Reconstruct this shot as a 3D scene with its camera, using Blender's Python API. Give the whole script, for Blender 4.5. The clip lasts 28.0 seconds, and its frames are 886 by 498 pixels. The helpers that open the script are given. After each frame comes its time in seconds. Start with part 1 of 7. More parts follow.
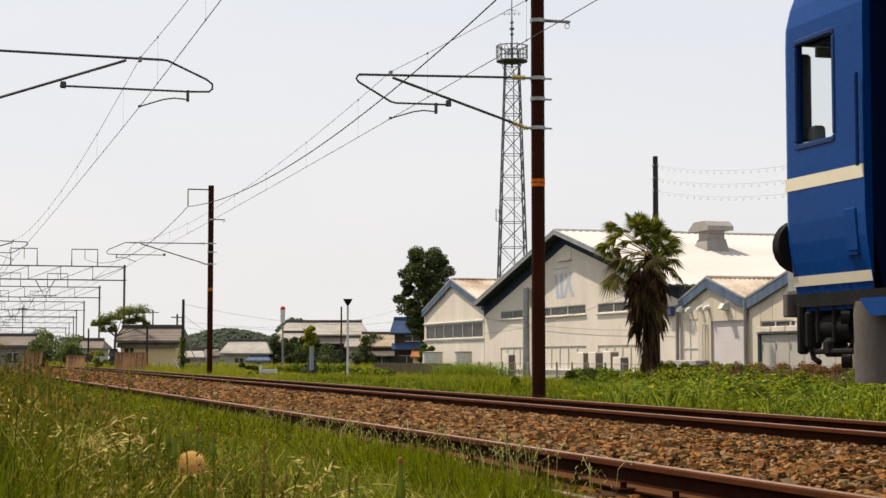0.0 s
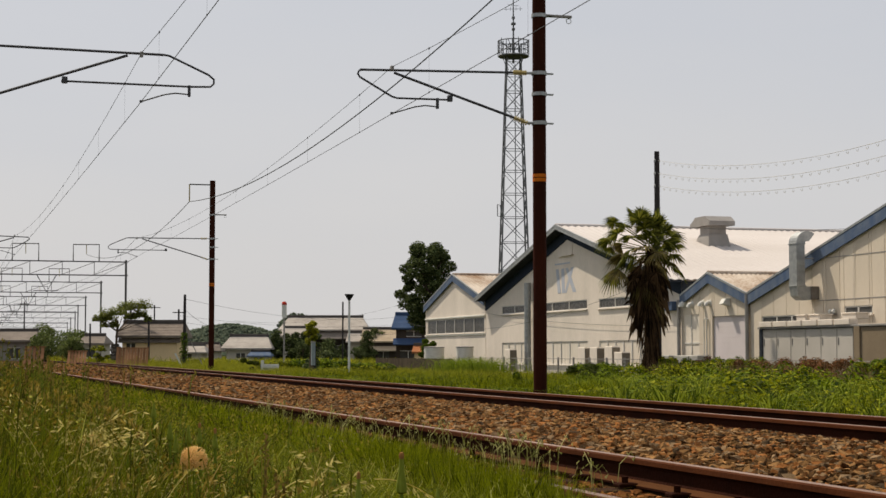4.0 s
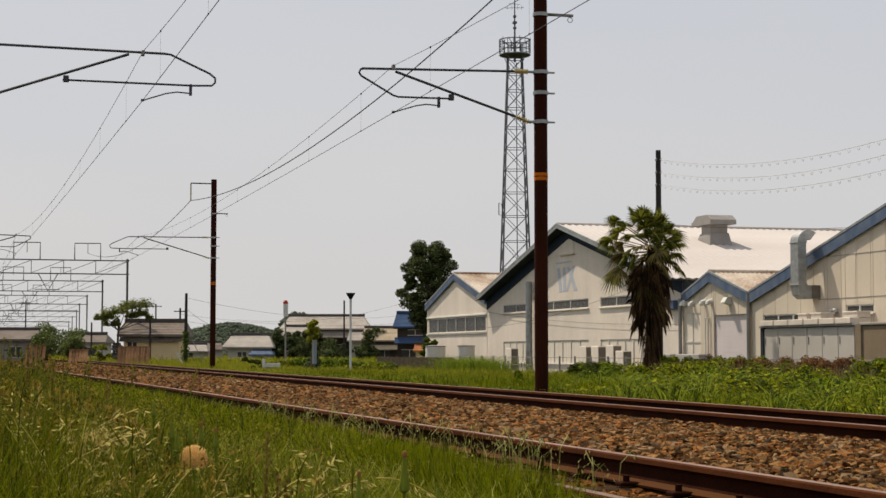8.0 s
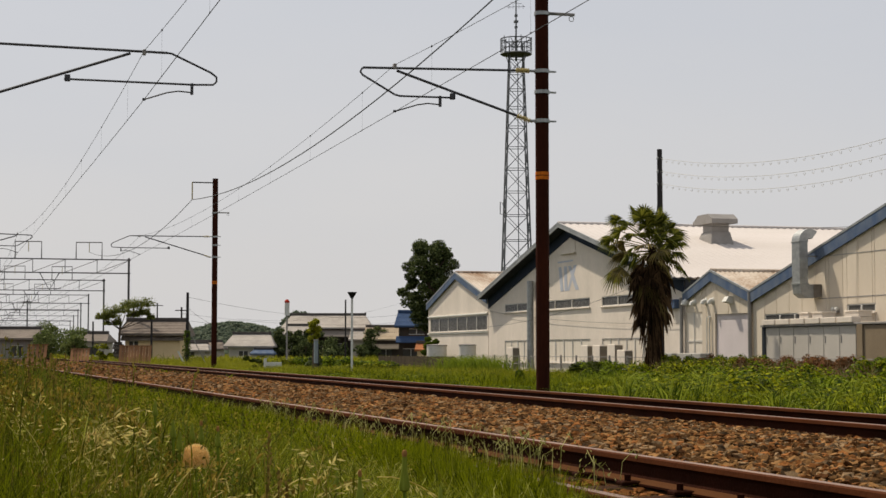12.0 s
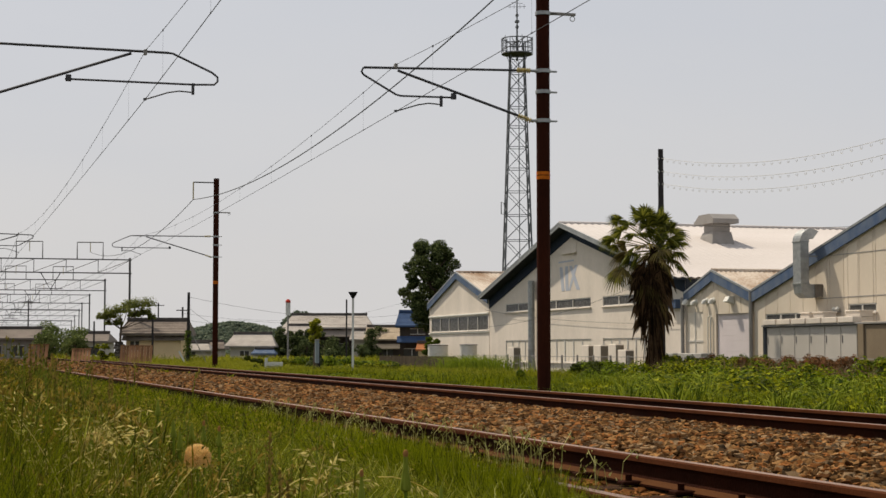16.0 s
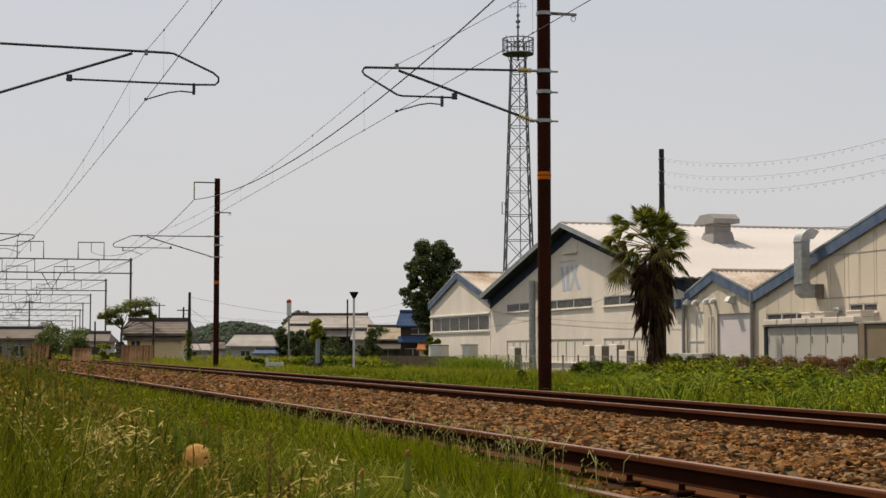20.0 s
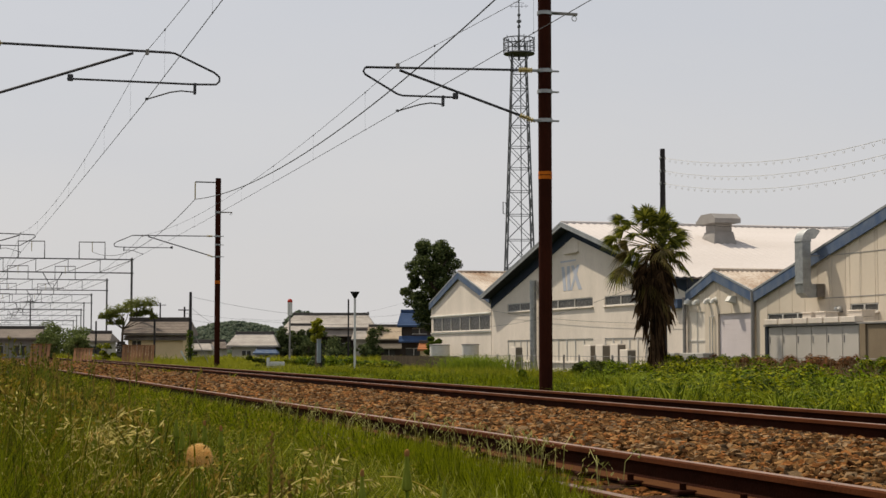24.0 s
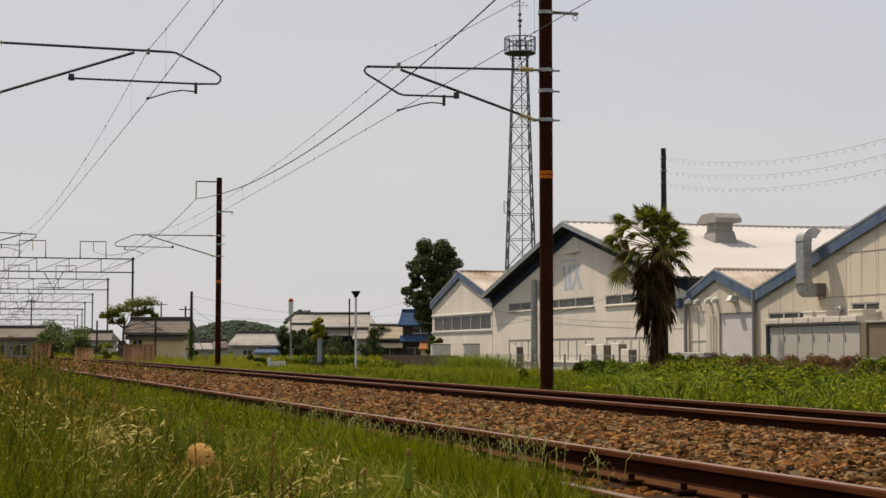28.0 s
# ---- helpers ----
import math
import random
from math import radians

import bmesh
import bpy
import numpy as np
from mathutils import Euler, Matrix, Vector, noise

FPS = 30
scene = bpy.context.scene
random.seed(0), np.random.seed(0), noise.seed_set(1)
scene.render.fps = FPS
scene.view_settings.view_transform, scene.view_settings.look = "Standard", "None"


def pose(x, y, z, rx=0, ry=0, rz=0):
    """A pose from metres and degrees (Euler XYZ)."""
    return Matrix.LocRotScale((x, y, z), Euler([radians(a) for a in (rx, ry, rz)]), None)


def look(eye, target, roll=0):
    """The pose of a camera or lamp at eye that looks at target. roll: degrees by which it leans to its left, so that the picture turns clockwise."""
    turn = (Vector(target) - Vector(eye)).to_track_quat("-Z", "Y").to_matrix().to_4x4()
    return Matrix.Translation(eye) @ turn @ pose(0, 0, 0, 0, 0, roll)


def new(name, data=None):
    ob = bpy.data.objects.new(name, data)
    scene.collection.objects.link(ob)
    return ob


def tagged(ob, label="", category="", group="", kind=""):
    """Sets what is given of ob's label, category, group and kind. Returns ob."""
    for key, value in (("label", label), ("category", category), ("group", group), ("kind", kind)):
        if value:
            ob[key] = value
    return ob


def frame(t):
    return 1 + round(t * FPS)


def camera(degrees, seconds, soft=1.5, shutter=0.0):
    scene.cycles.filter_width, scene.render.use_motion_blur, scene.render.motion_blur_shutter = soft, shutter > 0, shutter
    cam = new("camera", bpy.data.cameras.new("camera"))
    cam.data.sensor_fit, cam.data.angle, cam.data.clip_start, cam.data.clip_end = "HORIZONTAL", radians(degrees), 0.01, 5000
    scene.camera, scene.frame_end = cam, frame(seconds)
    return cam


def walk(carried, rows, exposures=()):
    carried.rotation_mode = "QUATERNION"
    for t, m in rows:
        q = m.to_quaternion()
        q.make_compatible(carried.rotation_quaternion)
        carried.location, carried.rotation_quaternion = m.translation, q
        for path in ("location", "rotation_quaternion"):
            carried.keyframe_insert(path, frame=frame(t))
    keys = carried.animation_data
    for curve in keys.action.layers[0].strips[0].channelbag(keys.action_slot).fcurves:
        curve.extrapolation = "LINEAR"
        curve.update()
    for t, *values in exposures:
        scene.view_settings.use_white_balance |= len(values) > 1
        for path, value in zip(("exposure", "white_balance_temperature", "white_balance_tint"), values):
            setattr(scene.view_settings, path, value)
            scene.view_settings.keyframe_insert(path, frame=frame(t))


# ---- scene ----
# camera: it stands still on low support beside the line and settles by a fraction of a degree
cam = camera(29.76, 28.0, soft=1.5)
EYE_Z = 0.87
YAW, PITCH = -15.753, 93.481
DRIFT = [(0, .2757, .2718), (.5, .2505, .2097), (1, .2446, .1786), (2, .2427, .1495), (3, .2369, .1204),
         (4.5, .2175, .1010), (6, .1903, .0874), (8, .1786, .0641), (10, .1553, .0505), (12, .1320, .0330),
         (14, .1223, .0291), (16, .0971, .0291), (18, .0932, .0291), (20, .0660, .0291), (22, .0524, .0272),
         (24, .0330, .0194), (26, .0097, 0), (28, 0, 0)]
walk(cam, [(t, pose(0, 0, EYE_Z, PITCH + b, 0, YAW - a)) for t, a, b in DRIFT],
     exposures=[(0, .42), (.15, .36), (.5, .12), (1.0, .03), (2.0, 0), (28, 0)])

# ---- daylight: hazy sky and a high sun ----
SUN_FROM = Vector((-.28, .50, .82)).normalized()
world = bpy.data.worlds.new("sky")
scene.world = world
world.use_nodes = True
wn, wl = world.node_tree.nodes, world.node_tree.links
wn.clear()
w_out, w_bg = wn.new("ShaderNodeOutputWorld"), wn.new("ShaderNodeBackground")
w_sky = wn.new("ShaderNodeTexSky")
w_sky.sky_type, w_sky.sun_disc = "NISHITA", False
w_sky.sun_elevation = math.asin(SUN_FROM.z)
w_sky.sun_rotation = math.atan2(SUN_FROM.x, SUN_FROM.y)
w_sky.dust_density, w_sky.air_density, w_sky.ozone_density = 6.0, 1.0, 1.0
w_haze = wn.new("ShaderNodeMix")
w_haze.data_type = "RGBA"
w_co, w_sep, w_ramp = wn.new("ShaderNodeTexCoord"), wn.new("ShaderNodeSeparateXYZ"), wn.new("ShaderNodeValToRGB")
wl.new(w_co.outputs["Generated"], w_sep.inputs[0])
w_noise = wn.new("ShaderNodeTexNoise")
w_noise.inputs["Scale"].default_value, w_noise.inputs["Detail"].default_value = 3.2, 4
w_map = wn.new("ShaderNodeMapping")
w_map.inputs["Scale"].default_value = (1, 1, 3.5)
wl.new(w_co.outputs["Generated"], w_map.inputs[0])
wl.new(w_map.outputs[0], w_noise.inputs["Vector"])
w_add = wn.new("ShaderNodeMath")
w_add.operation = "MULTIPLY_ADD"
w_add.inputs[1].default_value = .17
wl.new(w_noise.outputs[0], w_add.inputs[0])
wl.new(w_sep.outputs["Z"], w_add.inputs[2])
wl.new(w_add.outputs[0], w_ramp.inputs[0])
els = w_ramp.color_ramp.elements
els[0].position, els[0].color = .05, (7.55, 7.3, 7.1, 1)
els[1].position, els[1].color = .32, (6.12, 6.3, 6.76, 1)
w_haze.inputs["Factor"].default_value = .86
wl.new(w_sky.outputs[0], w_haze.inputs[6])
wl.new(w_ramp.outputs[0], w_haze.inputs[7])
wl.new(w_haze.outputs[2], w_bg.inputs[0])
w_bg.inputs[1].default_value = .1
wl.new(w_bg.outputs[0], w_out.inputs[0])
sun = new("sun", bpy.data.lights.new("sun", "SUN"))
sun.data.energy, sun.data.angle, sun.data.color = 4.7, radians(1.2), (1, .885, .725)
sun.matrix_world = look(SUN_FROM * 100, (0, 0, 0))


# ---- materials ----
def mat(name, base, other=None, rough=.75, metal=0.0, scale=3.0, fine=45.0, bump=.25, pick="", spread=.5, stretch=(1, 1, 1), coat=0.0, contrast=1.0, spec=.03):
    """Two-scale procedural surface: base and other mixed by broad and fine noise; pick: 'object' or 'island' varies pieces."""
    m = bpy.data.materials.new(name)
    m.use_nodes = True
    n, l = m.node_tree.nodes, m.node_tree.links
    bsdf = n["Principled BSDF"]
    bsdf.inputs["Metallic"].default_value = metal
    bsdf.inputs["Coat Weight"].default_value = coat
    bsdf.inputs["Specular IOR Level"].default_value = spec
    other = other or tuple(c * .6 for c in base)
    co, mp = n.new("ShaderNodeTexCoord"), n.new("ShaderNodeMapping")
    mp.inputs["Scale"].default_value = stretch
    l.new(co.outputs["Object"], mp.inputs[0])
    big, small = n.new("ShaderNodeTexNoise"), n.new("ShaderNodeTexNoise")
    for nd, s, d in ((big, scale, 4), (small, fine, 3)):
        nd.inputs["Scale"].default_value, nd.inputs["Detail"].default_value = s, d
        l.new(mp.outputs[0], nd.inputs["Vector"])
    mixv = n.new("ShaderNodeMath")
    mixv.operation = "MULTIPLY_ADD"
    l.new(small.outputs[0], mixv.inputs[0])
    mixv.inputs[1].default_value = .45
    l.new(big.outputs[0], mixv.inputs[2])
    fac = mixv.outputs[0]
    if pick:
        src = n.new("ShaderNodeObjectInfo" if pick == "object" else "ShaderNodeNewGeometry")
        out = src.outputs["Random"] if pick == "object" else src.outputs["Random Per Island"]
        add = n.new("ShaderNodeMath")
        add.operation = "MULTIPLY_ADD"
        l.new(out, add.inputs[0])
        add.inputs[1].default_value = spread
        l.new(fac, add.inputs[2])
        sub = n.new("ShaderNodeMath")
        sub.operation = "SUBTRACT"
        l.new(add.outputs[0], sub.inputs[0])
        sub.inputs[1].default_value = spread * .5
        fac = sub.outputs[0]
    ramp = n.new("ShaderNodeMapRange")
    ramp.inputs[1].default_value, ramp.inputs[2].default_value = .72 - .3 / contrast, .72 + .3 / contrast
    l.new(fac, ramp.inputs[0])
    mix = n.new("ShaderNodeMix")
    mix.data_type = "RGBA"
    mix.inputs[6].default_value, mix.inputs[7].default_value = (*base, 1), (*other, 1)
    l.new(ramp.outputs[0], mix.inputs["Factor"])
    l.new(mix.outputs[2], bsdf.inputs["Base Color"])
    rr = n.new("ShaderNodeMapRange")
    rr.inputs[3].default_value, rr.inputs[4].default_value = max(rough - .1, .02), min(rough + .12, 1)
    l.new(small.outputs[0], rr.inputs[0])
    l.new(rr.outputs[0], bsdf.inputs["Roughness"])
    if bump:
        b = n.new("ShaderNodeBump")
        b.inputs["Strength"].default_value, b.inputs["Distance"].default_value = bump, .02
        l.new(small.outputs[0], b.inputs["Height"])
        l.new(b.outputs[0], bsdf.inputs["Normal"])
    return m


def leafy(name, base, other, spread=.9, rough=.55, through_light=.25):
    """Leaf surface with varied green by island and a little light coming through."""
    m = mat(name, base, other, rough=rough, scale=.7, fine=9, bump=0, pick="island", spread=spread)
    n, l = m.node_tree.nodes, m.node_tree.links
    bsdf, out = n["Principled BSDF"], n["Material Output"]
    tr, mx = n.new("ShaderNodeBsdfTranslucent"), n.new("ShaderNodeMixShader")
    src = bsdf.inputs["Base Color"].links[0].from_socket
    l.new(src, tr.inputs[0])
    mx.inputs[0].default_value = through_light
    l.new(bsdf.outputs[0], mx.inputs[1])
    l.new(tr.outputs[0], mx.inputs[2])
    l.new(mx.outputs[0], out.inputs[0])
    bsdf.inputs["Specular IOR Level"].default_value = .03
    return m


# near-black rust: the shade under the rail head is put into the colour
SHADERUST = mat("shaded_rail_rust", (.034, .0085, .0028), (.012, .0034, .0013), rough=.75, scale=2.5, fine=70, bump=.3)
RAILTOP = mat("rail_running_band", (.26, .16, .105), (.15, .08, .048), rough=.45, metal=.25, spec=.3, scale=1.2, fine=60, bump=.1)
STONE = mat("ballast_stone", (.27, .142, .052), (.06, .030, .011), rough=.9, scale=9, fine=60, bump=.4, pick="object", spread=.9)
STONES = mat("ballast_stones", (.27, .142, .052), (.06, .030, .011), rough=.9, scale=9, fine=60, bump=.4, pick="island", spread=.9)
STONE_RED = mat("ballast_stones_rusty", (.26, .105, .031), (.06, .024, .007), rough=.9, scale=9, fine=60, bump=.4, pick="island", spread=.9)
STONE_GREY = mat("ballast_stones_grey", (.25, .162, .084), (.05, .033, .018), rough=.9, scale=9, fine=60, bump=.4, pick="island", spread=.9)
BED = mat("ballast_fines", (.075, .038, .015), (.035, .018, .007), rough=.95, scale=4, fine=80, bump=.8)
SLEEPER = mat("sleeper_timber", (.06, .03, .016), (.025, .013, .008), rough=.9, scale=3, fine=30, bump=.5, stretch=(1, 6, 6))
SOIL = mat("verge_soil_and_short_grass", (.05, .055, .007), (.02, .024, .004), rough=.95, scale=.35, fine=6, bump=.5)
PIPE = mat("mast_rusty_steel", (.048, .0125, .006), (.02, .006, .0035), rough=.62, scale=2, fine=25, bump=.15, stretch=(1, 1, .3))
GALV = mat("galvanised_steel", (.42, .43, .42), (.24, .25, .25), rough=.5, metal=.6, scale=5, fine=40, bump=.1)
DARKTUBE = mat("weathered_dark_tube", (.09, .09, .095), (.05, .05, .052), rough=.5, metal=.4, scale=4, fine=40, bump=.1)
WIRE = mat("dark_wire", (.07, .072, .07), (.04, .04, .04), rough=.5, metal=.5, scale=4, fine=40, bump=0)
# the same rust, lighter as if lit, for the sides of the head
HEADSIDE = mat("lit_rail_head_rust", (.095, .030, .010), (.05, .0155, .0055), rough=.7, scale=2.5, fine=60, bump=.2)
# the fascia's blue with the shade of the roof overhang put into it
SHADEFRIEZE = mat("shaded_blue_frieze", (.032, .042, .062), (.022, .03, .045), rough=.7, scale=1.5, fine=20, bump=.1)
# the same rust again; light falling on the foot is put into the colour
LITFOOT = mat("lit_rail_foot_rust", (.085, .034, .012), (.06, .026, .011), rough=.95, scale=2.5, fine=60, bump=.3)
GANTRY = mat("dull_grey_steel", (.11, .108, .105), (.07, .068, .066), rough=.6, metal=.2, scale=2, fine=20, bump=.05)
ORANGE = mat("orange_reflective_band", (.62, .17, .015), (.42, .10, .01), rough=.5, scale=6, fine=60, bump=.05)
INSUL = mat("insulator_ceramic", (.42, .34, .13), (.27, .22, .10), rough=.35, scale=9, fine=60, bump=.05)
CREAM = mat("cream_wall_render", (.735, .655, .565), (.585, .525, .45), rough=.85, scale=.6, fine=9, bump=.14, contrast=1.2, stretch=(1, 1, .4))
PANELM = mat("cream_fibre_panel", (.655, .575, .465), (.545, .475, .38), rough=.8, scale=.6, fine=20, bump=.1, pick="object", spread=.4, stretch=(1, 1, .25))
FASCIA = mat("blue_grey_fascia", (.07, .105, .18), (.125, .155, .205), rough=.6, scale=2.2, fine=25, bump=.15, contrast=1.8, stretch=(1, 1, .5))
# near-black; on the hall's side wall it stands in for eave shade
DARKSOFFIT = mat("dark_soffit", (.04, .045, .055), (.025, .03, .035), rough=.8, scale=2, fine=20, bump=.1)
WHITEROOF = mat("white_corrugated_roof", (.56, .52, .49), (.46, .42, .39), rough=.6, scale=.25, fine=9, bump=.05, stretch=(.3, 1, 1))
OLDROOF = mat("weathered_corrugated_roof", (.50, .435, .36), (.23, .15, .095), rough=.85, scale=.55, fine=12, bump=.25, contrast=2.0, stretch=(1, .5, 1))
PANE = mat("window_glass_dusty", (.045, .045, .042), (.09, .085, .078), spec=.10, rough=.25, scale=1.2, fine=12, bump=.0)
CURTAIN = mat("pale_blind", (.72, .65, .55), (.60, .54, .45), rough=.85, scale=1.5, fine=12, bump=.1, stretch=(1, 3, .2))
FRAME = mat("pale_window_frame", (.62, .60, .55), (.48, .46, .42), rough=.6, scale=3, fine=30, bump=.08)
GREYMETAL = mat("grey_painted_metal", (.31, .295, .275), (.23, .215, .20), rough=.55, scale=1.5, fine=24, bump=.1)
OFFWHITE = mat("off_white_painted_metal", (.68, .67, .62), (.56, .55, .50), rough=.6, scale=2, fine=24, bump=.08)
CONCRETE = mat("concrete", (.40, .385, .35), (.28, .27, .245), rough=.9, scale=1.5, fine=24, bump=.3)


# ---- mesh helpers ----
class Geo:
    def __init__(self):
        self.v, self.f = [], []

    def add(self, vs, fs):
        k = len(self.v)
        self.v += [tuple(p) for p in vs]
        self.f += [tuple(i + k for i in q) for q in fs]
        return self

    def box(self, x0, x1, y0, y1, z0, z1, c=0.0):
        if c <= 0:
            vs = [(x, y, z) for x in (x0, x1) for y in (y0, y1) for z in (z0, z1)]
            return self.add(vs, [(0, 1, 3, 2), (4, 6, 7, 5), (0, 4, 5, 1), (2, 3, 7, 6), (0, 2, 6, 4), (1, 5, 7, 3)])
        bm = bmesh.new()
        bmesh.ops.create_cube(bm, size=1)
        bmesh.ops.scale(bm, vec=(x1 - x0, y1 - y0, z1 - z0), verts=bm.verts)
        bmesh.ops.translate(bm, vec=((x0 + x1) / 2, (y0 + y1) / 2, (z0 + z1) / 2), verts=bm.verts)
        bmesh.ops.bevel(bm, geom=bm.edges[:], offset=c, segments=1, affect="EDGES")
        bm.verts.index_update()
        self.add([v.co for v in bm.verts], [[v.index for v in q.verts] for q in bm.faces])
        bm.free()
        return self

    def tube(self, pts, r, n=8, caps=True, r2=None):
        pts = [Vector(p) for p in pts]
        rings, last = [], None
        for i, p in enumerate(pts):
            d = (pts[min(i + 1, len(pts) - 1)] - pts[max(i - 1, 0)]).normalized()
            if last is None:
                a = d.orthogonal().normalized()
            else:
                a = (last - d * last.dot(d)).normalized()
            last = a
            b = d.cross(a)
            rad = r if r2 is None else r + (r2 - r) * i / (len(pts) - 1)
            rings.append([p + (a * math.cos(2 * math.pi * k / n) + b * math.sin(2 * math.pi * k / n)) * rad for k in range(n)])
        vs = [q for ring in rings for q in ring]
        fs = [(i * n + k, i * n + (k + 1) % n, (i + 1) * n + (k + 1) % n, (i + 1) * n + k) for i in range(len(pts) - 1) for k in range(n)]
        if caps:
            fs += [tuple(range(n))[::-1], tuple((len(pts) - 1) * n + k for k in range(n))]
        return self.add(vs, fs)

    def prism(self, poly, axis, a, b):
        """A flat outline, given by the two other axes in order, drawn out from a to b along the axis."""
        n = len(poly)
        put = {"x": lambda p, t: (t, p[0], p[1]), "y": lambda p, t: (p[0], t, p[1]), "z": lambda p, t: (p[0], p[1], t)}[axis]
        vs = [put(p, a) for p in poly] + [put(p, b) for p in poly]
        fs = [tuple(range(n))[::-1], tuple(range(n, 2 * n))] + [(i, (i + 1) % n, n + (i + 1) % n, n + i) for i in range(n)]
        return self.add(vs, fs)

    def lathe(self, prof, cx, cy, n=16):
        m = len(prof)
        vs = [(cx + r * math.cos(2 * math.pi * k / n), cy + r * math.sin(2 * math.pi * k / n), z) for k in range(n) for r, z in prof]
        fs = [(k * m + i, ((k + 1) % n) * m + i, ((k + 1) % n) * m + i + 1, k * m + i + 1) for k in range(n) for i in range(m - 1)]
        return self.add(vs, fs)

    def mesh(self, name, material, smooth=False):
        me = bpy.data.meshes.new(name)
        me.from_pydata(self.v, [], self.f)
        bm = bmesh.new()
        bm.from_mesh(me)
        bmesh.ops.recalc_face_normals(bm, faces=bm.faces)
        bm.to_mesh(me)
        bm.free()
        me.materials.append(material)
        if smooth:
            me.shade_smooth()
            me.set_sharp_from_angle(angle=radians(35))
        return me


def thing(name, at=(0, 0, 0), label="", category="", group="", kind=""):
    ob = new(name)
    ob.location = at
    ob.empty_display_size = .2
    return tagged(ob, label, category, group, kind)


def part(name, geo, material, parent, label="", smooth=False):
    """One mesh under a thing or part; its numbers are in the parent's space."""
    ob = new(name, geo if isinstance(geo, bpy.types.Mesh) else geo.mesh(name, material, smooth))
    ob.parent = parent
    return tagged(ob, label)


def solid(name, geo, material, label="", category="", group="", kind="", smooth=False):
    return tagged(new(name, geo.mesh(name, material, smooth)), label, category, group, kind)


def bulk(name, verts, faces, material, label, category, kind="stuff", parent=None):
    """Many small pieces in one mesh, straight from number arrays."""
    me = bpy.data.meshes.new(name)
    me.from_pydata(verts.reshape(-1, 3).tolist() if isinstance(verts, np.ndarray) else verts, [], faces.tolist() if isinstance(faces, np.ndarray) else faces)
    me.materials.append(material)
    ob = new(name, me)
    ob.parent = parent
    return tagged(ob, label, category, "", kind)


rng = np.random.default_rng(7)


# ---- ground ----
def ground_z(x, y):
    """Level at the line, half a metre lower where the houses and the works stand."""
    s = min(max((x - 12.5) / 6, 0), 1)
    s = s * s * (3 - 2 * s)
    return -.02 - .22 * s


gx = [-2500, -600, -150, -40, -12, -4, -1, 1, 3, 5, 7, 9, 10.5, 12, 12.5, 13.5, 14.5, 15.5, 16.5, 17.5, 18.5, 22, 30, 60, 150, 600, 2500]
gy = [-600, -100, -20, 0, 5, 10, 20, 40, 80, 150, 300, 700, 1500, 3200]
g = Geo()
g.add([(x, y, ground_z(x, y)) for y in gy for x in gx],
      [(j * len(gx) + i, j * len(gx) + i + 1, (j + 1) * len(gx) + i + 1, (j + 1) * len(gx) + i) for j in range(len(gy) - 1) for i in range(len(gx) - 1)])
solid("ground", g, SOIL, "flat ground of soil and short green grass", "ground", kind="structure", smooth=True)

# ---- the two tracks ----
RAIL_Z, GAUGE = .30, .566
FAR_X = 7.385
NEAR_X, NEAR_DRIFT = 3.18, -.022


def track_x(track, y):
    return FAR_X if track == "far" else NEAR_X + NEAR_DRIFT * y


RAIL_PROFILE = [(-.064, -.153), (.064, -.153), (.064, -.142), (.014, -.122), (.0075, -.105), (.0075, -.055), (.012, -.043), (.0325, -.034),
                (.0325, -.008), (.028, -.001), (-.028, -.001), (-.0325, -.008), (-.0325, -.034), (-.012, -.043), (-.0075, -.055), (-.0075, -.105), (-.014, -.122), (-.064, -.142)]
HEAD_BAND = [(-.0338, -.031), (.0338, -.031), (.0338, -.007), (.028, .0008), (-.028, .0008), (-.0338, -.007)]
TOP_BAND = [(-.027, .0004), (.027, .0004), (.020, .0022), (-.020, .0022)]
FOOT_BAND = [(-.064, -.1415), (.064, -.1415), (.016, -.1205), (-.016, -.1205)]


def sweep(profile, x_of, ys):
    g = Geo()
    n = len(profile)
    vs = [(x_of(y) + a, y, RAIL_Z + b) for y in ys for a, b in profile]
    fs = [(i * n + k, i * n + (k + 1) % n, (i + 1) * n + (k + 1) % n, (i + 1) * n + k) for i in range(len(ys) - 1) for k in range(n)]
    return g.add(vs, fs + [tuple(range(n)), tuple(range((len(ys) - 1) * n, len(ys) * n))[::-1]])


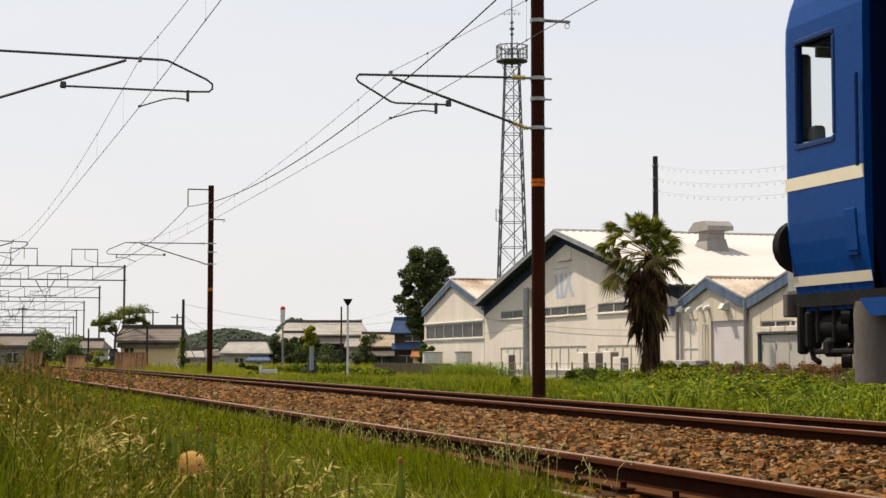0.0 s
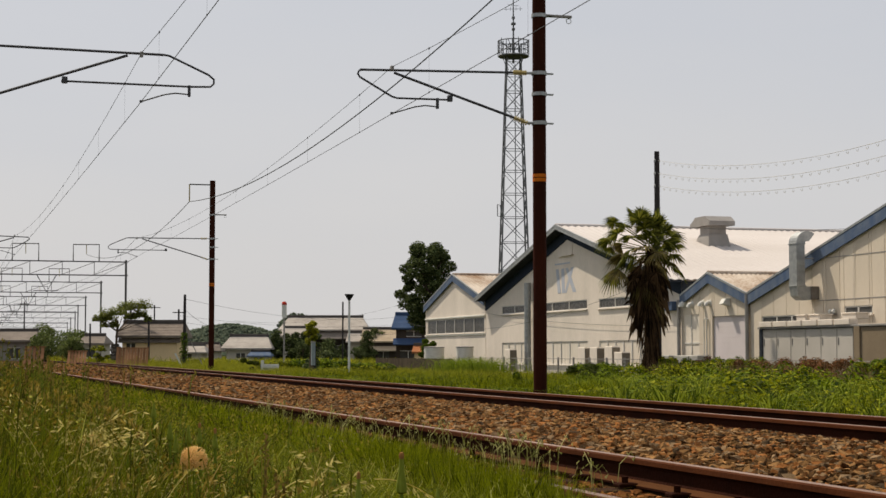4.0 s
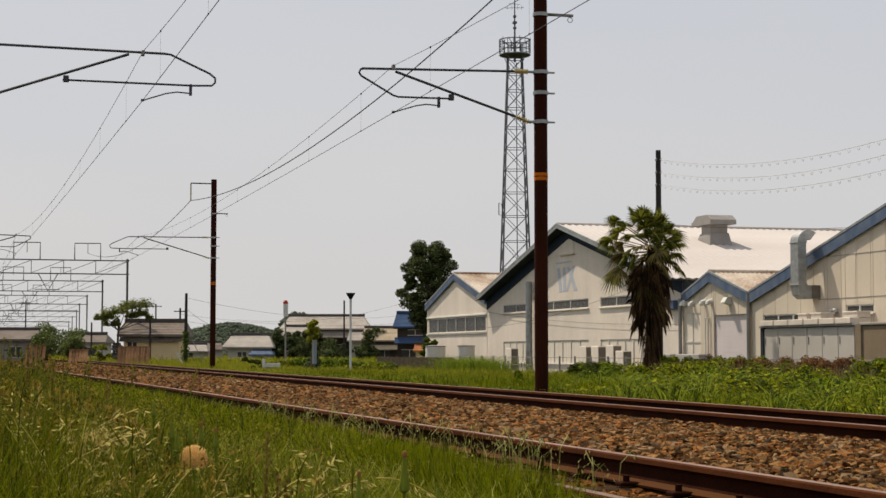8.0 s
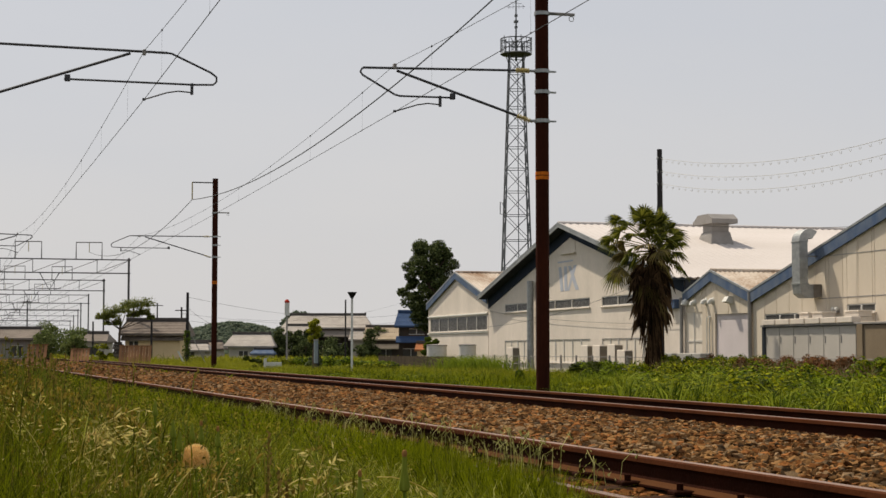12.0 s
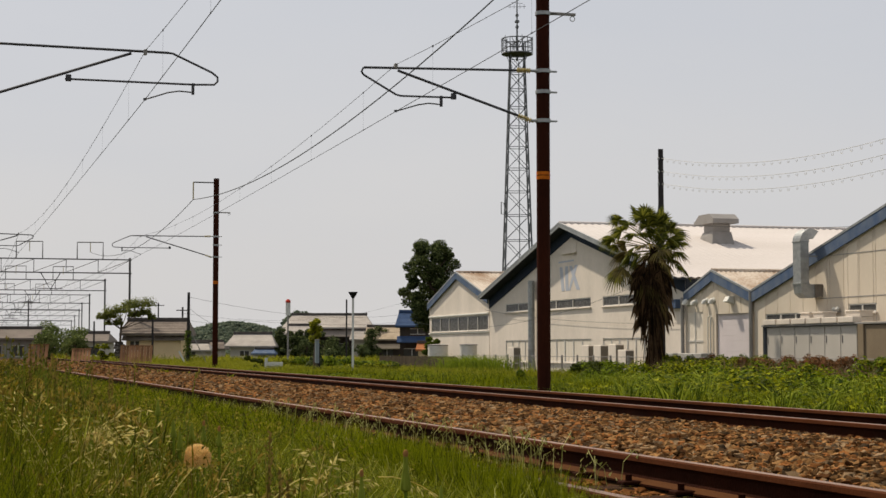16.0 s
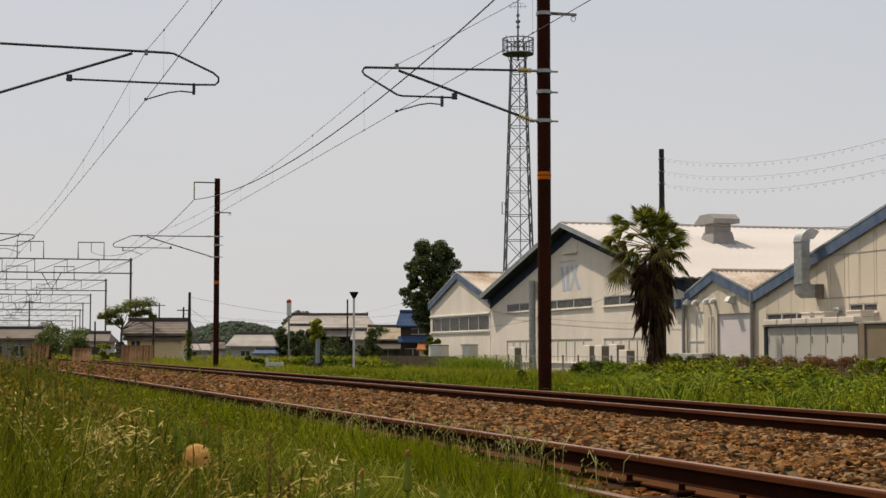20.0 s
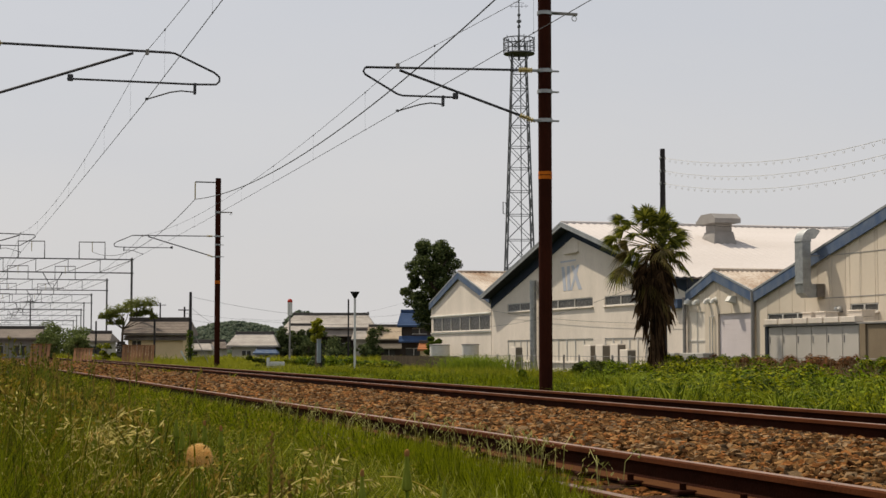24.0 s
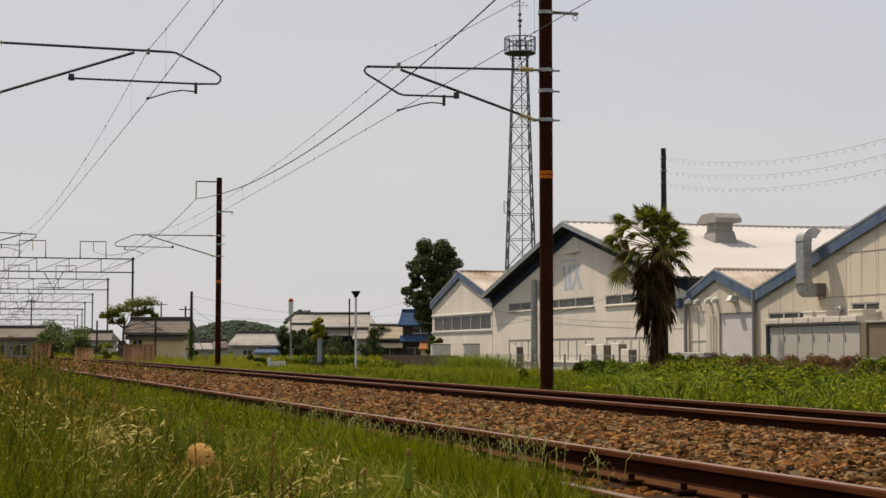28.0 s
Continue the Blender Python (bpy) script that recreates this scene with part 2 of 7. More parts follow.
CLIP = Geo().box(-.055, .055, -.05, .05, -.020, .004, .006).mesh("rail_clip", SHADERUST)
BOLT = Geo().add([(.019 * math.cos(k * math.pi / 3), .019 * math.sin(k * math.pi / 3), z) for z in (0, .036) for k in range(6)],
                 [tuple(range(6))[::-1], tuple(range(6, 12))] + [(k, (k + 1) % 6, 6 + (k + 1) % 6, 6 + k) for k in range(6)]).mesh("bolt", SHADERUST)
SLEEPER_MESH = Geo().box(-1.0, 1.0, -.11, .11, -.14, 0, .012).mesh("sleeper", SLEEPER)
for track, y_end in (("near", 260), ("far", 420)):
    tr = thing("railway_track", label="rusty narrow-gauge rails on timber sleepers in brown ballast", category="railway track", group="railway tracks")
    for side in (-1, 1):
        off = side * GAUGE
        at = lambda y, off=off: track_x(track, y) + off
        ys = [-345, -30, 0, 30, 60, 120, 200, y_end]
        rail = part("rail", sweep(RAIL_PROFILE, at, ys), SHADERUST, tr, "rust-brown steel rail")
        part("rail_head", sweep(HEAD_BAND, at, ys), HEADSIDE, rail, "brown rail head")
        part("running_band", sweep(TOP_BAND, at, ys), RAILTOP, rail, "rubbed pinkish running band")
        part("lit_rail_foot", sweep(FOOT_BAND, at, ys), LITFOOT, rail, "top of the rail foot, its light put into the colour")
        # fish plates at the joints
        for yj in ((38.9,) if side < 0 else (47.2,)):
            for s in (-1, 1):
                part("fish_plate", Geo().box(at(yj) + s * .016 - .008, at(yj) + s * .016 + .008, yj - .3, yj + .3, RAIL_Z - .112, RAIL_Z - .05, .004), SHADERUST, rail)
    for i in range(176):
        y = -13.96 + i * .66
        near = 4 < y < (26 if track == "near" else 20)
        sl = part("sleeper", SLEEPER_MESH, None, tr)
        sl.location = (track_x(track, y), y, RAIL_Z - .162)
        if near and track == "near":
            for side in (-1, 1):
                for s in (-1, 1):
                    cl = part("rail_clip", CLIP, None, sl)
                    cl.location = (side * GAUGE + s * .10, 0, .028)
                    bo = part("bolt", BOLT, None, sl)
                    bo.location = (side * GAUGE + s * .105, 0, .03)


# ballast bed under both tracks, dished between rails, heaped to the rail head between the tracks
def bed_z(x, y):
    near = track_x("near", y)
    u = x - near
    if u < -1.25:
        return .13 - .17 * min((-1.25 - u) / .6, 1)
    if u < .45:
        return .13
    if u < .66:
        return .13 + .105 * (u - .45) / .21
    a = FAR_X - GAUGE
    if x < a - .12:
        w = (x - near - .66) / max(a - .12 - near - .66, .1)
        return .235 + .03 * math.sin(math.pi * min(w * 1.15, 1)) - .07 * w * w
    if x < a + 1.35:
        return .165
    return .165 - .17 * min((x - a - 1.35) / .7, 1)


bx = [-2.2, -1.9, -1.6, -1.25, -.8, -.2, .45, .66]
ys = [-340, -200, -100] + [-20 + 3 * i for i in range(120)]
vs, fs = [], []
for y in ys:
    row = [track_x("near", y) + b for b in bx]
    x0, x1 = row[-1], FAR_X - GAUGE - .12
    row += [x0 + (x1 - x0) * k / 8 for k in range(1, 9)] + [FAR_X - GAUGE, FAR_X + .3, FAR_X + .78, FAR_X + 1.1, FAR_X + 1.5]
    vs += [(x, y, bed_z(x, y) - .035) for x in row]
n = len(vs) // len(ys)
fs = [(j * n + i, j * n + i + 1, (j + 1) * n + i + 1, (j + 1) * n + i) for j in range(len(ys) - 1) for i in range(n - 1)]
solid("ballast_bed", Geo().add(vs, fs), BED, "brown bed of ballast fines under both tracks", "ballast", kind="structure", smooth=True)

# ---- overhead line: masts, brackets, wires ----
def mast(name, x, y, top, foot, band, label):
    """Rusty tubular mast with hinged cantilever; numbers from its own foot."""
    t = thing(name, (x, y, foot), label, "catenary mast", "overhead line masts")
    z = lambda h: h - foot
    part("pole", Geo().tube([(0, 0, -.3), (0, 0, top - foot)], .132, 20), PIPE, t, smooth=True)
    wb = part("warning_band", Geo().tube([(0, 0, z(band)), (0, 0, z(band + .15))], .136, 20), ORANGE, t, "orange band with a dark line", smooth=True)
    part("band_line", Geo().tube([(0, 0, z(band + .07)), (0, 0, z(band + .085))], .1375, 20), PIPE, wb)
    for h in (7.48, 6.34, 5.93, 5.36):
        clamp = part("clamp", Geo().tube([(0, 0, z(h) - .035), (0, 0, z(h) + .035)], .15, 16), GALV, t, "galvanised clamp", smooth=True)
        part("clamp_tail", Geo().box(.12, .29, -.03, .03, z(h) - .012, z(h) + .018, .005), GALV, clamp)
        if h < 7 and h != 5.93:
            part("clamp_jaw", Geo().box(-.26, -.12, -.045, .045, z(h) - .02, z(h) + .02, .006), GALV, clamp)
    arm = part("stub_arm", Geo().box(.1, .68, -.03, .03, z(7.47), z(7.52), .004), GREYMETAL, t, "short steel arm with a ring")
    part("ring", Geo().tube([(.62 + .05 * math.cos(a), 0, z(7.41) + .05 * math.sin(a)) for a in np.linspace(0, 2 * math.pi, 13)], .008, 6), GALV, arm)
    return t, z


def cantilever(t, z, sgn, dx, pull=False):
    """Top tube, slanting strut and drop loop; dx is the wire's distance from the mast, sgn the side on which the track lies."""
    P = lambda d, h: (sgn * d, 0, z(h))
    tt = part("top_tube", Geo().tube([P(.55, 6.335), P(dx + (.42 if pull else .62), 6.31 if pull else 6.25)], .024, 10), DARKTUBE, t, "dark bracket tube", smooth=True)
    part("rod_insulator", Geo().tube([P(.22, 6.34), P(.55, 6.335)], .02, 8), INSUL, tt, smooth=True)
    for k in range(7):
        h = .27 + k * .04
        part("shed", Geo().tube([P(h, 6.34), P(h + .014, 6.34)], .05, 12), INSUL, tt, smooth=True)
    st = part("strut", Geo().tube([P(.52, 5.45), P(dx - (.25 if pull else .04), 6.27 if pull else 6.22)], .026, 10), DARKTUBE, t, "dark slanting tube", smooth=True)
    part("rod_insulator", Geo().tube([P(.2, 5.335), P(.52, 5.45)], .02, 8), INSUL, st, smooth=True)
    for k in range(6):
        h = .26 + k * .045
        part("shed", Geo().tube([P(h, 5.357 + (h - .26) * .36), P(h + .014, 5.362 + (h - .26) * .36)], .05, 12), INSUL, st, smooth=True)
    loop = [P(dx + .56, 6.25), P(dx + .64, 6.235), P(dx + .67, 6.17), P(dx + .63, 6.11), P(dx - .0, 5.76), P(dx - .1, 5.735), P(dx - 1.2, 5.745)]
    if pull:
        loop = [P(dx + .4, 6.31), P(dx + .5, 6.30), P(dx + 1.22, 5.98), P(dx + 1.32, 5.90), P(dx + 1.32, 5.82), P(dx + 1.26, 5.76), P(dx + .9, 5.745), P(dx - 1.42, 5.75)]
    part("drop_loop", Geo().tube(loop, .02, 8), DARKTUBE, t, smooth=True)
    d = dx + .87 if pull else dx - .9
    part("drop_clamp", Geo().box(*sorted((sgn * d - .025, sgn * d + .025)), -.03, .03, z(5.56), z(5.77), .006), DARKTUBE, t)
    e = dx
    s = sgn if pull else -sgn
    ra = [(sgn * d, 0, z(5.60)), (sgn * d - .25 * s, 0, z(5.615)), (sgn * d - .45 * s, 0, z(5.58)), (sgn * e, 0, z(5.435))]
    part("registration_arm", Geo().tube(ra, .013, 6), DARKTUBE, t, smooth=True)
    part("wire_clip", Geo().box(sgn * e - .025, sgn * e + .025, -.03, .03, z(5.42), z(5.46)), DARKTUBE, t)
    part("saddle", Geo().box(sgn * dx - .03, sgn * dx + .03, -.05, .05, z(6.25), z(6.35), .008), GREYMETAL, t)
    jd = dx - 1.36 if pull else dx - 1.15
    part("joint", Geo().box(*sorted((sgn * jd - .05, sgn * jd + .05)), -.035, .035, z(5.71), z(5.83), .008), DARKTUBE, t)


m1, z1 = mast("catenary_mast", 10.72, 30.6, 9.2, .12, 4.21, "rust-red tubular steel catenary mast with orange band, standing in grass")
cantilever(m1, z1, -1, 2.97)
m2, z2 = mast("catenary_mast", 11.27, 79.4, 9.12, .2, 4.07, "rust-red tubular steel catenary mast with feeder bracket, beside the line")
cantilever(m2, z2, -1, 3.55, True)
for t, z, d, h in ((m1, z1, -.22, 8.45), (m2, z2, -1.1, 8.1)):
    fb = part("feeder_bracket", Geo().tube([(.12, 0, z(8.92)), (d, 0, z(8.92))], .03, 8), DARKTUBE, t, smooth=True)
    part("feeder_hanger", Geo().tube([(d, 0, z(8.92)), (d, 0, z(h))], .03, 8), INSUL, fb, smooth=True)
m3, z3 = mast("catenary_mast", -.1, 30.4, 9.2, .1, 4.21, "rust-red tubular catenary mast of the nearer track")
cantilever(m3, z3, 1, 3.10, True)
m4, z4 = mast("catenary_mast", -.9, 79.4, 9.2, .1, 4.21, "rust-red tubular catenary mast of the nearer track")
cantilever(m4, z4, 1, 3.03)


def span(a, b, sag, k=14):
    a, b = Vector(a), Vector(b)
    return [a.lerp(b, i / k) - Vector((0, 0, 4 * sag * (i / k) * (1 - i / k))) for i in range(k + 1)]


def overhead(points_contact, messenger_rise, label):
    """Contact wire, messenger and droppers over the given support points."""
    c = thing("overhead_wire", label=label, category="overhead wire", group="overhead wires")
    for a, b in zip(points_contact[:-1], points_contact[1:]):
        a, b = Vector(a), Vector(b)
        up = Vector((0, 0, messenger_rise))
        r = .0052 if a.y < 60 else .0075
        part("contact_wire", Geo().tube(span(a, b, .05), r * 1.25, 5), WIRE, c, smooth=True)
        ms = span(a + up, b + up, .62, 20)
        part("messenger_wire", Geo().tube(ms, r, 5), WIRE, c, smooth=True)
        n = max(int((b - a).length / 5), 1)
        for i in range(n):
            u = (i + .5) / n
            lo = a.lerp(b, u) - Vector((0, 0, .2 * u * (1 - u)))
            hi = a.lerp(b, u) + up - Vector((0, 0, 4 * .62 * u * (1 - u)))
            dr = part("dropper", Geo().tube([lo, hi], .0017 if a.y < 60 else .003, 4), WIRE, c)
            if a.y < 40:
                part("dropper_clip", Geo().box(hi.x - .011, hi.x + .011, hi.y - .02, hi.y + .02, hi.z - .02, hi.z + .015, .004), DARKTUBE, dr)
                part("dropper_clip", Geo().box(lo.x - .007, lo.x + .007, lo.y - .02, lo.y + .02, lo.z - .008, lo.z + .016), DARKTUBE, dr)
    return c


overhead([(7.2, -19, 5.43), (7.75, 30.6, 5.43), (7.72, 79.4, 5.42), (7.3, 132, 5.42), (7.6, 171, 5.42), (7.2, 217, 5.42), (7.4, 294, 5.42), (7.4, 380, 5.42)], .9,
         "thin dark contact wire and messenger over the farther track")
overhead([(3.3, -19, 5.43), (3.0, 30.4, 5.43), (2.14, 79.4, 5.42), (1.4, 132, 5.42), (.9, 171, 5.42), (.6, 217, 5.42), (0, 294, 5.42)], .9,
         "thin dark contact wire and messenger over the nearer track")
fd = thing("feeder_wire", label="thick dark feeder cable hung from the masts", category="overhead wire", group="overhead wires")
for a, b, s in (((10.5, -19, 8.4), (10.5, 30.6, 8.45), .8), ((10.5, 30.6, 8.45), (10.17, 79.4, 8.09), 1.0), ((10.17, 79.4, 8.09), (9.0, 132.5, 8.6), 1.2)):
    part("cable", Geo().tube(span(a, b, s, 24), .017, 6), WIRE, fd, smooth=True)


def truss_gantry(y, xl, xr, top, detail):
    """Steel portal over both tracks: two legs, two chords, verticals and diagonals, two raised frames."""
    t = thing("catenary_gantry", (0, y, 0), "grey steel lattice portal spanning the tracks with raised frames", "catenary gantry", "catenary gantries")
    r = .05 * detail
    for x in (xl, xr):
        part("leg", Geo().box(x - .078, x + .078, -.09, .09, -.2, top + .15, .01), GANTRY, t)
    for h in (top, top - 1.06):
        part("chord", Geo().box(xl - .3, xr + .15, -.05, .05, h - .045, h + .045, .01), GANTRY, t)
    k = int((xr - xl) / 2.4)
    for i in range(k + 1):
        x = xr - (xr - xl) * i / k
        part("upright", Geo().box(x - .025, x + .025, -.025, .025, top - 1.02, top - .04), GANTRY, t)
        if i < k:
            x2 = xr - (xr - xl) * (i + 1) / k
            part("diagonal", Geo().tube([(x - .05, 0, top - .06), (x2 + .05, 0, top - 1.0)], .024, 5), GANTRY, t)
    for x0 in (8.0, 3.4, -.6):
        fr = part("raised_frame", Geo().tube([(x0, 0, top), (x0, 0, top + 1.32), (x0 + 1.98, 0, top + 1.34), (x0 + 1.98, 0, top)], .045, 6), GANTRY, t)
        part("hanger", Geo().tube([(x0 + 1, 0, top + 1.33), (x0 + 1, 0, top + .55)], .03, 5), INSUL, fr)
    for x0 in (6.0, 1.2):
        v = part("drop_bracket", Geo().tube([(x0 - .75, 0, top - 1.06), (x0, 0, top - 2.4), (x0 + .75, 0, top - 1.06)], .04, 6), GANTRY, t)
        part("cross_tube", Geo().tube([(x0 - 1, 0, top - 2.3), (x0 + .9, 0, top - 2.3)], .03, 6), GANTRY, v)
    return t


for y, xr, top in ((132.5, 12.06, 8.03), (171.3, 13.13, 8.03), (216.7, 14.7, 8.03), (255, 16.2, 8.03), (294, 18.2, 8.03), (345, 20.5, 8.03), (400, 23.0, 8.03)):
    truss_gantry(y, xr - 22, xr, top, 1)


# ---- the works: cream sheds with blue-edged gables, front wall at x = 30 ----
WALL_X, LOW = 30.0, -.26


def wall_grid(breaks, tops, holes, x0, x1, base):
    """One wall of even thickness with openings through it; its top follows tops(y)."""
    ys = sorted(set(breaks) | {h[0] for h in holes} | {h[1] for h in holes})
    zs = [base] + sorted({h[k] for h in holes for k in (2, 3)} - {base}) + [None]
    g, nz = Geo(), 0
    nz = len(zs)
    for x in (x0, x1):
        g.v += [(x, y, tops(y) if z is None else z) for y in ys for z in zs]
    half = len(ys) * nz
    solid_at = lambda i, j: 0 <= i < len(ys) - 1 and 0 <= j < nz - 1 and not any(
        h[0] <= (ys[i] + ys[i + 1]) / 2 <= h[1] and h[2] - .001 <= zs[j] and (zs[j + 1] or 99) <= h[3] + .001 for h in holes)
    for i in range(len(ys) - 1):
        for j in range(nz - 1):
            if not solid_at(i, j):
                continue
            a, b, c, d = i * nz + j, (i + 1) * nz + j, (i + 1) * nz + j + 1, i * nz + j + 1
            g.f += [(a, d, c, b), (half + a, half + b, half + c, half + d)]
            for di, dj, p, q in ((-1, 0, a, d), (1, 0, b, c), (0, -1, a, b), (0, 1, d, c)):
                if not solid_at(i + di, j + dj):
                    g.f.append((p, q, half + q, half + p))
    return g


def strips(breaks, tops, holes, x0, x1, base):
    """Upright wall boards between the breaks along y, cut off round the holes; one Geo for each board."""
    cuts = sorted(set(breaks) | {h[0] for h in holes} | {h[1] for h in holes})
    out = []
    for a, b in zip(cuts[:-1], cuts[1:]):
        mid = (a + b) / 2
        hs = sorted((h[2], h[3]) for h in holes if h[0] <= mid <= h[1])
        z = base
        for lo, hi in hs:
            if lo > z:
                out.append((mid, Geo().box(x0, x1, a, b, z, lo)))
            z = hi
        out.append((mid, Geo().prism([(a, z), (b, z), (b, tops(b)), (a, tops(a))], "x", x0, x1)))
    return out


def corrugated(x0, x1, ya, za, yb, zb, pitch, depth, thick=.03):
    """A corrugated sheet; the waves run down the slope from (ya, za) to (yb, zb), side by side along x."""
    g = Geo()
    k = max(int((x1 - x0) / pitch), 2) * 4
    vs = []
    for j in range(k + 1):
        x = x0 + (x1 - x0) * j / k
        w = depth * math.sin(j * math.pi / 2)
        vs += [(x, ya, za + w), (x, yb, zb + w), (x, yb, zb + w - thick), (x, ya, za + w - thick)]
    fs = []
    for j in range(k):
        a, b = j * 4, j * 4 + 4
        fs += [(a, b, b + 1, a + 1), (a + 2, a + 1, b + 1, b + 2), (a + 3, a + 2, b + 2, b + 3), (a, a + 3, b + 3, b)]
    return g.add(vs, fs)


def window(parent, y0, y1, z0, z1, cells, pane_mat, depth=.10, sill=True):
    w = part("window", Geo().box(WALL_X + .02, WALL_X + .07, y0, y1, z1 - .05, z1).box(WALL_X + .02, WALL_X + .07, y0, y1, z0, z0 + .05)
             .box(WALL_X + .02, WALL_X + .07, y0, y0 + .05, z0, z1).box(WALL_X + .02, WALL_X + .07, y1 - .05, y1, z0, z1), FRAME, parent, "pale metal window frame")
    for i in range(cells):
        a, b = y0 + .05 + (y1 - y0 - .1) * i / cells, y0 + .05 + (y1 - y0 - .1) * (i + 1) / cells
        part("pane", Geo().box(WALL_X + .045, WALL_X + .055, a + .004, b - .004, z0 + .05, z1 - .05), pane_mat, w, "dusty pane")
        if i:
            part("mullion", Geo().box(WALL_X + .005, WALL_X + .06, a - .045, a + .045, z0 + .05, z1 - .05, .008), FRAME, w)
    if sill:
        part("sill", Geo().box(WALL_X - .09, WALL_X + .03, y0 - .1, y1 + .1, z0 - .07, z0, .012), CREAM, w)
    return w


def gable_shed(label, y0, y1, apex_y, apex_z, eave0, eave1, holes, wall_mat, roof_mat, front, depth, fascia, fascia_h, pitch=.30, panels=0.0, base=LOW, frieze=0.0):
    """A shed whose gable faces the line. front: how far the roof stands out from the wall."""
    t = thing("factory_shed", label=label, category="factory building", group="sheds of the works")
    top = lambda y: (eave0 + (apex_z - eave0) * (y - y0) / (apex_y - y0) if y <= apex_y else apex_z + (eave1 - apex_z) * (y - apex_y) / (y1 - apex_y)) - .06
    br = [y0, apex_y, y1]
    if panels:
        k = int((y1 - y0) / panels)
        br = sorted({y0 + (y1 - y0) * i / k for i in range(k + 1)} | {apex_y})
        wall = part("front_wall", Geo().prism([(y0 + .02, base), (y1 - .02, base), (y1 - .02, top(y1) - .05), (apex_y, top(apex_y) - .05), (y0 + .02, top(y0) - .05)], "x", WALL_X + .16, WALL_X + .2), wall_mat, t)
        for mid, g in strips(br, top, holes, WALL_X, WALL_X + .08, base):
            # each board is drawn in a little, so that the joints show
            g.v = [(x, mid + (y - mid) * (1 - .030 / max(abs(y - mid) * 2, .2)) if abs(y - mid) > .01 else y, z) for x, y, z in g.v]
            part("wall_panel", g, wall_mat, wall)
    else:
        part("front_wall", wall_grid(br, top, holes, WALL_X, WALL_X + .16, base), wall_mat, t, "cream rendered gable wall")
    back = WALL_X + depth
    for name, y, e in (("side_wall", y0, eave0), ("side_wall", y1, eave1)):
        s = .16 if y == y0 else -.16
        part(name, Geo().box(WALL_X + .2, back, min(y, y + s), max(y, y + s), base, e - .08), wall_mat, t)
    part("back_wall", Geo().prism([(y0, base), (y1, base), (y1, eave1 - .1), (apex_y, apex_z - .1), (y0, eave0 - .1)], "x", back, back + .16), wall_mat, t)
    part("floor_slab", Geo().box(WALL_X + .2, back, y0, y1, base - .1, base + .02), CONCRETE, t)
    xf = WALL_X - front
    for ya, za, yb, zb in ((apex_y, apex_z, y0, eave0), (apex_y, apex_z, y1, eave1)):
        out = (yb - ya) * .012
        roof = part("roof_slope", corrugated(xf, back + .2, ya, za, yb + out, zb + (zb - za) * .012, pitch, .022 if pitch < .35 else .027), roof_mat, t)
        # barge board along the front edge
        part("barge_board", Geo().prism([(ya, za - .03), (yb + out, zb - .03), (yb + out, zb - fascia_h), (ya, za - fascia_h)], "x", xf - .03, xf + .03), GALV if frieze else fascia, roof, "pale grey barge board" if frieze else "blue-grey painted barge board")
        part("edge_trim", Geo().prism([(ya, za + .05), (yb + out, zb + .05), (yb + out, zb - .035), (ya, za - .035)], "x", xf - .045, xf + .02), GALV, roof, "pale metal edge trim")
        if frieze:
            part("frieze_board", Geo().prism([(ya, za - .12), (yb, zb - .12), (yb, zb - frieze), (ya, za - frieze)], "x", WALL_X - .05, WALL_X - .004), SHADEFRIEZE, roof, "blue board under the eaves, their shade put into its colour")
        if front > .3:
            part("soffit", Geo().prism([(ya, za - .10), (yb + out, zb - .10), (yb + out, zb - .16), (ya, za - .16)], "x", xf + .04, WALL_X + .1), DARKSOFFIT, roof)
    part("ridge_cap", Geo().tube([(xf, apex_y, apex_z + .02), (back + .2, apex_y, apex_z + .02)], .09, 8), roof_mat, t, smooth=True)
    return t


# main hall
MY0, MY1, MA, MAZ, ME = 67.0, 95.4, 81.3, 7.50, 4.14
up = [(87.7, 92.3, 3.13, 3.60), (78.5, 86.3, 3.10, 3.58), (70.6, 76.85, 3.08, 3.56)]
down = [(87.7, 92.3, .30, 1.49), (78.45, 86.3, .30, 1.50), (70.6, 76.85, .30, 1.50)]
hall = gable_shed("wide cream rendered factory hall with white corrugated roof", MY0, MY1, MA, MAZ, ME, ME, up + down, CREAM, WHITEROOF, .66, 24, FASCIA, .20, .38, frieze=.72)
for y0, y1, z0, z1 in up:
    window(hall, y0, y1, z0, z1, 3 if y1 - y0 > 5 else 2, PANE)
for y0, y1, z0, z1 in down:
    window(hall, y0, y1, z0, z1, 6 if y1 - y0 > 5 else 4, CURTAIN)
# dark sheet added where the side wall lies in the shade of the eaves
part("eave_shade_sheet", Geo().box(WALL_X + .0, WALL_X + 20, MY0 - .06, MY0 - .01, 3.2, 4.02), DARKSOFFIT, hall, "dark sheet in place of the shade under the eaves")
part("meter_box", Geo().box(WALL_X - .25, WALL_X - .01, 67.5, 68.3, 2.75, 3.15, .02), FASCIA, hall, "blue box")
lv = part("louvre", Geo().box(WALL_X - .03, WALL_X - .004, 80.5, 82.4, 6.0, 6.55, .01), CREAM, hall)
part("louvre_sill", Geo().box(WALL_X - .13, WALL_X - .004, 80.4, 82.5, 5.92, 5.98, .01), CREAM, lv)
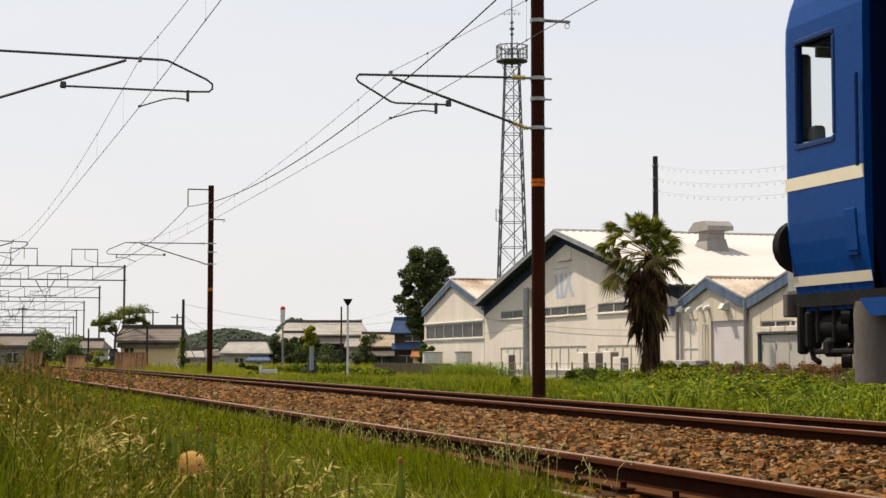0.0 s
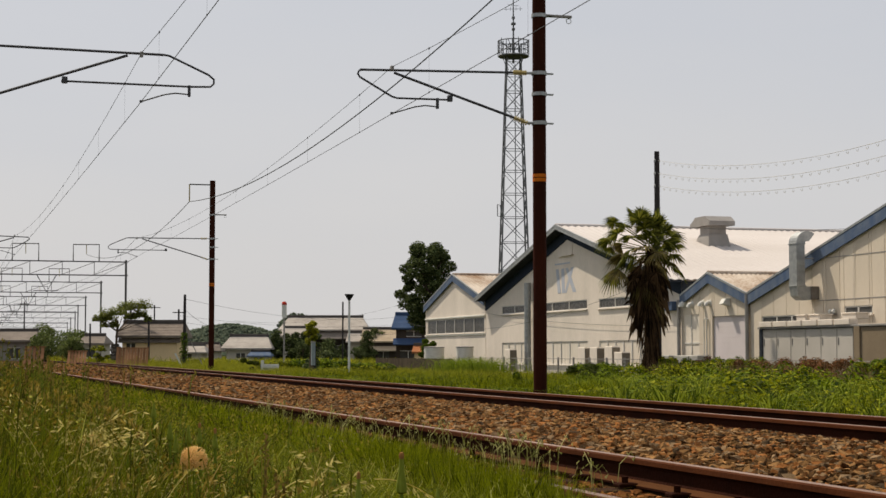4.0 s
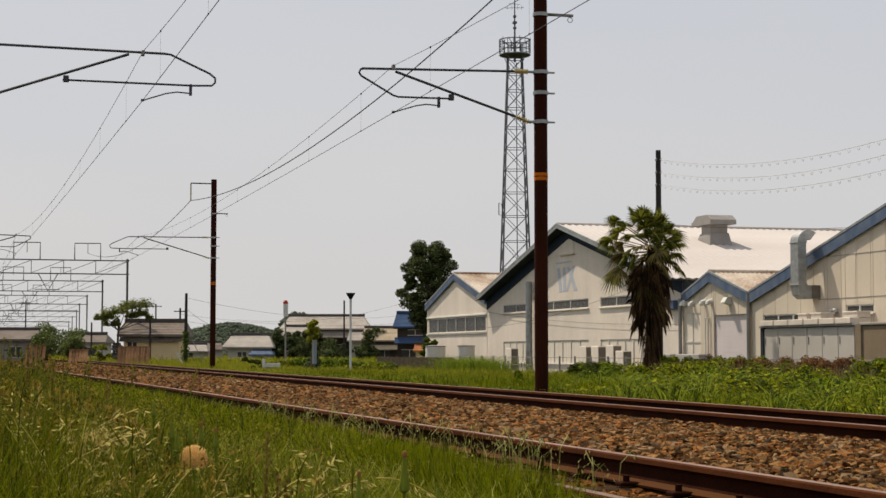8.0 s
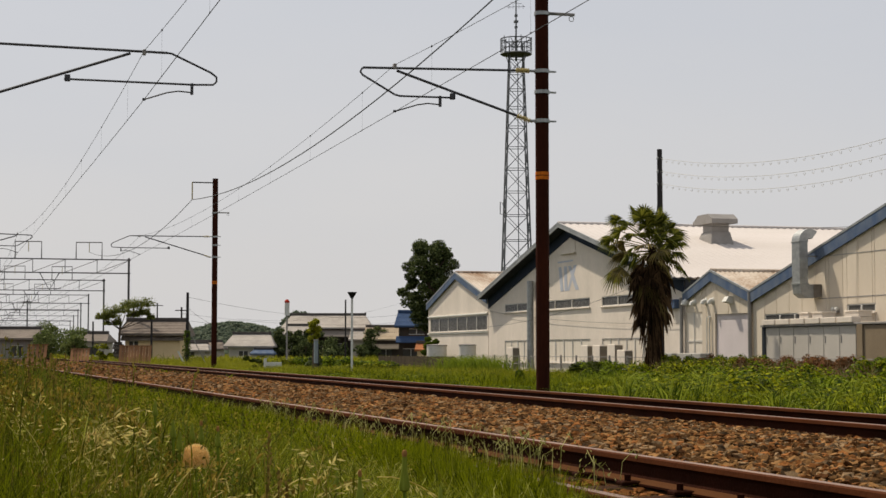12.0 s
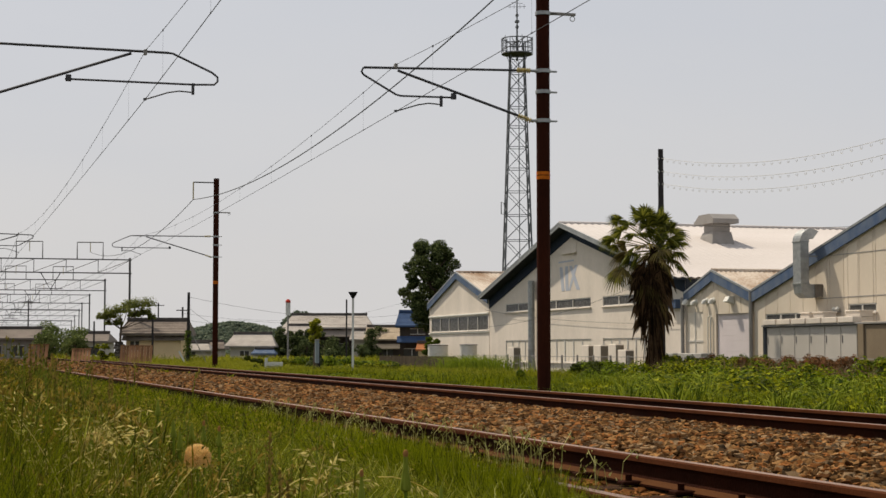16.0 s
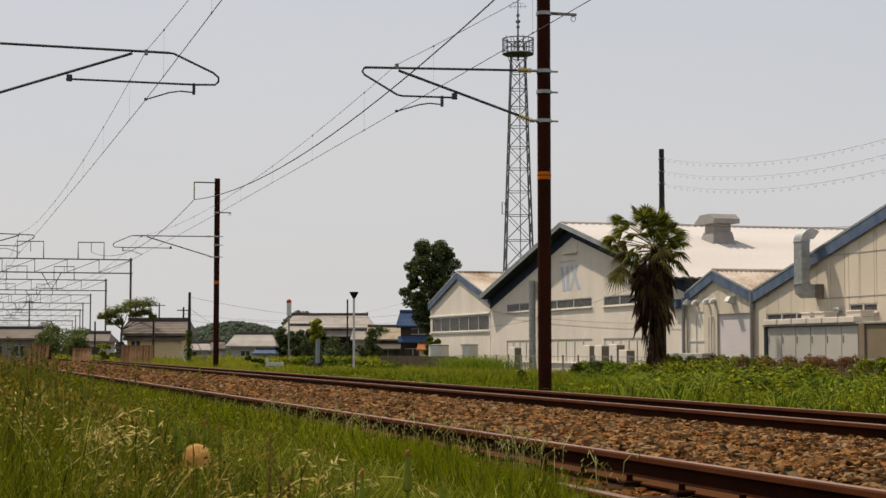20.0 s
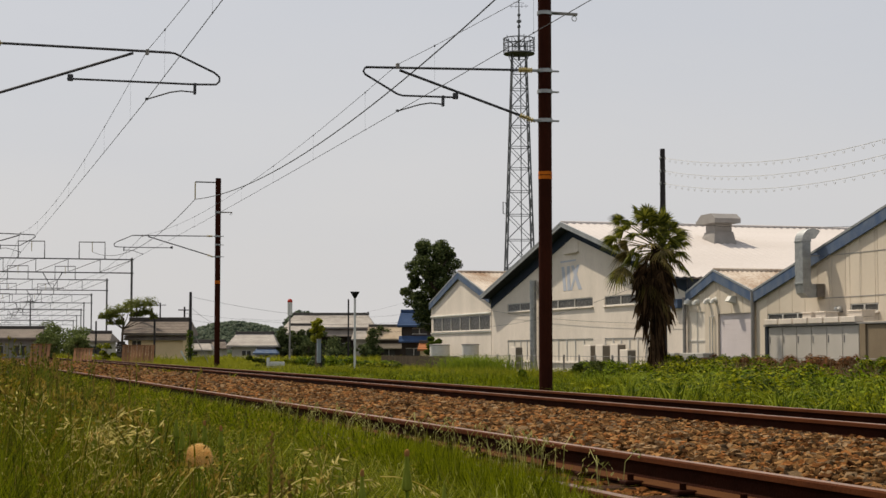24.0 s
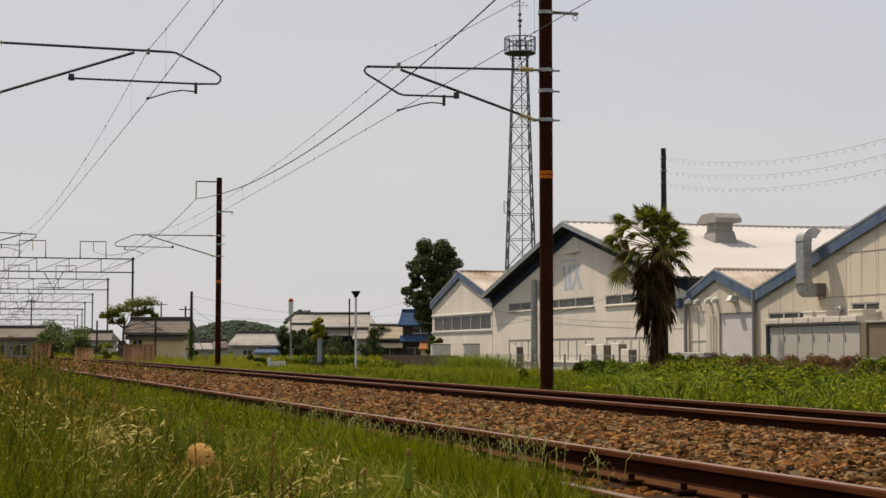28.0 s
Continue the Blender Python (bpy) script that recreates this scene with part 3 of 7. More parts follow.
# faded blue-grey mark painted on the gable: plain strokes
MARK = mat("faded_blue_grey_paint", (.38, .41, .49), (.46, .48, .52), rough=.85, scale=2, fine=18, bump=.05)
mk = part("painted_mark", Geo().box(WALL_X - .012, WALL_X - .003, 80.9, 83.2, 5.52, 5.60), MARK, hall, "faded blue-grey strokes painted on the wall")
for a, b, c, d in ((83.05, 82.65, 82.75, 82.35), (82.2, 81.8, 82.15, 81.75), (81.6, 81.2, 80.5, 80.05), (80.75, 80.35, 81.75, 81.5)):
    part("stroke", Geo().prism([(a, 5.30), (b, 5.30), (d - .05, 4.02), (c, 4.02)], "x", WALL_X - .006 - .0015 * (a % 4), WALL_X - .003), MARK, mk)
dp = part("vent_pipe", Geo().tube([(WALL_X - .28, 86.9, LOW), (WALL_X - .28, 86.9, 4.75)], .19, 14), GALV, hall, "grey vertical duct on the wall", smooth=True)
for h in (.9, 2.0, 3.1, 4.2):
    part("pipe_collar", Geo().tube([(WALL_X - .28, 86.9, h), (WALL_X - .28, 86.9, h + .06)], .205, 14), GALV, dp, smooth=True)
# shed beside it, lower, with a band of windows
shed = gable_shed("low cream shed with a band of windows and old roof", 95.5, 109.0, 102.2, 5.90, 4.15, 4.06, [(95.75, 108.5, 2.14, 3.08)], CREAM, OLDROOF, .12, 22, FASCIA, .42, .30)
window(shed, 95.75, 108.5, 2.14, 3.08, 6, PANE)
for z in (3.12, 2.0):
    part("string_course", Geo().box(WALL_X - .07, WALL_X + .02, 95.55, 109.05, z, z + .09, .01), OFFWHITE, shed)
# small panelled gable
small = gable_shed("small cream panelled shed with shutter door and rusty roof", 60.5, 66.9, 64.1, 4.24, 3.24, 3.37, [(60.85, 63.9, LOW, 2.41), (65.2, 67.2 - .4, .2, 2.54)], PANELM, OLDROOF, .10, 20, FASCIA, .42, .22, panels=1.05)
SHUTTER = mat("pale_lilac_shutter", (.63, .57, .565), (.56, .505, .50), rough=.6, scale=1, fine=20, bump=.05)
sd = part("shutter_door", Geo().box(WALL_X + .10, WALL_X + .13, 60.8, 63.95, LOW, 2.45), SHUTTER, small, "off-white roller shutter")
for i in range(12):
    part("shutter_slat", Geo().box(WALL_X + .085, WALL_X + .10, 60.86, 63.9, LOW + .02 + i * .22, LOW + .237 + i * .22, .003), SHUTTER, sd)
wd = part("tall_window", Geo().box(WALL_X + .03, WALL_X + .06, 65.2, 66.8, .2, 2.54), CURTAIN, small, "tall frosted window")
part("glazing_bar", Geo().box(WALL_X, WALL_X + .03, 65.98, 66.04, .2, 2.54).box(WALL_X, WALL_X + .03, 65.2, 66.8, 1.28, 1.34), FRAME, wd)
# tall panelled hall at the end
big = gable_shed("tall cream panelled hall with blue barge boards", 33.0, 60.4, 46.5, 6.75, 3.22, 3.22, [(51.1, 53.0, 2.24, 2.54), (54.5, 59.4, 1.85, 2.32), (49.0, 52.2, LOW, 1.80)], PANELM, WHITEROOF, .10, 24, FASCIA, .45, .42, panels=1.0)
window(big, 51.1, 53.0, 2.24, 2.54, 2, PANE)
window(big, 54.5, 59.4, 1.85, 2.32, 4, PANE)
part("opening_board", Geo().box(WALL_X + .06, WALL_X + .10, 48.5, 52.6, LOW, 1.9), mat("brown_board", (.26, .215, .16), (.20, .17, .13), rough=.9), big)
for y in (60.45, 67.95 - .9):
    part("downpipe", Geo().tube([(WALL_X - .12, y, LOW), (WALL_X - .12, y, 3.2)], .08, 10), GREYMETAL, big if y < 61 else small, "grey downpipe", smooth=True)
part("girt_line", Geo().box(WALL_X - .012, WALL_X - .002, 44, 54.2, 4.32, 4.345).box(WALL_X - .012, WALL_X - .002, 44, 55.0, 2.78, 2.81), GREYMETAL, big)


# ---- fittings of the works ----
# bent square duct on the tall hall
du = thing("exhaust_duct", (29.3, 55.15, 0), "grey sheet-metal exhaust duct with a bent top, fixed to the wall", "duct")
part("riser", Geo().box(-.17, .17, -.3, .3, 3.3, 4.9, .01), GALV, du)
cx, cz = .28, 4.9
bend = [(cx - r * math.cos(math.pi * .72 * k / 10), cz + r * math.sin(math.pi * .72 * k / 10)) for r, ks in ((.45, range(11)), (.10, range(10, -1, -1))) for k in ks]
part("bent_top", Geo().prism(bend, "y", -.3, .3), GALV, du, "rounded duct elbow")
for z in (3.32, 4.86):
    part("flange", Geo().box(-.19, .19, -.32, .32, z, z + .05, .005), GALV, du)
part("foot_elbow", Geo().prism([(-.17, 3.32), (-.12, 2.98), (.08, 2.82), (.40, 2.82), (.40, 3.3), (.17, 3.32)], "y", -.3, .3), GALV, du)
part("wall_box", Geo().box(.38, .69, -.36, .30, 2.84, 3.32, .01), mat("brown_grey_steel", (.20, .18, .155), (.12, .10, .08), rough=.7), du, "brown-grey outlet box")
part("stay_rod", Geo().tube([(.1, 0, 4.35), (1.0, -.4, 4.35)], .02, 6), GREYMETAL, du)
# roof ventilator on the white roof
rv = thing("roof_ventilator", (36.0, 76.5, 6.36), "large grey sheet-metal roof ventilator with a broad hood", "roof ventilator")
part("curb", Geo().add([(-.62, -.78, -.25), (.62, -.78, -.25), (.62, .78, .05), (-.62, .78, .05), (-.5, -.6, .45), (.5, -.6, .45), (.5, .6, .45), (-.5, .6, .45)],
                       [(0, 1, 5, 4), (1, 2, 6, 5), (2, 3, 7, 6), (3, 0, 4, 7), (4, 5, 6, 7), (0, 3, 2, 1)]), GREYMETAL, rv)
part("throat", Geo().box(-.46, .46, -.55, .55, .42, .95, .02), GREYMETAL, rv)
hood = [(-1.05, .86), (-1.05, 1.08), (-.6, 1.34), (.6, 1.34), (1.05, 1.08), (1.05, .86)]
part("hood", Geo().prism(hood, "x", -.7, .7), GREYMETAL, rv, "folded hood")
part("hood_wing", Geo().box(-.7, .7, 1.04, 1.22, .86, 1.06, .01), GREYMETAL, rv)
# round wall vents above the shutter
for y, s, z in ((66.64, .15, 2.93), (65.88, .095, 2.90), (64.76, .10, 2.92), (64.1, .10, 2.92)):
    v = thing("wall_vent", (29.84, y, z), "off-white rounded vent hood on the panel wall", "wall vent", "wall vents")
    part("hood", Geo().tube([(-.02, 0, -.06), (.0, 0, .03), (.06, 0, .07), (.16, 0, .07)], s, 12), OFFWHITE, v, smooth=True)
    part("flange", Geo().tube([(.14, 0, .07), (.165, 0, .07)], s + .05, 12), OFFWHITE, v)
ch = thing("wall_hood", (29.82, 62.35, 2.97), "off-white boxed rain hood on the panel wall", "wall vent", "wall vents")
part("box", Geo().prism([(-.16, -.07), (.17, -.16), (.17, .14), (-.03, .14)], "y", -.19, .19), OFFWHITE, ch)
for y in (64.56, 64.32):
    cp = thing("conduit", (29.93, y, 0), "cream conduit pipe running down the wall", "conduit", "wall conduits")
    part("pipe", Geo().tube([(0, 0, LOW), (0, 0, 2.2), (0, -.05, 2.3), (.05, -.06, 2.33)], .03, 8), OFFWHITE, cp, smooth=True)
# low store with sliding panels along the tall hall
STOREPANEL = mat("pale_grey_panel", (.50, .465, .415), (.42, .39, .345), rough=.7, scale=.8, fine=20, bump=.06, pick="object", spread=.2)
st = thing("storage_cabinet", (28.6, 0, LOW), "long low pale storage lean-to with sliding panels along the wall", "storage cabinet")
part("body", Geo().box(.08, 1.3, 49.8, 56.7, 0, 2.02), GREYMETAL, st)
for i in range(6):
    pn = part("sliding_panel", Geo().box(.0, .05, 50.0 + i * 1.1, 51.06 + i * 1.1, .1, 2.0, .012), STOREPANEL, st, "pale panel")
    part("pull", Geo().box(-.025, .0, 50.93 + i * 1.1, 50.97 + i * 1.1, 1.42, 1.68, .006), GREYMETAL, pn)
    part("header_box", Geo().box(-.14, .2, 50.0 + i * 1.12, 51.02 + i * 1.12, 2.1, 2.30, .015), CREAM, st)
part("canopy", Geo().box(-.10, 1.35, 45.5, 56.8, 2.03, 2.10, .01), GREYMETAL, st)
BROWNBOARD = mat("brown_board", (.235, .185, .125), (.18, .14, .095), rough=.9, scale=1.0, fine=15)
part("end_post", Geo().box(-.1, .3, 49.4, 49.78, 0, 2.03, .01), BROWNBOARD, st)
part("end_board", Geo().box(-.04, .04, 45.6, 49.4, 0, 2.0), BROWNBOARD, st, "brown boarded end")
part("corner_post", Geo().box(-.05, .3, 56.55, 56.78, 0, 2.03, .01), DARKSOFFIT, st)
for y, w in ((54.25, .7), (53.25, .75), (50.85, .95)):
    b = thing("roof_box", (29.2, y, 2.04), "off-white box unit lying on the lean-to roof", "box unit", "box units")
    part("casing", Geo().box(-.25, .25, -w / 2, w / 2, 0, .20, .02), CREAM, b)
    part("cover", Geo().box(-.28, .28, -w / 2 - .03, w / 2 + .03, .18, .23, .01), CREAM, b)
fl = thing("floodlight", (29.95, 53.7, 2.30), "pair of small white floodlights on the wall", "floodlight")
part("bracket", Geo().box(-.12, .05, -.2, .2, -.04, .0, .01), GREYMETAL, fl)
for y in (-.12, .12):
    part("lamp_head", Geo().lathe([(.01, .0), (.06, .02), (.085, .08), (.06, .14), (.01, .16)], -.06, y, 10), OFFWHITE, fl, smooth=True)
# outdoor air-conditioning units
SIDEGRILLE = mat("brown_grey_fins", (.21, .185, .15), (.15, .13, .105), rough=.7, fine=60, stretch=(1, 1, 3))
GRILLE = mat("dark_grille", (.16, .155, .145), (.10, .095, .09), rough=.6)
for y, h in ((75.4, 1.42), (73.8, 1.42), (71.9, 1.46), (86.8, 1.36), (70.7, 1.2)):
    a = thing("air_conditioner", (28.7, y, LOW), "pale outdoor air-conditioning unit standing by the wall", "air conditioner", "outdoor units")
    part("casing", Geo().box(-.2, .2, -.48, .48, .08, h, .025), CREAM, a)
    for k in (.5,):
        ring = part("fan_guard", Geo().tube([(-.205, 0, h * k / 1.4), (-.225, 0, h * k / 1.4)], .19, 16), GRILLE, a)
        part("hub", Geo().tube([(-.225, 0, h * k / 1.4), (-.235, 0, h * k / 1.4)], .06, 10), OFFWHITE, ring)
    part("side_grille", Geo().box(-.19, .19, -.492, -.478, .12, h - .06), SIDEGRILLE, a, "brown-grey side grille")
    for s in (-.38, .38):
        part("foot", Geo().box(-.22, .22, s - .05, s + .05, 0, .08), CONCRETE, a)
# water tanks by the low shed
for y, r, h in ((101.2, .62, 1.5), (94.5, .5, 1.5)):
    tk = thing("water_tank", (28.4, y, LOW), "grey ribbed upright water tank with a pale domed lid", "water tank", "water tanks")
    part("body", Geo().lathe([(r, 0)] + [(r + (.02 if k % 2 else 0), h * k / 8) for k in range(1, 8)] + [(r, h)], 0, 0, 24), mat("grey_plastic_tank", (.68, .66, .60), (.52, .50, .45), rough=.6), tk, smooth=True)
    part("lid", Geo().lathe([(r + .04, h - .02), (r + .04, h + .03), (r * .7, h + .06), (.01, h + .08)], 0, 0, 24), GREYMETAL, tk, smooth=True)
# post-and-rail boundary fence in front of the works
fence = thing("boundary_fence", (27.4, 0, LOW), "low grey steel post-and-wire fence before the works", "fence")
for i in range(25):
    y = 42 + i * 2.1
    p = part("post", Geo().box(-.04, .04, y - .04, y + .04, -.1, .95, .008), GREYMETAL, fence)
for z in (.1, .5, .88):
    part("rail", Geo().tube([(0, 42, z), (0, 93.2, z)], .014, 5), GREYMETAL, fence)
for i in range(56):
    part("wire_stay", Geo().tube([(.01, 62 + i * .55, .1), (.01, 62 + i * .55, .88)], .006, 4), GREYMETAL, fence)
PLANK = mat("grey_weathered_boards", (.085, .066, .046), (.05, .04, .028), rough=.9, scale=2, fine=20, bump=.3, pick="object", spread=.4)
bf = thing("board_fence", (25.8, 0, LOW), "low weathered grey board fence beside the field", "fence")
for i in range(60):
    part("board", Geo().box(-.015, .015, 88 + i * .3, 88.27 + i * .3, -.05, .82 + .05 * ((i * 7) % 5) / 5), PLANK, bf)
wl_ = thing("low_wall", (27.0, 0, LOW), "low grey concrete kerb wall under the fence", "low wall")
part("coping", Geo().box(.25, .45, 42, 94, -.1, .16, .02), CONCRETE, wl_)
for a, b, y in ((28.9, 29.4, 64.2), (28.9, 29.4, 67.1)):
    pb = thing("planter_block", (a, y, LOW), "pale concrete block at the foot of the wall", "concrete block", "concrete blocks")
    part("block", Geo().box(0, b - a, -1.2, 1.2, 0, 1.05, .03), CONCRETE, pb)

# utility pole with looped cables
up_ = thing("utility_pole", (26.0, 60.3, LOW), "dark wooden utility pole carrying three looped cables", "utility pole")
DARKWOOD = mat("dark_pole_wood", (.05, .045, .045), (.03, .028, .028), rough=.8, scale=2, fine=25, bump=.3, stretch=(1, 1, .2))
part("pole", Geo().tube([(0, 0, -.2), (0, 0, 9.05)], .14, 12, r2=.10), DARKWOOD, up_, smooth=True)
part("guy_wire", Geo().tube([(0, .05, 7.6), (-.3, 1.4, 0)], .012, 5), WIRE, up_)
for z, sag in ((8.42, 1.0), (7.91, .95), (7.42, .9)):
    cb = part("cable", Geo().tube(span((0, -.1, z - LOW), (-.5, -36, z - LOW + 1.2), sag + .9, 30), .008, 5), FRAME, up_, "pale cable with hanger loops", smooth=True)
    pts = span((0, -.1, z - LOW), (-.5, -36, z - LOW + 1.2), sag + .9, 60)
    for q in pts[1:44]:
        part("hanger_loop", Geo().tube([q + Vector((0, .065 * math.cos(a), -.05 + .075 * math.sin(a))) for a in np.linspace(math.pi, 2 * math.pi, 7)], .007, 4), FRAME, cb)
    part("insulator", Geo().box(-.12, .12, -.06, .06, z - LOW - .06, z - LOW + .06, .02), GALV, up_)
for (a, b, s) in (((29.9, 96.0, 3.35), (29.9, 67.5, 2.1), .25), ((28.5, 109, 3.0), (26.1, 60.3, 3.9), 1.2), ((26.0, 60.3, 5.9), (34.0, 44.0, 5.6), .5)):
    lw = thing("service_wire", label="thin dark service cable slung along the works", category="cable", group="service cables")
    part("cable", Geo().tube(span(a, b, s, 20), .008, 5), WIRE, lw)

# ---- windmill palm ----
PALMLEAF = leafy("palm_leaf", (.21, .21, .028), (.05, .06, .010), rough=.4, spread=1.1, through_light=.35)
PALMOLD = leafy("palm_leaf_yellowing", (.22, .17, .05), (.10, .08, .03), through_light=.15)
PALMDEAD = mat("dead_palm_thatch", (.125, .075, .038), (.022, .013, .008), rough=.95, scale=3, fine=30, bump=.4, pick="island", spread=.9)
palm = thing("palm_tree", (24.0, 56.4, LOW), "windmill palm with shaggy brown thatch under green fan leaves", "palm tree")
part("trunk", Geo().tube([(.02 * math.sin(k), .02 * math.cos(2 * k), k * .55) for k in range(10)], .21, 14, r2=.16), PALMDEAD, palm, smooth=True)
prng = random.Random(5)


def fan_leaf(base, heading, lift, stalk, size, droop, n=17, roll=0.0):
    """A fan: stalk, then narrow folded blades spread through 200 degrees, tips drooping."""
    g = Geo()
    d = Vector((math.cos(heading) * math.cos(lift), math.sin(heading) * math.cos(lift), math.sin(lift)))
    side = Vector((-math.sin(heading), math.cos(heading), 0))
    side = side * math.cos(roll) + side.cross(d) * math.sin(roll)
    nrm = side.cross(d)
    hub = Vector(base) + d * stalk
    g.tube([base, Vector(base) + d * stalk * .5 + Vector((0, 0, .03)), hub], .018, 4)
    for i in range(n):
        a = radians(-105 + 210 * i / (n - 1))
        q = d * math.cos(a) + side * math.sin(a)
        L = size * (.75 + .25 * math.cos(a)) * prng.uniform(.9, 1.05)
        w = .030 * size / .6
        perp = (q.cross(nrm)).normalized()
        p1, p2 = hub + q * L * .55 - Vector((0, 0, droop * L * .12)), hub + q * L - Vector((0, 0, droop * L * .5))
        g.add([hub - perp * .01, hub + perp * .01, p1 + perp * w + nrm * .01, p1 - nrm * .02, p1 - perp * w + nrm * .01, p2], [(0, 1, 2, 3), (0, 3, 4), (2, 5, 3), (3, 5, 4)])
    return g


LEFT = Vector((-.962, .271, 0))
for i in range(62):
    u = i / 62
    hd = i * 2.39996 + prng.uniform(-.25, .25)
    lift = radians(70 - 98 * u + prng.uniform(-12, 12))
    base = (.1 * math.cos(hd), .1 * math.sin(hd), 5.28 - .62 * u)
    # stalks are lengthened towards the camera's left to fit the crown's outline from there
    out = max(0, LEFT.dot(Vector((math.cos(hd), math.sin(hd), 0))))
    stalk = prng.uniform(.40, .85) + .72 * out * prng.uniform(.5, 1) + (.12 if u > .4 else 0)
    old = u > .66 and i % 2
    part("fan_leaf", fan_leaf(base, hd, lift, stalk, prng.uniform(.52, .74), .45 + u * 1.0, 18, prng.uniform(-.9, .9)), PALMOLD if old else PALMLEAF, palm, "yellowing fan" if old else "")
for i in range(22):
    hd = i * 2.39996
    out = max(0, LEFT.dot(Vector((math.cos(hd), math.sin(hd), 0))))
    z = 4.55 - 1.2 * (i / 22) ** 1.2
    part("dead_fan_leaf", fan_leaf((.14 * math.cos(hd), .14 * math.sin(hd), z), hd, radians(-30 - 45 * i / 22 - prng.uniform(0, 18)), prng.uniform(.35, .62) + .3 * out * (1 - i / 22), prng.uniform(.42, .6), 1.2, 13), PALMDEAD if i % 3 else PALMOLD, palm, "dead brown hanging fan")
v, fcs = [], []
for i in range(1100):
    a = prng.uniform(0, 2 * math.pi)
    z = prng.uniform(.5, 4.4) if i % 3 else prng.uniform(2.4, 4.6)
    r = .20 + .16 * max(0, min((z - 1.0) / 2.6, 1)) ** 1.4 * prng.uniform(.1, 1.5)
    L = prng.uniform(.3, 1.3)
    o = abs(prng.gauss(0, .15)) * (1.4 if z > 2.6 else .55) + max(0, LEFT.dot(Vector((math.cos(a), math.sin(a), 0)))) * (.12 if z > 2.4 else 0)
    p = Vector((r * math.cos(a), r * math.sin(a), z))
    e = Vector(((r + o) * math.cos(a + .2), (r + o) * math.sin(a + .2), max(z - L, .05)))
    q = Vector((-math.sin(a), math.cos(a), 0)) * prng.uniform(.007, .022)
    k = len(v)
    v += [p - q, p + q, (p + e) / 2 + q + Vector((o * .3 * math.cos(a), o * .3 * math.sin(a), 0)), (p + e) / 2 - q, e]
    fcs += [(k, k + 1, k + 2, k + 3), (k + 3, k + 2, k + 4)]
bulk("dead_thatch", [tuple(q) for q in v], fcs, PALMDEAD, "hanging brown dead fronds", "", "stuff", palm)

# ---- telecommunication tower, far behind ----
TOWERM = mat("tower_grey_steel", (.16, .165, .17), (.10, .103, .107), rough=.55, metal=.2, scale=.5, fine=8, bump=.05)
tw = thing("lattice_tower", (75.6, 227.0, -.24), "tall grey steel lattice communication tower with round platform", "lattice tower")
hw = lambda z: 2.36 - 1.36 * min(z / 43.4, 1)
levels = [0, 4.5, 8.8, 13.0, 17.0, 20.6, 24.0, 27.3, 30.4, 33.4, 36.2, 38.8, 41.2, 43.4]
rot = math.radians(-13)
cr, sr = math.cos(rot), math.sin(rot)
corner = lambda k, z, s=1.0: (lambda a, b: (a * cr - b * sr, a * sr + b * cr, z))(hw(z) * s * (1 if k in (0, 1) else -1), hw(z) * s * (1 if k in (0, 3) else -1))
for k in range(4):
    part("leg", Geo().tube([corner(k, 0), corner(k, 43.9)], .14, 6, r2=.09), TOWERM, tw)
for a, b in zip(levels[:-1], levels[1:]):
    for k in range(4):
        q = (k + 1) % 4
        part("girt", Geo().tube([corner(k, b), corner(q, b)], .06, 4), TOWERM, tw)
        part("brace", Geo().tube([corner(k, a), corner(q, b)], .05, 4), TOWERM, tw)
        part("brace", Geo().tube([corner(q, a), corner(k, b)], .05, 4), TOWERM, tw)
part("ladder_cage", Geo().tube([(.5, .5, 0), (.35, .35, 43)], .07, 5), TOWERM, tw)
part("platform", Geo().lathe([(.2, 43.75), (2.2, 43.9), (2.32, 44.0), (2.2, 44.15), (.2, 44.2)], 0, 0, 16), TOWERM, tw)
for z in (44.75, 45.45, 46.2):
    part("rail_ring", Geo().tube([(2.25 * math.cos(a), 2.25 * math.sin(a), z) for a in np.linspace(0, 2 * math.pi, 21)], .055 if z < 46 else .08, 4), TOWERM, tw)
for k in range(16):
    a = k * math.pi / 8
    part("rail_post", Geo().tube([(2.25 * math.cos(a), 2.25 * math.sin(a), 44.2), (2.25 * math.cos(a), 2.25 * math.sin(a), 46.2 if k % 3 else 46.5)], .05, 4), TOWERM, tw)
for k in range(7):
    a, q = .4 + k * .9, 1.2 + .35 * (k % 2)
    an = part("antenna", Geo().box(q * math.cos(a) - .07, q * math.cos(a) + .07, q * math.sin(a) - .07, q * math.sin(a) + .07, 44.4, 45.8 + .4 * (k % 2), .02), TOWERM, tw)
    part("antenna_arm", Geo().tube([(.3 * math.cos(a), .3 * math.sin(a), 45.0), (2.2 * math.cos(a), 2.2 * math.sin(a), 46.3)], .05, 4), TOWERM, an)
for k in range(4):
    a = .5 + k * math.pi / 2
    part("platform_stay", Geo().tube([(hw(42) * math.cos(a), hw(42) * math.sin(a), 41.9), (2.0 * math.cos(a), 2.0 * math.sin(a), 43.85)], .05, 4), TOWERM, tw)
part("mast_top", Geo().tube([(0, 0, 43), (0, 0, 53)], .16, 6, r2=.07), TOWERM, tw)
part("whip", Geo().tube([(-1.3, .3, 50.9), (1.3, -.3, 51.0)], .035, 4), TOWERM, tw)
part("whip", Geo().tube([(-.9, -.2, 51.5), (.9, .2, 51.5)], .035, 4), TOWERM, tw)
for k in (-1.0, -.4, .4, 1.0):
    part("whip_tip", Geo().tube([(k, -.23 * k, 50.7), (k, -.23 * k, 51.3)], .03, 4), TOWERM, tw)
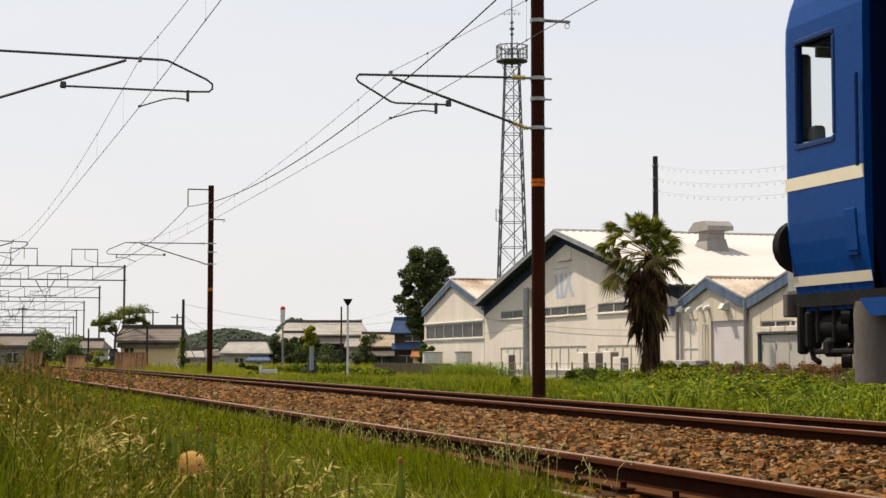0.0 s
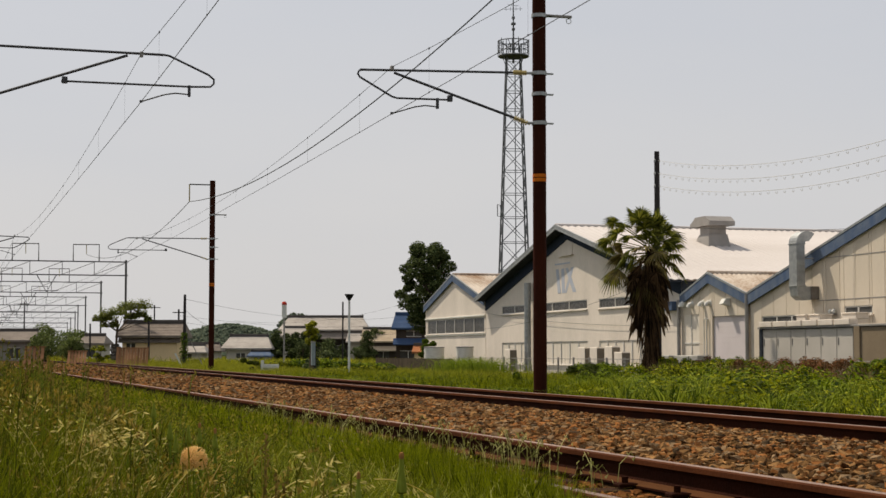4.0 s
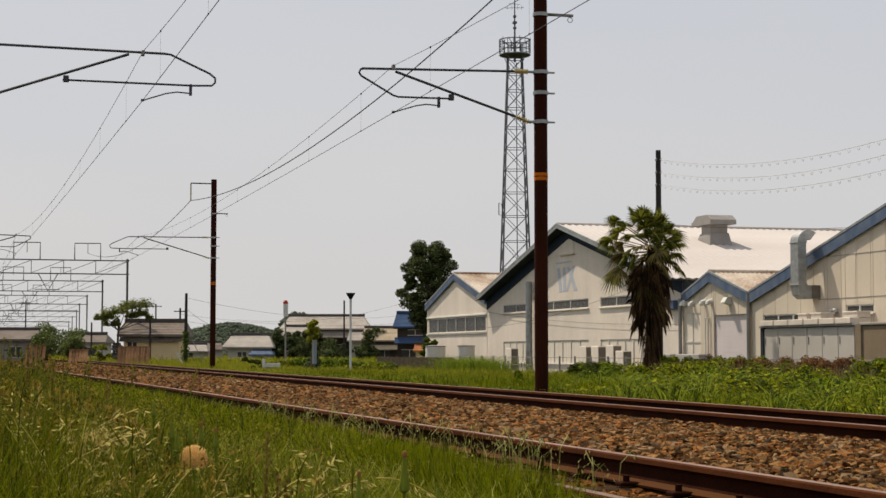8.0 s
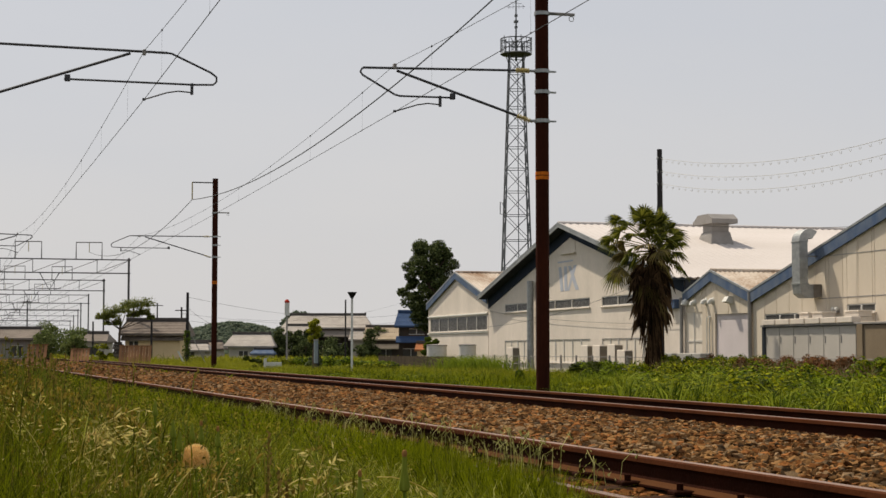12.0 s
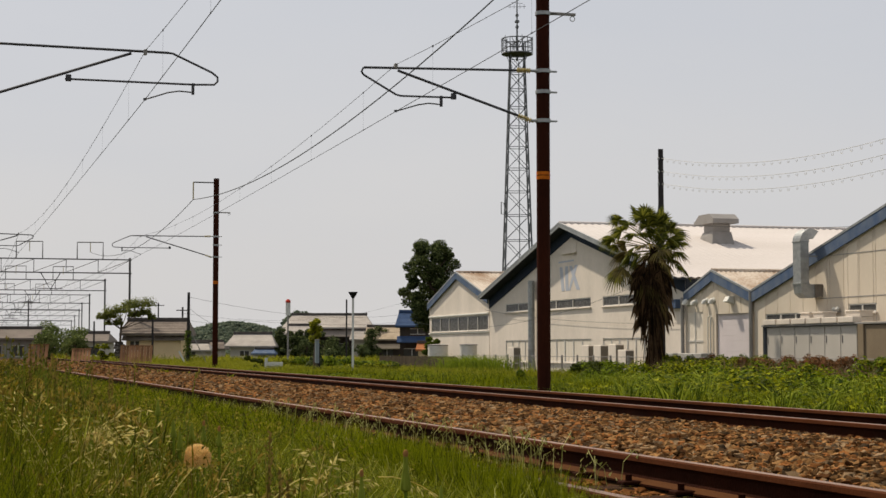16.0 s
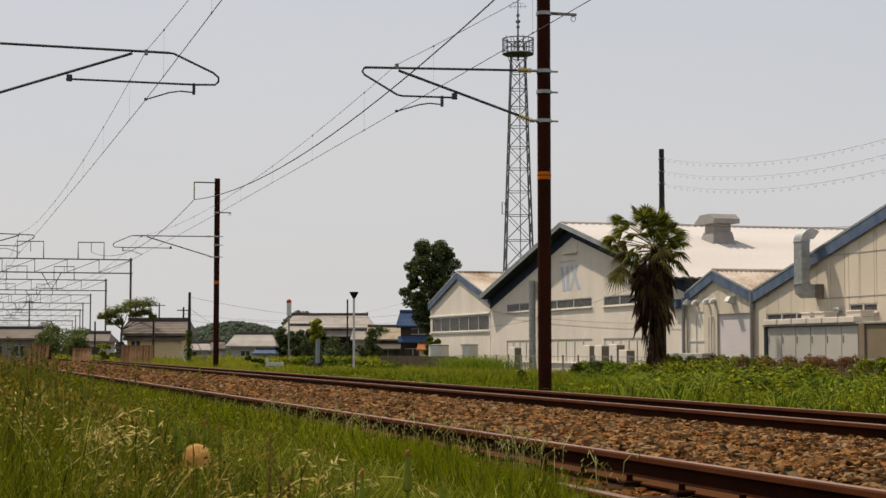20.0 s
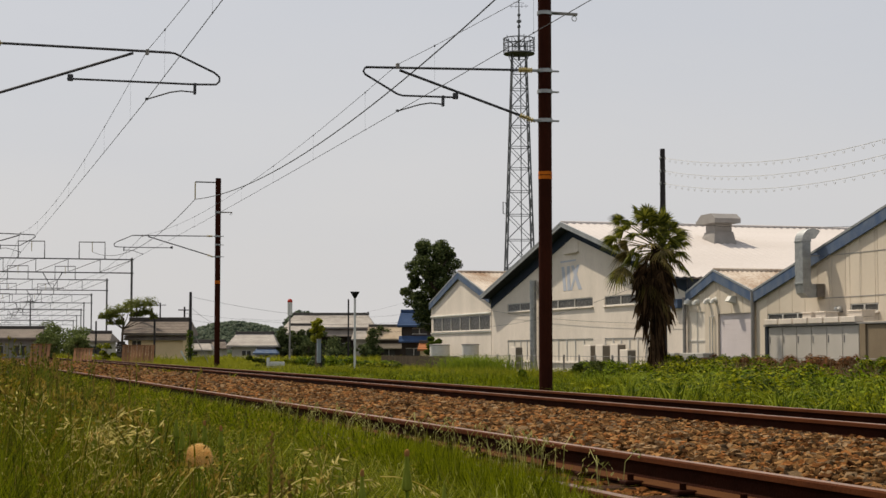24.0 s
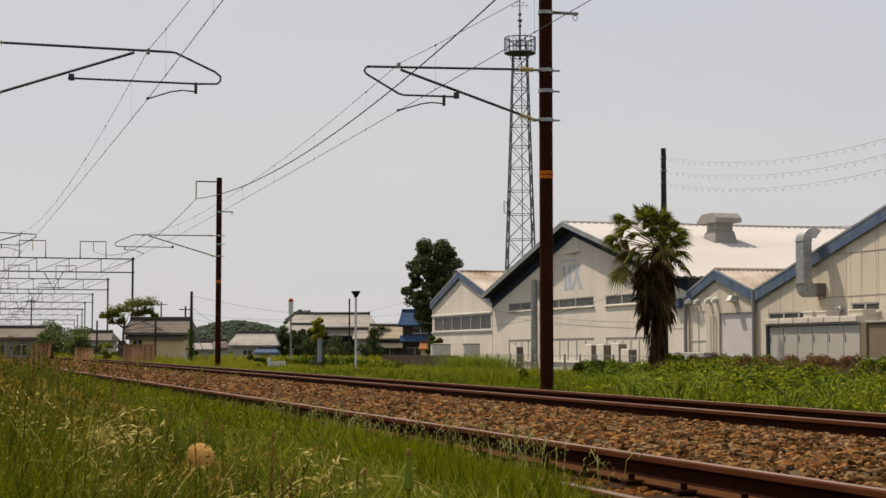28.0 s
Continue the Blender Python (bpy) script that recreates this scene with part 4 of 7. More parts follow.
for z, w in ((47.8, .2), (48.6, .28), (49.5, .2)):
    part("dipole", Geo().box(-w, w, -w, w, z, z + .35, .04), TOWERM, tw)
cgz = 20.6
part("side_basket", Geo().tube([corner(2, cgz, 1.05), corner(2, cgz + 1.6, 1.3), corner(2, cgz + 1.7, 1.55), corner(2, cgz, 1.5), corner(2, cgz, 1.05)], .07, 4), TOWERM, tw)

# ---- the passing coach ----
BLUE = mat("coach_blue_paint", (.002, .046, .205), (.0015, .036, .165), rough=.25, scale=.8, fine=14, bump=.0, spec=.06)
FRAMEBLUE = mat("coach_frame_blue", (.003, .03, .13), (.002, .022, .10), rough=.3, scale=1, fine=14, bump=.02, spec=.1)
# body blue darkened: the shade of the door recess is put into the colour
SHADEBLUE = mat("coach_door_shaded_blue", (.004, .012, .05), (.003, .009, .035), rough=.4, scale=1, fine=14, bump=.02)
IVORY = mat("ivory_stripe", (.72, .66, .50), (.64, .58, .44), rough=.4, scale=2, fine=20, bump=.02)
BLACK = mat("underframe_black", (.022, .021, .020), (.012, .012, .012), rough=.75, scale=3, fine=30, bump=.2)
UNDERGREY = mat("dusty_grey_casing", (.13, .115, .105), (.08, .07, .063), rough=.6, scale=2, fine=20, bump=.1)
INTERIOR = mat("coach_interior_grey", (.13, .135, .13), (.09, .09, .09), rough=.7, scale=2, fine=20, bump=.05)
GLASS = bpy.data.materials.new("coach_window_glass")
GLASS.use_nodes = True
gb = GLASS.node_tree.nodes["Principled BSDF"]
gb.inputs["Transmission Weight"].default_value, gb.inputs["Roughness"].default_value, gb.inputs["IOR"].default_value = 1, .02, 1.05
gb.inputs["Base Color"].default_value = (.86, .9, .88, 1)
coach = thing("passenger_coach", (FAR_X, 11.39, RAIL_Z), "deep blue passenger coach with two ivory stripes on rails", "railway coach")
HALF, LEN = 1.435, 20.0


def tumble(z):
    """How far the side curves in: none at the waist, more towards the sill and the roof."""
    return .115 * max(0, (1.62 - z) / .76) ** 1.7 + .10 * max(0, (z - 3.0) / .35) ** 1.6


BENDS = [.98 + .148 * k for k in range(1, 16)]


def bowed(geo):
    """Draws the sides of a piece in by the curve of the body."""
    geo.v = [(x - math.copysign(min(tumble(z), abs(x)), x), y, z) for x, y, z in geo.v]
    return geo


def stripe(s, ya, yb, z0, z1):
    xs = lambda z: sorted((s * (HALF + .001 - tumble(z)), s * (HALF + .004 - tumble(z))))
    (a, b), (c, d) = xs(z0), xs(z1)
    return Geo().add([(a, ya, z0), (b, ya, z0), (b, yb, z0), (a, yb, z0), (c, ya, z1), (d, ya, z1), (d, yb, z1), (c, yb, z1)],
                     [(0, 3, 2, 1), (4, 5, 6, 7), (0, 1, 5, 4), (1, 2, 6, 5), (2, 3, 7, 6), (3, 0, 4, 7)])


def coach_side(s):
    """One side wall with its windows and the door recess, gently leaning in at the top and rounded at the end."""
    holes = [(-.79, -.23, 2.14, 2.92)] + [(-3.9 - 1.5 * k, -2.9 - 1.5 * k, 1.95, 2.75) for k in range(10)] + [(-1.95, -1.20, .98, 3.25)]
    g = wall_grid([-LEN, -.10], lambda y: 3.35, holes + [(-5, -5, z, z) for z in BENDS], 0, .06, .92)
    g.v = [(s * (HALF - x - tumble(z)), y, z) for x, y, z in g.v]
    return g, holes


for s in (-1, 1):
    g, holes = coach_side(s)
    side = part("side_wall", g, BLUE, coach, "glossy blue side")
    for y0, y1, z0, z1 in holes[:-1]:
        fr = [(y0 - .02, z0 - .02), (y1 + .02, z0 - .02), (y1 + .02, z1 + .02), (y0 - .02, z1 + .02)]
        xs = sorted((s * (HALF - .03), s * (HALF + .008)))
        wf = part("window_frame", Geo().box(*xs, y0 - .03, y0 + .02, z0 + .03, z1 - .03, .012).box(*xs, y1 - .02, y1 + .03, z0 + .03, z1 - .03, .012).box(*xs, y0, y1, z0 - .03, z0 + .02, .012).box(*xs, y0, y1, z1 - .02, z1 + .03, .012).box(*xs, y0 - .022, y0 + .03, z0 - .022, z0 + .032, .012).box(*xs, y1 - .03, y1 + .022, z0 - .022, z0 + .032, .012).box(*xs, y0 - .022, y0 + .03, z1 - .032, z1 + .022, .012).box(*xs, y1 - .03, y1 + .022, z1 - .032, z1 + .022, .012), FRAMEBLUE, side, "dark blue rounded window frame")
        part("glass", Geo().box(*sorted((s * (HALF - .045), s * (HALF - .05))), y0, y1, z0, z1), GLASS, wf)
    part("door", Geo().box(*sorted((s * (HALF - .42), s * (HALF - .36))), -2.0, -1.12, .96, 3.3), SHADEBLUE, side, "blue recessed door, the recess shade put into its colour")
    for z0, z1 in ((1.82, 1.915), (1.105, 1.18)):
        for ya, yb in ((-1.195, -.055), (-LEN, -1.96)):
            part("stripe", stripe(s, ya, yb, z0, z1), IVORY, side, "ivory stripe")
    rc = part("lamp_recess", bowed(Geo().box(*sorted((s * (HALF - .004), s * (HALF + .012))), -1.08, -.93, 1.32, 1.62, .006)), BLUE, side)
    part("lamp_sill", bowed(Geo().box(*sorted((s * (HALF - .004), s * (HALF + .02))), -1.08, -.92, 1.29, 1.31)), BLUE, rc)
endp = [(-HALF, .98), (HALF, .98), (HALF, 2.9), (HALF - .10, 3.35), (HALF - .45, 3.68), (0, 3.86), (-HALF + .45, 3.68), (-HALF + .10, 3.35), (-HALF, 2.9)]
ew = wall_grid([-HALF + .08, HALF - .08], lambda q: 2.98, [(-1.30, -.62, 2.12, 2.95), (.62, 1.30, 2.12, 2.95)] + [(0, 0, z, z) for z in BENDS if z < 2.9], 0, .06, .92)
ew.v = [(q, -p, z) for p, q, z in ew.v]
ew = bowed(ew)
ew.prism([(x * .95, max(z, 2.98)) for x, z in endp[2:]], "y", -.06, 0)
part("end_wall", ew, BLUE, coach)
for s in (-1, 1):
    # rounded corner between the side and the end
    arc = [(HALF - .10 + .10 * math.cos(a), -.10 + .10 * math.sin(a)) for a in np.linspace(0, math.pi / 2, 7)] + [(HALF - .10, -.06), (HALF - .06, -.10)]
    zs = [.92] + BENDS + [3.35]
    n = len(arc)
    gc = Geo().add([(s * (x - tumble(z)), y, z) for z in zs for x, y in arc], [(j * n + i, j * n + (i + 1) % n, (j + 1) * n + (i + 1) % n, (j + 1) * n + i) for j in range(len(zs) - 1) for i in range(n)] + [tuple(range(n)), tuple(range((len(zs) - 1) * n, len(zs) * n))])
    part("corner_panel", gc, BLUE, coach, smooth=True)
part("end_shade", Geo().box(-1.18, -.64, -.12, -.07, 2.86, 2.93), INTERIOR, coach)
part("front_end_wall", Geo().prism([(x * .93, z) for x, z in endp], "y", -LEN, -LEN + .06), BLUE, coach)
part("floor", Geo().box(-HALF + .06, HALF - .06, -LEN, -.06, .95, 1.05), BLACK, coach)
part("roof", Geo().prism([(HALF - .10, 3.35), (HALF - .25, 3.54), (HALF - .6, 3.72), (0, 3.82), (-HALF + .6, 3.72), (-HALF + .25, 3.54), (-HALF + .10, 3.35), (-HALF + .14, 3.33), (-HALF + .3, 3.50), (0, 3.76), (HALF - .3, 3.50), (HALF - .14, 3.33)], "y", -LEN, 0), mat("coach_roof_grey", (.28, .28, .28), (.2, .2, .2), rough=.7), coach, smooth=True)
part("partition", Geo().box(-.75, .75, -.95, -.9, 1.05, 3.3), INTERIOR, coach)
part("window_gear", Geo().box(-1.34, -1.24, -.34, -.22, 2.12, 2.30, .02).box(-1.36, -1.2, -.48, -.16, 2.10, 2.17, .02), INTERIOR, coach)
part("corner_post", Geo().box(-1.37, -1.27, -.19, -.07, 2.2, 2.86, .02), INTERIOR, coach)
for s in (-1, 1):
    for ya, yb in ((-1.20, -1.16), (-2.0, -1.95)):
        part("door_jamb", Geo().box(*sorted((s * (HALF - .062), s * (HALF - .42))), ya, yb, .99, 3.32), SHADEBLUE, coach)
    part("door_lintel", Geo().box(*sorted((s * (HALF - .08), s * (HALF - .42))), -1.95, -1.2, 3.26, 3.32), SHADEBLUE, coach)
    part("handrail", Geo().tube([(s * (HALF + .03), -1.16, 1.9), (s * (HALF + .03), -1.16, 2.55)], .014, 8), FRAMEBLUE, coach, smooth=True)
    part("door_step_skirt", Geo().prism([(-1.10, .985), (-2.1, .985), (-2.1, .86), (-1.25, .86)], "x", *sorted((s * (HALF - .001), s * (HALF - .06)))), BLUE, coach)
tl = part("tail_disc", Geo().tube([(-HALF + .16, .0, 1.42), (-HALF + .16, .10, 1.42)], .20, 20), BLACK, coach, "dark round tail-lamp hood", smooth=True)
part("lens", Geo().tube([(-HALF + .16, .10, 1.42), (-HALF + .16, .112, 1.42)], .12, 16), mat("red_lens", (.25, .01, .01), (.2, .01, .01), rough=.2), tl)
part("end_step", Geo().box(-HALF + .02, -HALF + .2, -.02, .06, .88, 1.06, .01), UNDERGREY, coach)
part("gangway", Geo().box(-.55, .55, .0, .16, 1.0, 3.1, .04), BLACK, coach)
# running gear
ug = part("coupler", Geo().box(-.18, .18, -1.0, .38, .72, .98, .04), BLACK, coach)
part("knuckle", Geo().box(-.16, .16, .3, .52, .68, .96, .05), BLACK, ug)
part("buffer_beam", Geo().box(-1.25, 1.25, -.35, -.12, .86, .99, .02), BLACK, coach)
part("end_hanger", Geo().box(-1.38, -1.30, -.16, -.08, .60, .99, .02), BLACK, coach)
part("brake_cylinder", Geo().tube([(-1.24, -.20, .80), (-1.24, -.78, .80)], .10, 16), BLACK, coach, smooth=True)
for y in (-.34, -.58):
    part("cylinder_band", Geo().box(-1.35, -1.13, y - .02, y + .02, .68, .97, .01), BLACK, coach)
part("valve_box", Geo().box(-1.36, -1.2, -.56, -.42, .58, .72, .03), BLACK, coach)
part("valve_box", Geo().box(-1.38, -1.26, -.28, -.20, .64, .92, .02), BLACK, coach)
for pts in ([(-1.34, -.12, .98), (-1.34, -.16, .72), (-1.33, -.30, .62), (-1.33, -.85, .62)], [(-1.32, -.20, .66), (-1.32, -.24, .57), (-1.31, -.31, .54)], [(-1.28, -.50, .60), (-1.28, -.70, .64), (-1.28, -.84, .76), (-1.28, -.86, .97)]):
    part("air_pipe", Geo().tube(pts, .022, 8), BLACK, coach, smooth=True)
tank = part("grey_casing", Geo().tube([(-1.06, -1.03, .40), (-1.06, -1.03, .97)], .33, 20), UNDERGREY, coach, "dusty grey round casing", smooth=True)
for z in (.55, .86):
    part("boss", Geo().tube([(-1.34, -.82, z), (-1.39, -.78, z)], .05, 10), BLACK, tank)
for yb in (-3.0, -LEN + 3.0):
    bg = part("bogie_frame", Geo().box(-1.05, -.9, yb - 1.5, yb + 1.5, .42, .72, .04), BLACK, coach)
    part("bogie_frame", Geo().box(.9, 1.05, yb - 1.5, yb + 1.5, .42, .72, .04), BLACK, coach)
    part("bolster", Geo().box(-1.05, 1.05, yb - .25, yb + .25, .45, .95, .04), BLACK, bg)
    for dy in (-1.05, 1.05):
        for x in (-GAUGE, GAUGE):
            part("wheel", Geo().tube([(x - .06, yb + dy, .43), (x + .06, yb + dy, .43)], .43, 28), BLACK, bg, smooth=True)


# ---- greenery helpers ----
def leaf_cloud(points, size, up=.5, rn=None):
    """Small folded leaves at the points; returns arrays."""
    rn = rn or rng
    n = len(points)
    nrm = rn.normal(size=(n, 3))
    nrm[:, 2] = np.abs(nrm[:, 2]) + up
    nrm /= np.linalg.norm(nrm, axis=1)[:, None]
    a = np.cross(nrm, rn.normal(size=(n, 3)))
    a /= np.linalg.norm(a, axis=1)[:, None]
    b = np.cross(nrm, a)
    s = (size * rn.uniform(.6, 1.3, n))[:, None] if np.ndim(size) == 0 else (size * rn.uniform(.6, 1.3, n))[:, None]
    p = points
    v = np.stack([p - a * s * .5, p + b * s * .32 + nrm * s * .1, p + a * s * .6, p - b * s * .32 + nrm * s * .1], 1)
    k = np.arange(n)[:, None] * 4
    f = np.concatenate([k + np.array([[0, 1, 2]]), k + np.array([[0, 2, 3]])], 0)
    return v.reshape(-1, 3), f


def dome_leaves(c, rad, hgt, k, size, rn, spill=.28):
    """Leaves over the domes with centres c, radii rad and heights hgt; leaves face outwards and up, as on a plant."""
    n = len(k)
    d = rn.normal(size=(n, 3))
    d[:, 2] = np.abs(d[:, 2]) * .9 + .02
    d /= np.linalg.norm(d, axis=1)[:, None]
    q = rn.uniform(1 - spill, 1.06, n)[:, None]
    p = c[k] + d * q * np.stack([rad[k], rad[k], hgt[k]], 1)
    nrm = d * .9 + np.array([0, 0, .55]) + rn.normal(size=(n, 3)) * .38
    nrm /= np.linalg.norm(nrm, axis=1)[:, None]
    a = np.cross(nrm, rn.normal(size=(n, 3)))
    a /= np.linalg.norm(a, axis=1)[:, None]
    b = np.cross(nrm, a)
    s = (size * rn.uniform(.55, 1.35, n))[:, None]
    v = np.stack([p - a * s * .5, p + b * s * .3 - nrm * s * .08, p + a * s * .6 - nrm * s * .12, p - b * s * .3 - nrm * s * .08], 1)
    i = np.arange(n)[:, None] * 4
    return v.reshape(-1, 3), np.concatenate([i + np.array([[0, 1, 2]]), i + np.array([[0, 2, 3]])], 0)


def blades(x, y, z, h, w, lean, rn=None, curl=.5, heading=None):
    """Grass blades: two bent pieces each, rising from x, y, z."""
    rn = rn or rng
    n = len(x)
    a = rn.uniform(0, 2 * np.pi, n) if heading is None else heading + rn.normal(0, .5, n)
    d = np.stack([np.cos(a), np.sin(a), np.zeros(n)], 1)
    q = rn.uniform(0, 2 * np.pi, n)
    s = np.stack([np.cos(q), np.sin(q), np.zeros(n)], 1) * (w * .5)[:, None]
    base = np.stack([x, y, z], 1)
    l = (lean * h)[:, None]
    mid = base + d * l * .35 + np.array([0, 0, 1]) * (h * .6)[:, None]
    tip = base + d * l * (1 + curl) + np.array([0, 0, 1]) * (h * (1 - .25 * lean))[:, None]
    v = np.stack([base - s, base + s, mid + s * .8, mid - s * .8, tip], 1).reshape(-1, 3)
    k = np.arange(n)[:, None] * 5
    f = [tuple(r) for r in (k + np.array([[0, 1, 2, 3]])).tolist()] + [tuple(r) for r in (k + np.array([[3, 2, 4]])).tolist()]
    return v, f


def in_view(x, y, margin=.03):
    """The wedge of ground inside the camera's view, a little wider."""
    t = np.arctan2(x, y)
    return (t > radians(.6) - margin) & (t < radians(31.0) + margin)


GRASS = leafy("lawn_grass", (.235, .26, .005), (.018, .029, .002), spread=1.45, through_light=.28)
FIELD = leafy("field_grass", (.31, .30, .022), (.11, .125, .008), spread=1.1, through_light=.4)
GRASSDRY = leafy("dry_grass", (.25, .175, .018), (.10, .07, .01), through_light=.2)
# pale blades: flecks of light on the grass are put into the colour
GRASSPALE = leafy("light_fleck_grass", (.44, .43, .09), (.16, .17, .02), through_light=.45)
GRASSDEEP = leafy("tall_grass_blades", (.225, .25, .007), (.018, .026, .002), spread=1.4, through_light=.28)
SEED = leafy("pale_seed_heads", (.44, .32, .06), (.20, .14, .025), through_light=.2)
FRESH = leafy("fresh_green_leaves", (.165, .215, .006), (.02, .04, .003), spread=1.1, through_light=.28)
WEED = leafy("weed_leaves", (.265, .27, .008), (.03, .046, .003), spread=1.35, through_light=.28)
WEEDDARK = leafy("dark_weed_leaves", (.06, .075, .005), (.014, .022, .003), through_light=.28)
REDLEAF = leafy("reddish_hedge_leaves", (.20, .085, .035), (.07, .045, .016), through_light=.2)
TREEDARK = leafy("dark_tree_leaves", (.13, .155, .055), (.026, .04, .014), spread=1.2, through_light=.25)
TREEMID = leafy("tree_leaves", (.12, .165, .022), (.05, .075, .012), through_light=.3)
# pale grey-green: the haze over the distant hills is put into the leaf colour
HAZEWOOD = leafy("hazed_wood_leaves", (.18, .21, .14), (.115, .15, .105), spread=1.2, through_light=.5)
BARK = mat("bark", (.12, .09, .065), (.065, .05, .04), rough=.95, scale=3, fine=25, bump=.6, stretch=(1, 1, .3))


# ---- ballast stones ----
def stone_mesh(seed):
    """A broken stone: the hull of a few points in a flattened block, so that it has sharp edges and flat faces."""
    r = random.Random(seed)
    bm = bmesh.new()
    sx, sy, sz = r.uniform(.8, 1.2), r.uniform(.66, 1.0), r.uniform(.42, .75)
    for i in range(11):
        d = Vector((r.gauss(0, 1), r.gauss(0, 1), r.gauss(0, 1)))
        d /= max(abs(d.x), abs(d.y), abs(d.z)) ** .7 * d.length ** .3
        bm.verts.new((d.x * sx * .5, d.y * sy * .5, d.z * sz * .5))
    bmesh.ops.convex_hull(bm, input=bm.verts[:])
    bmesh.ops.delete(bm, geom=[q for q in bm.verts if not q.link_faces], context="VERTS")
    bmesh.ops.recalc_face_normals(bm, faces=bm.faces[:])
    bm.verts.index_update()
    vs, fs = np.array([q.co[:] for q in bm.verts]), np.array([[w.index for w in t.verts] for t in bm.faces])
    bm.free()
    return vs, fs


STONE_KINDS = [stone_mesh(k) for k in range(24)]


def scatter_stones(n, y0, y1, size):
    """Places on the bed between the rails of the two tracks and beside them."""
    y = y0 + (y1 - y0) * rng.random(n)
    u = rng.random(n)
    lo = NEAR_X + NEAR_DRIFT * y + .61
    hi = FAR_X - GAUGE - .06
    x = lo + (hi - lo) * u
    keep = in_view(x, y, .03)
    x, y = x[keep], y[keep]
    z = np.array([bed_z(a, b) for a, b in zip(x, y)]) + rng.uniform(-.022, .020, len(x))
    return x, y, z, size * rng.uniform(.6, 1.45, len(x))


def stone_field(name, sets, material, label):
    vs, fs, k = [], [], 0
    for x, y, z, s in sets:
        kinds = rng.integers(0, len(STONE_KINDS), len(x))
        ang = rng.uniform(0, 2 * np.pi, len(x))
        tilt = rng.normal(0, .8, len(x))
        for m in range(len(STONE_KINDS)):
            pick = np.where(kinds == m)[0]
            if not len(pick):
                continue
            v0, f0 = STONE_KINDS[m]
            ct, stt = np.cos(tilt[pick]), np.sin(tilt[pick])
            ca, sa = np.cos(ang[pick]), np.sin(ang[pick])
            vx, vy, vz = v0[:, 0][None], v0[:, 1][None], v0[:, 2][None]
            ty, tz = vy * ct[:, None] - vz * stt[:, None], vy * stt[:, None] + vz * ct[:, None]
            rx, ry = vx * ca[:, None] - ty * sa[:, None], vx * sa[:, None] + ty * ca[:, None]
            P = np.stack([rx, ry, tz], 2) * s[pick][:, None, None] + np.stack([x[pick], y[pick], z[pick]], 1)[:, None, :]
            vs.append(P.reshape(-1, 3))
            fs.append((f0[None] + (np.arange(len(pick)) * len(v0))[:, None, None]).reshape(-1, 3) + k)
            k += P.shape[0] * P.shape[1]
    bulk(name, np.concatenate(vs), np.concatenate(fs), material, label, "ballast")


fields = []
for n, a, b, s in ((19000, 6.5, 13, .056), (30000, 13, 24, .061), (19000, 24, 48, .082), (7000, 48, 110, .12)):
    fields.append(scatter_stones(n, a, b, s))
cut = [np.array_split(rng.permutation(len(q[0])), [int(len(q[0]) * .5), int(len(q[0]) * .78)]) for q in fields]
for i, (mname, m, lab) in enumerate((("ballast_stones", STONES, "loose brown crushed-stone ballast between the tracks"),
                                     ("rusty_ballast_stones", STONE_RED, "loose rust-stained ballast stones between the tracks"),
                                     ("grey_ballast_stones", STONE_GREY, "loose grey ballast stones between the tracks"))):
    stone_field(mname, [tuple(c[p[i]] for c in q) for q, p in zip(fields, cut)], m, lab)
# fewer, between the rails of the nearer track
y = rng.uniform(6.5, 16, 5000)
x = NEAR_X + NEAR_DRIFT * y + rng.uniform(-.5, .49, 5000)
stone_field("track_stones", [(x, y, np.full(len(x), .115), rng.uniform(.03, .07, len(x)))], STONE_RED, "rust-brown stones between the nearer rails")

# ---- lawn and tall grass in the foreground ----
def lawn(n, y0, y1, hmin, hmax, w, x_left=-.3, per=26):
    """Grass in small tussocks, their blades bending outwards, some taller than others."""
    m = n // per
    cy = y0 + (y1 - y0) * rng.random(m)
    right = NEAR_X + NEAR_DRIFT * cy - GAUGE - .05
    cx = x_left + (right - x_left) * rng.random(m)
    tall_ = rng.uniform(.68, 1.12, m)
    i = np.repeat(np.arange(m), per)
    size = .022 + .0045 * cy[i]
    ox, oy = rng.normal(0, 1, len(i)) * size, rng.normal(0, 1, len(i)) * size
    x, y = cx[i] + ox, cy[i] + oy
    k = in_view(x, y, .02) & (x < NEAR_X + NEAR_DRIFT * y - GAUGE - .03)
    x, y, ox, oy, i = x[k], y[k], ox[k], oy[k], i[k]
    h = rng.uniform(hmin, hmax, len(x)) * tall_[i] * (1 + .10 * np.clip((y - 10) / 6, 0, 1) * np.clip((x - 1) / 1.2, 0, 1))
    # shorter along the nearest rail, so that its head shows to the camera
    h *= 1 - .20 * np.clip((x - (NEAR_X + NEAR_DRIFT * y - GAUGE - .45)) / .4, 0, 1) * np.clip((6.8 - y) / .8, 0, 1)
    return blades(x, y, np.full(len(x), -.02), h, np.full(len(x), w) * rng.uniform(.6, 1.3, len(x)), rng.uniform(.15, .75, len(x)), heading=np.arctan2(oy, ox), curl=.8)


for n, a, b, h0, h1, w in ((110000, 4.6, 9.5, .27, .40, .0036), (60000, 9.5, 18, .29, .41, .0065), (26000, 18, 40, .30, .44, .017), (9000, 40, 90, .28, .44, .04)):
    v, f = lawn(n, a, b, h0, h1, w)
    bulk("lawn", v, f, GRASS, "bright green fine grass growing up to the rail", "grass")
v, f = lawn(5000, 4.6, 16, .24, .42, .006)
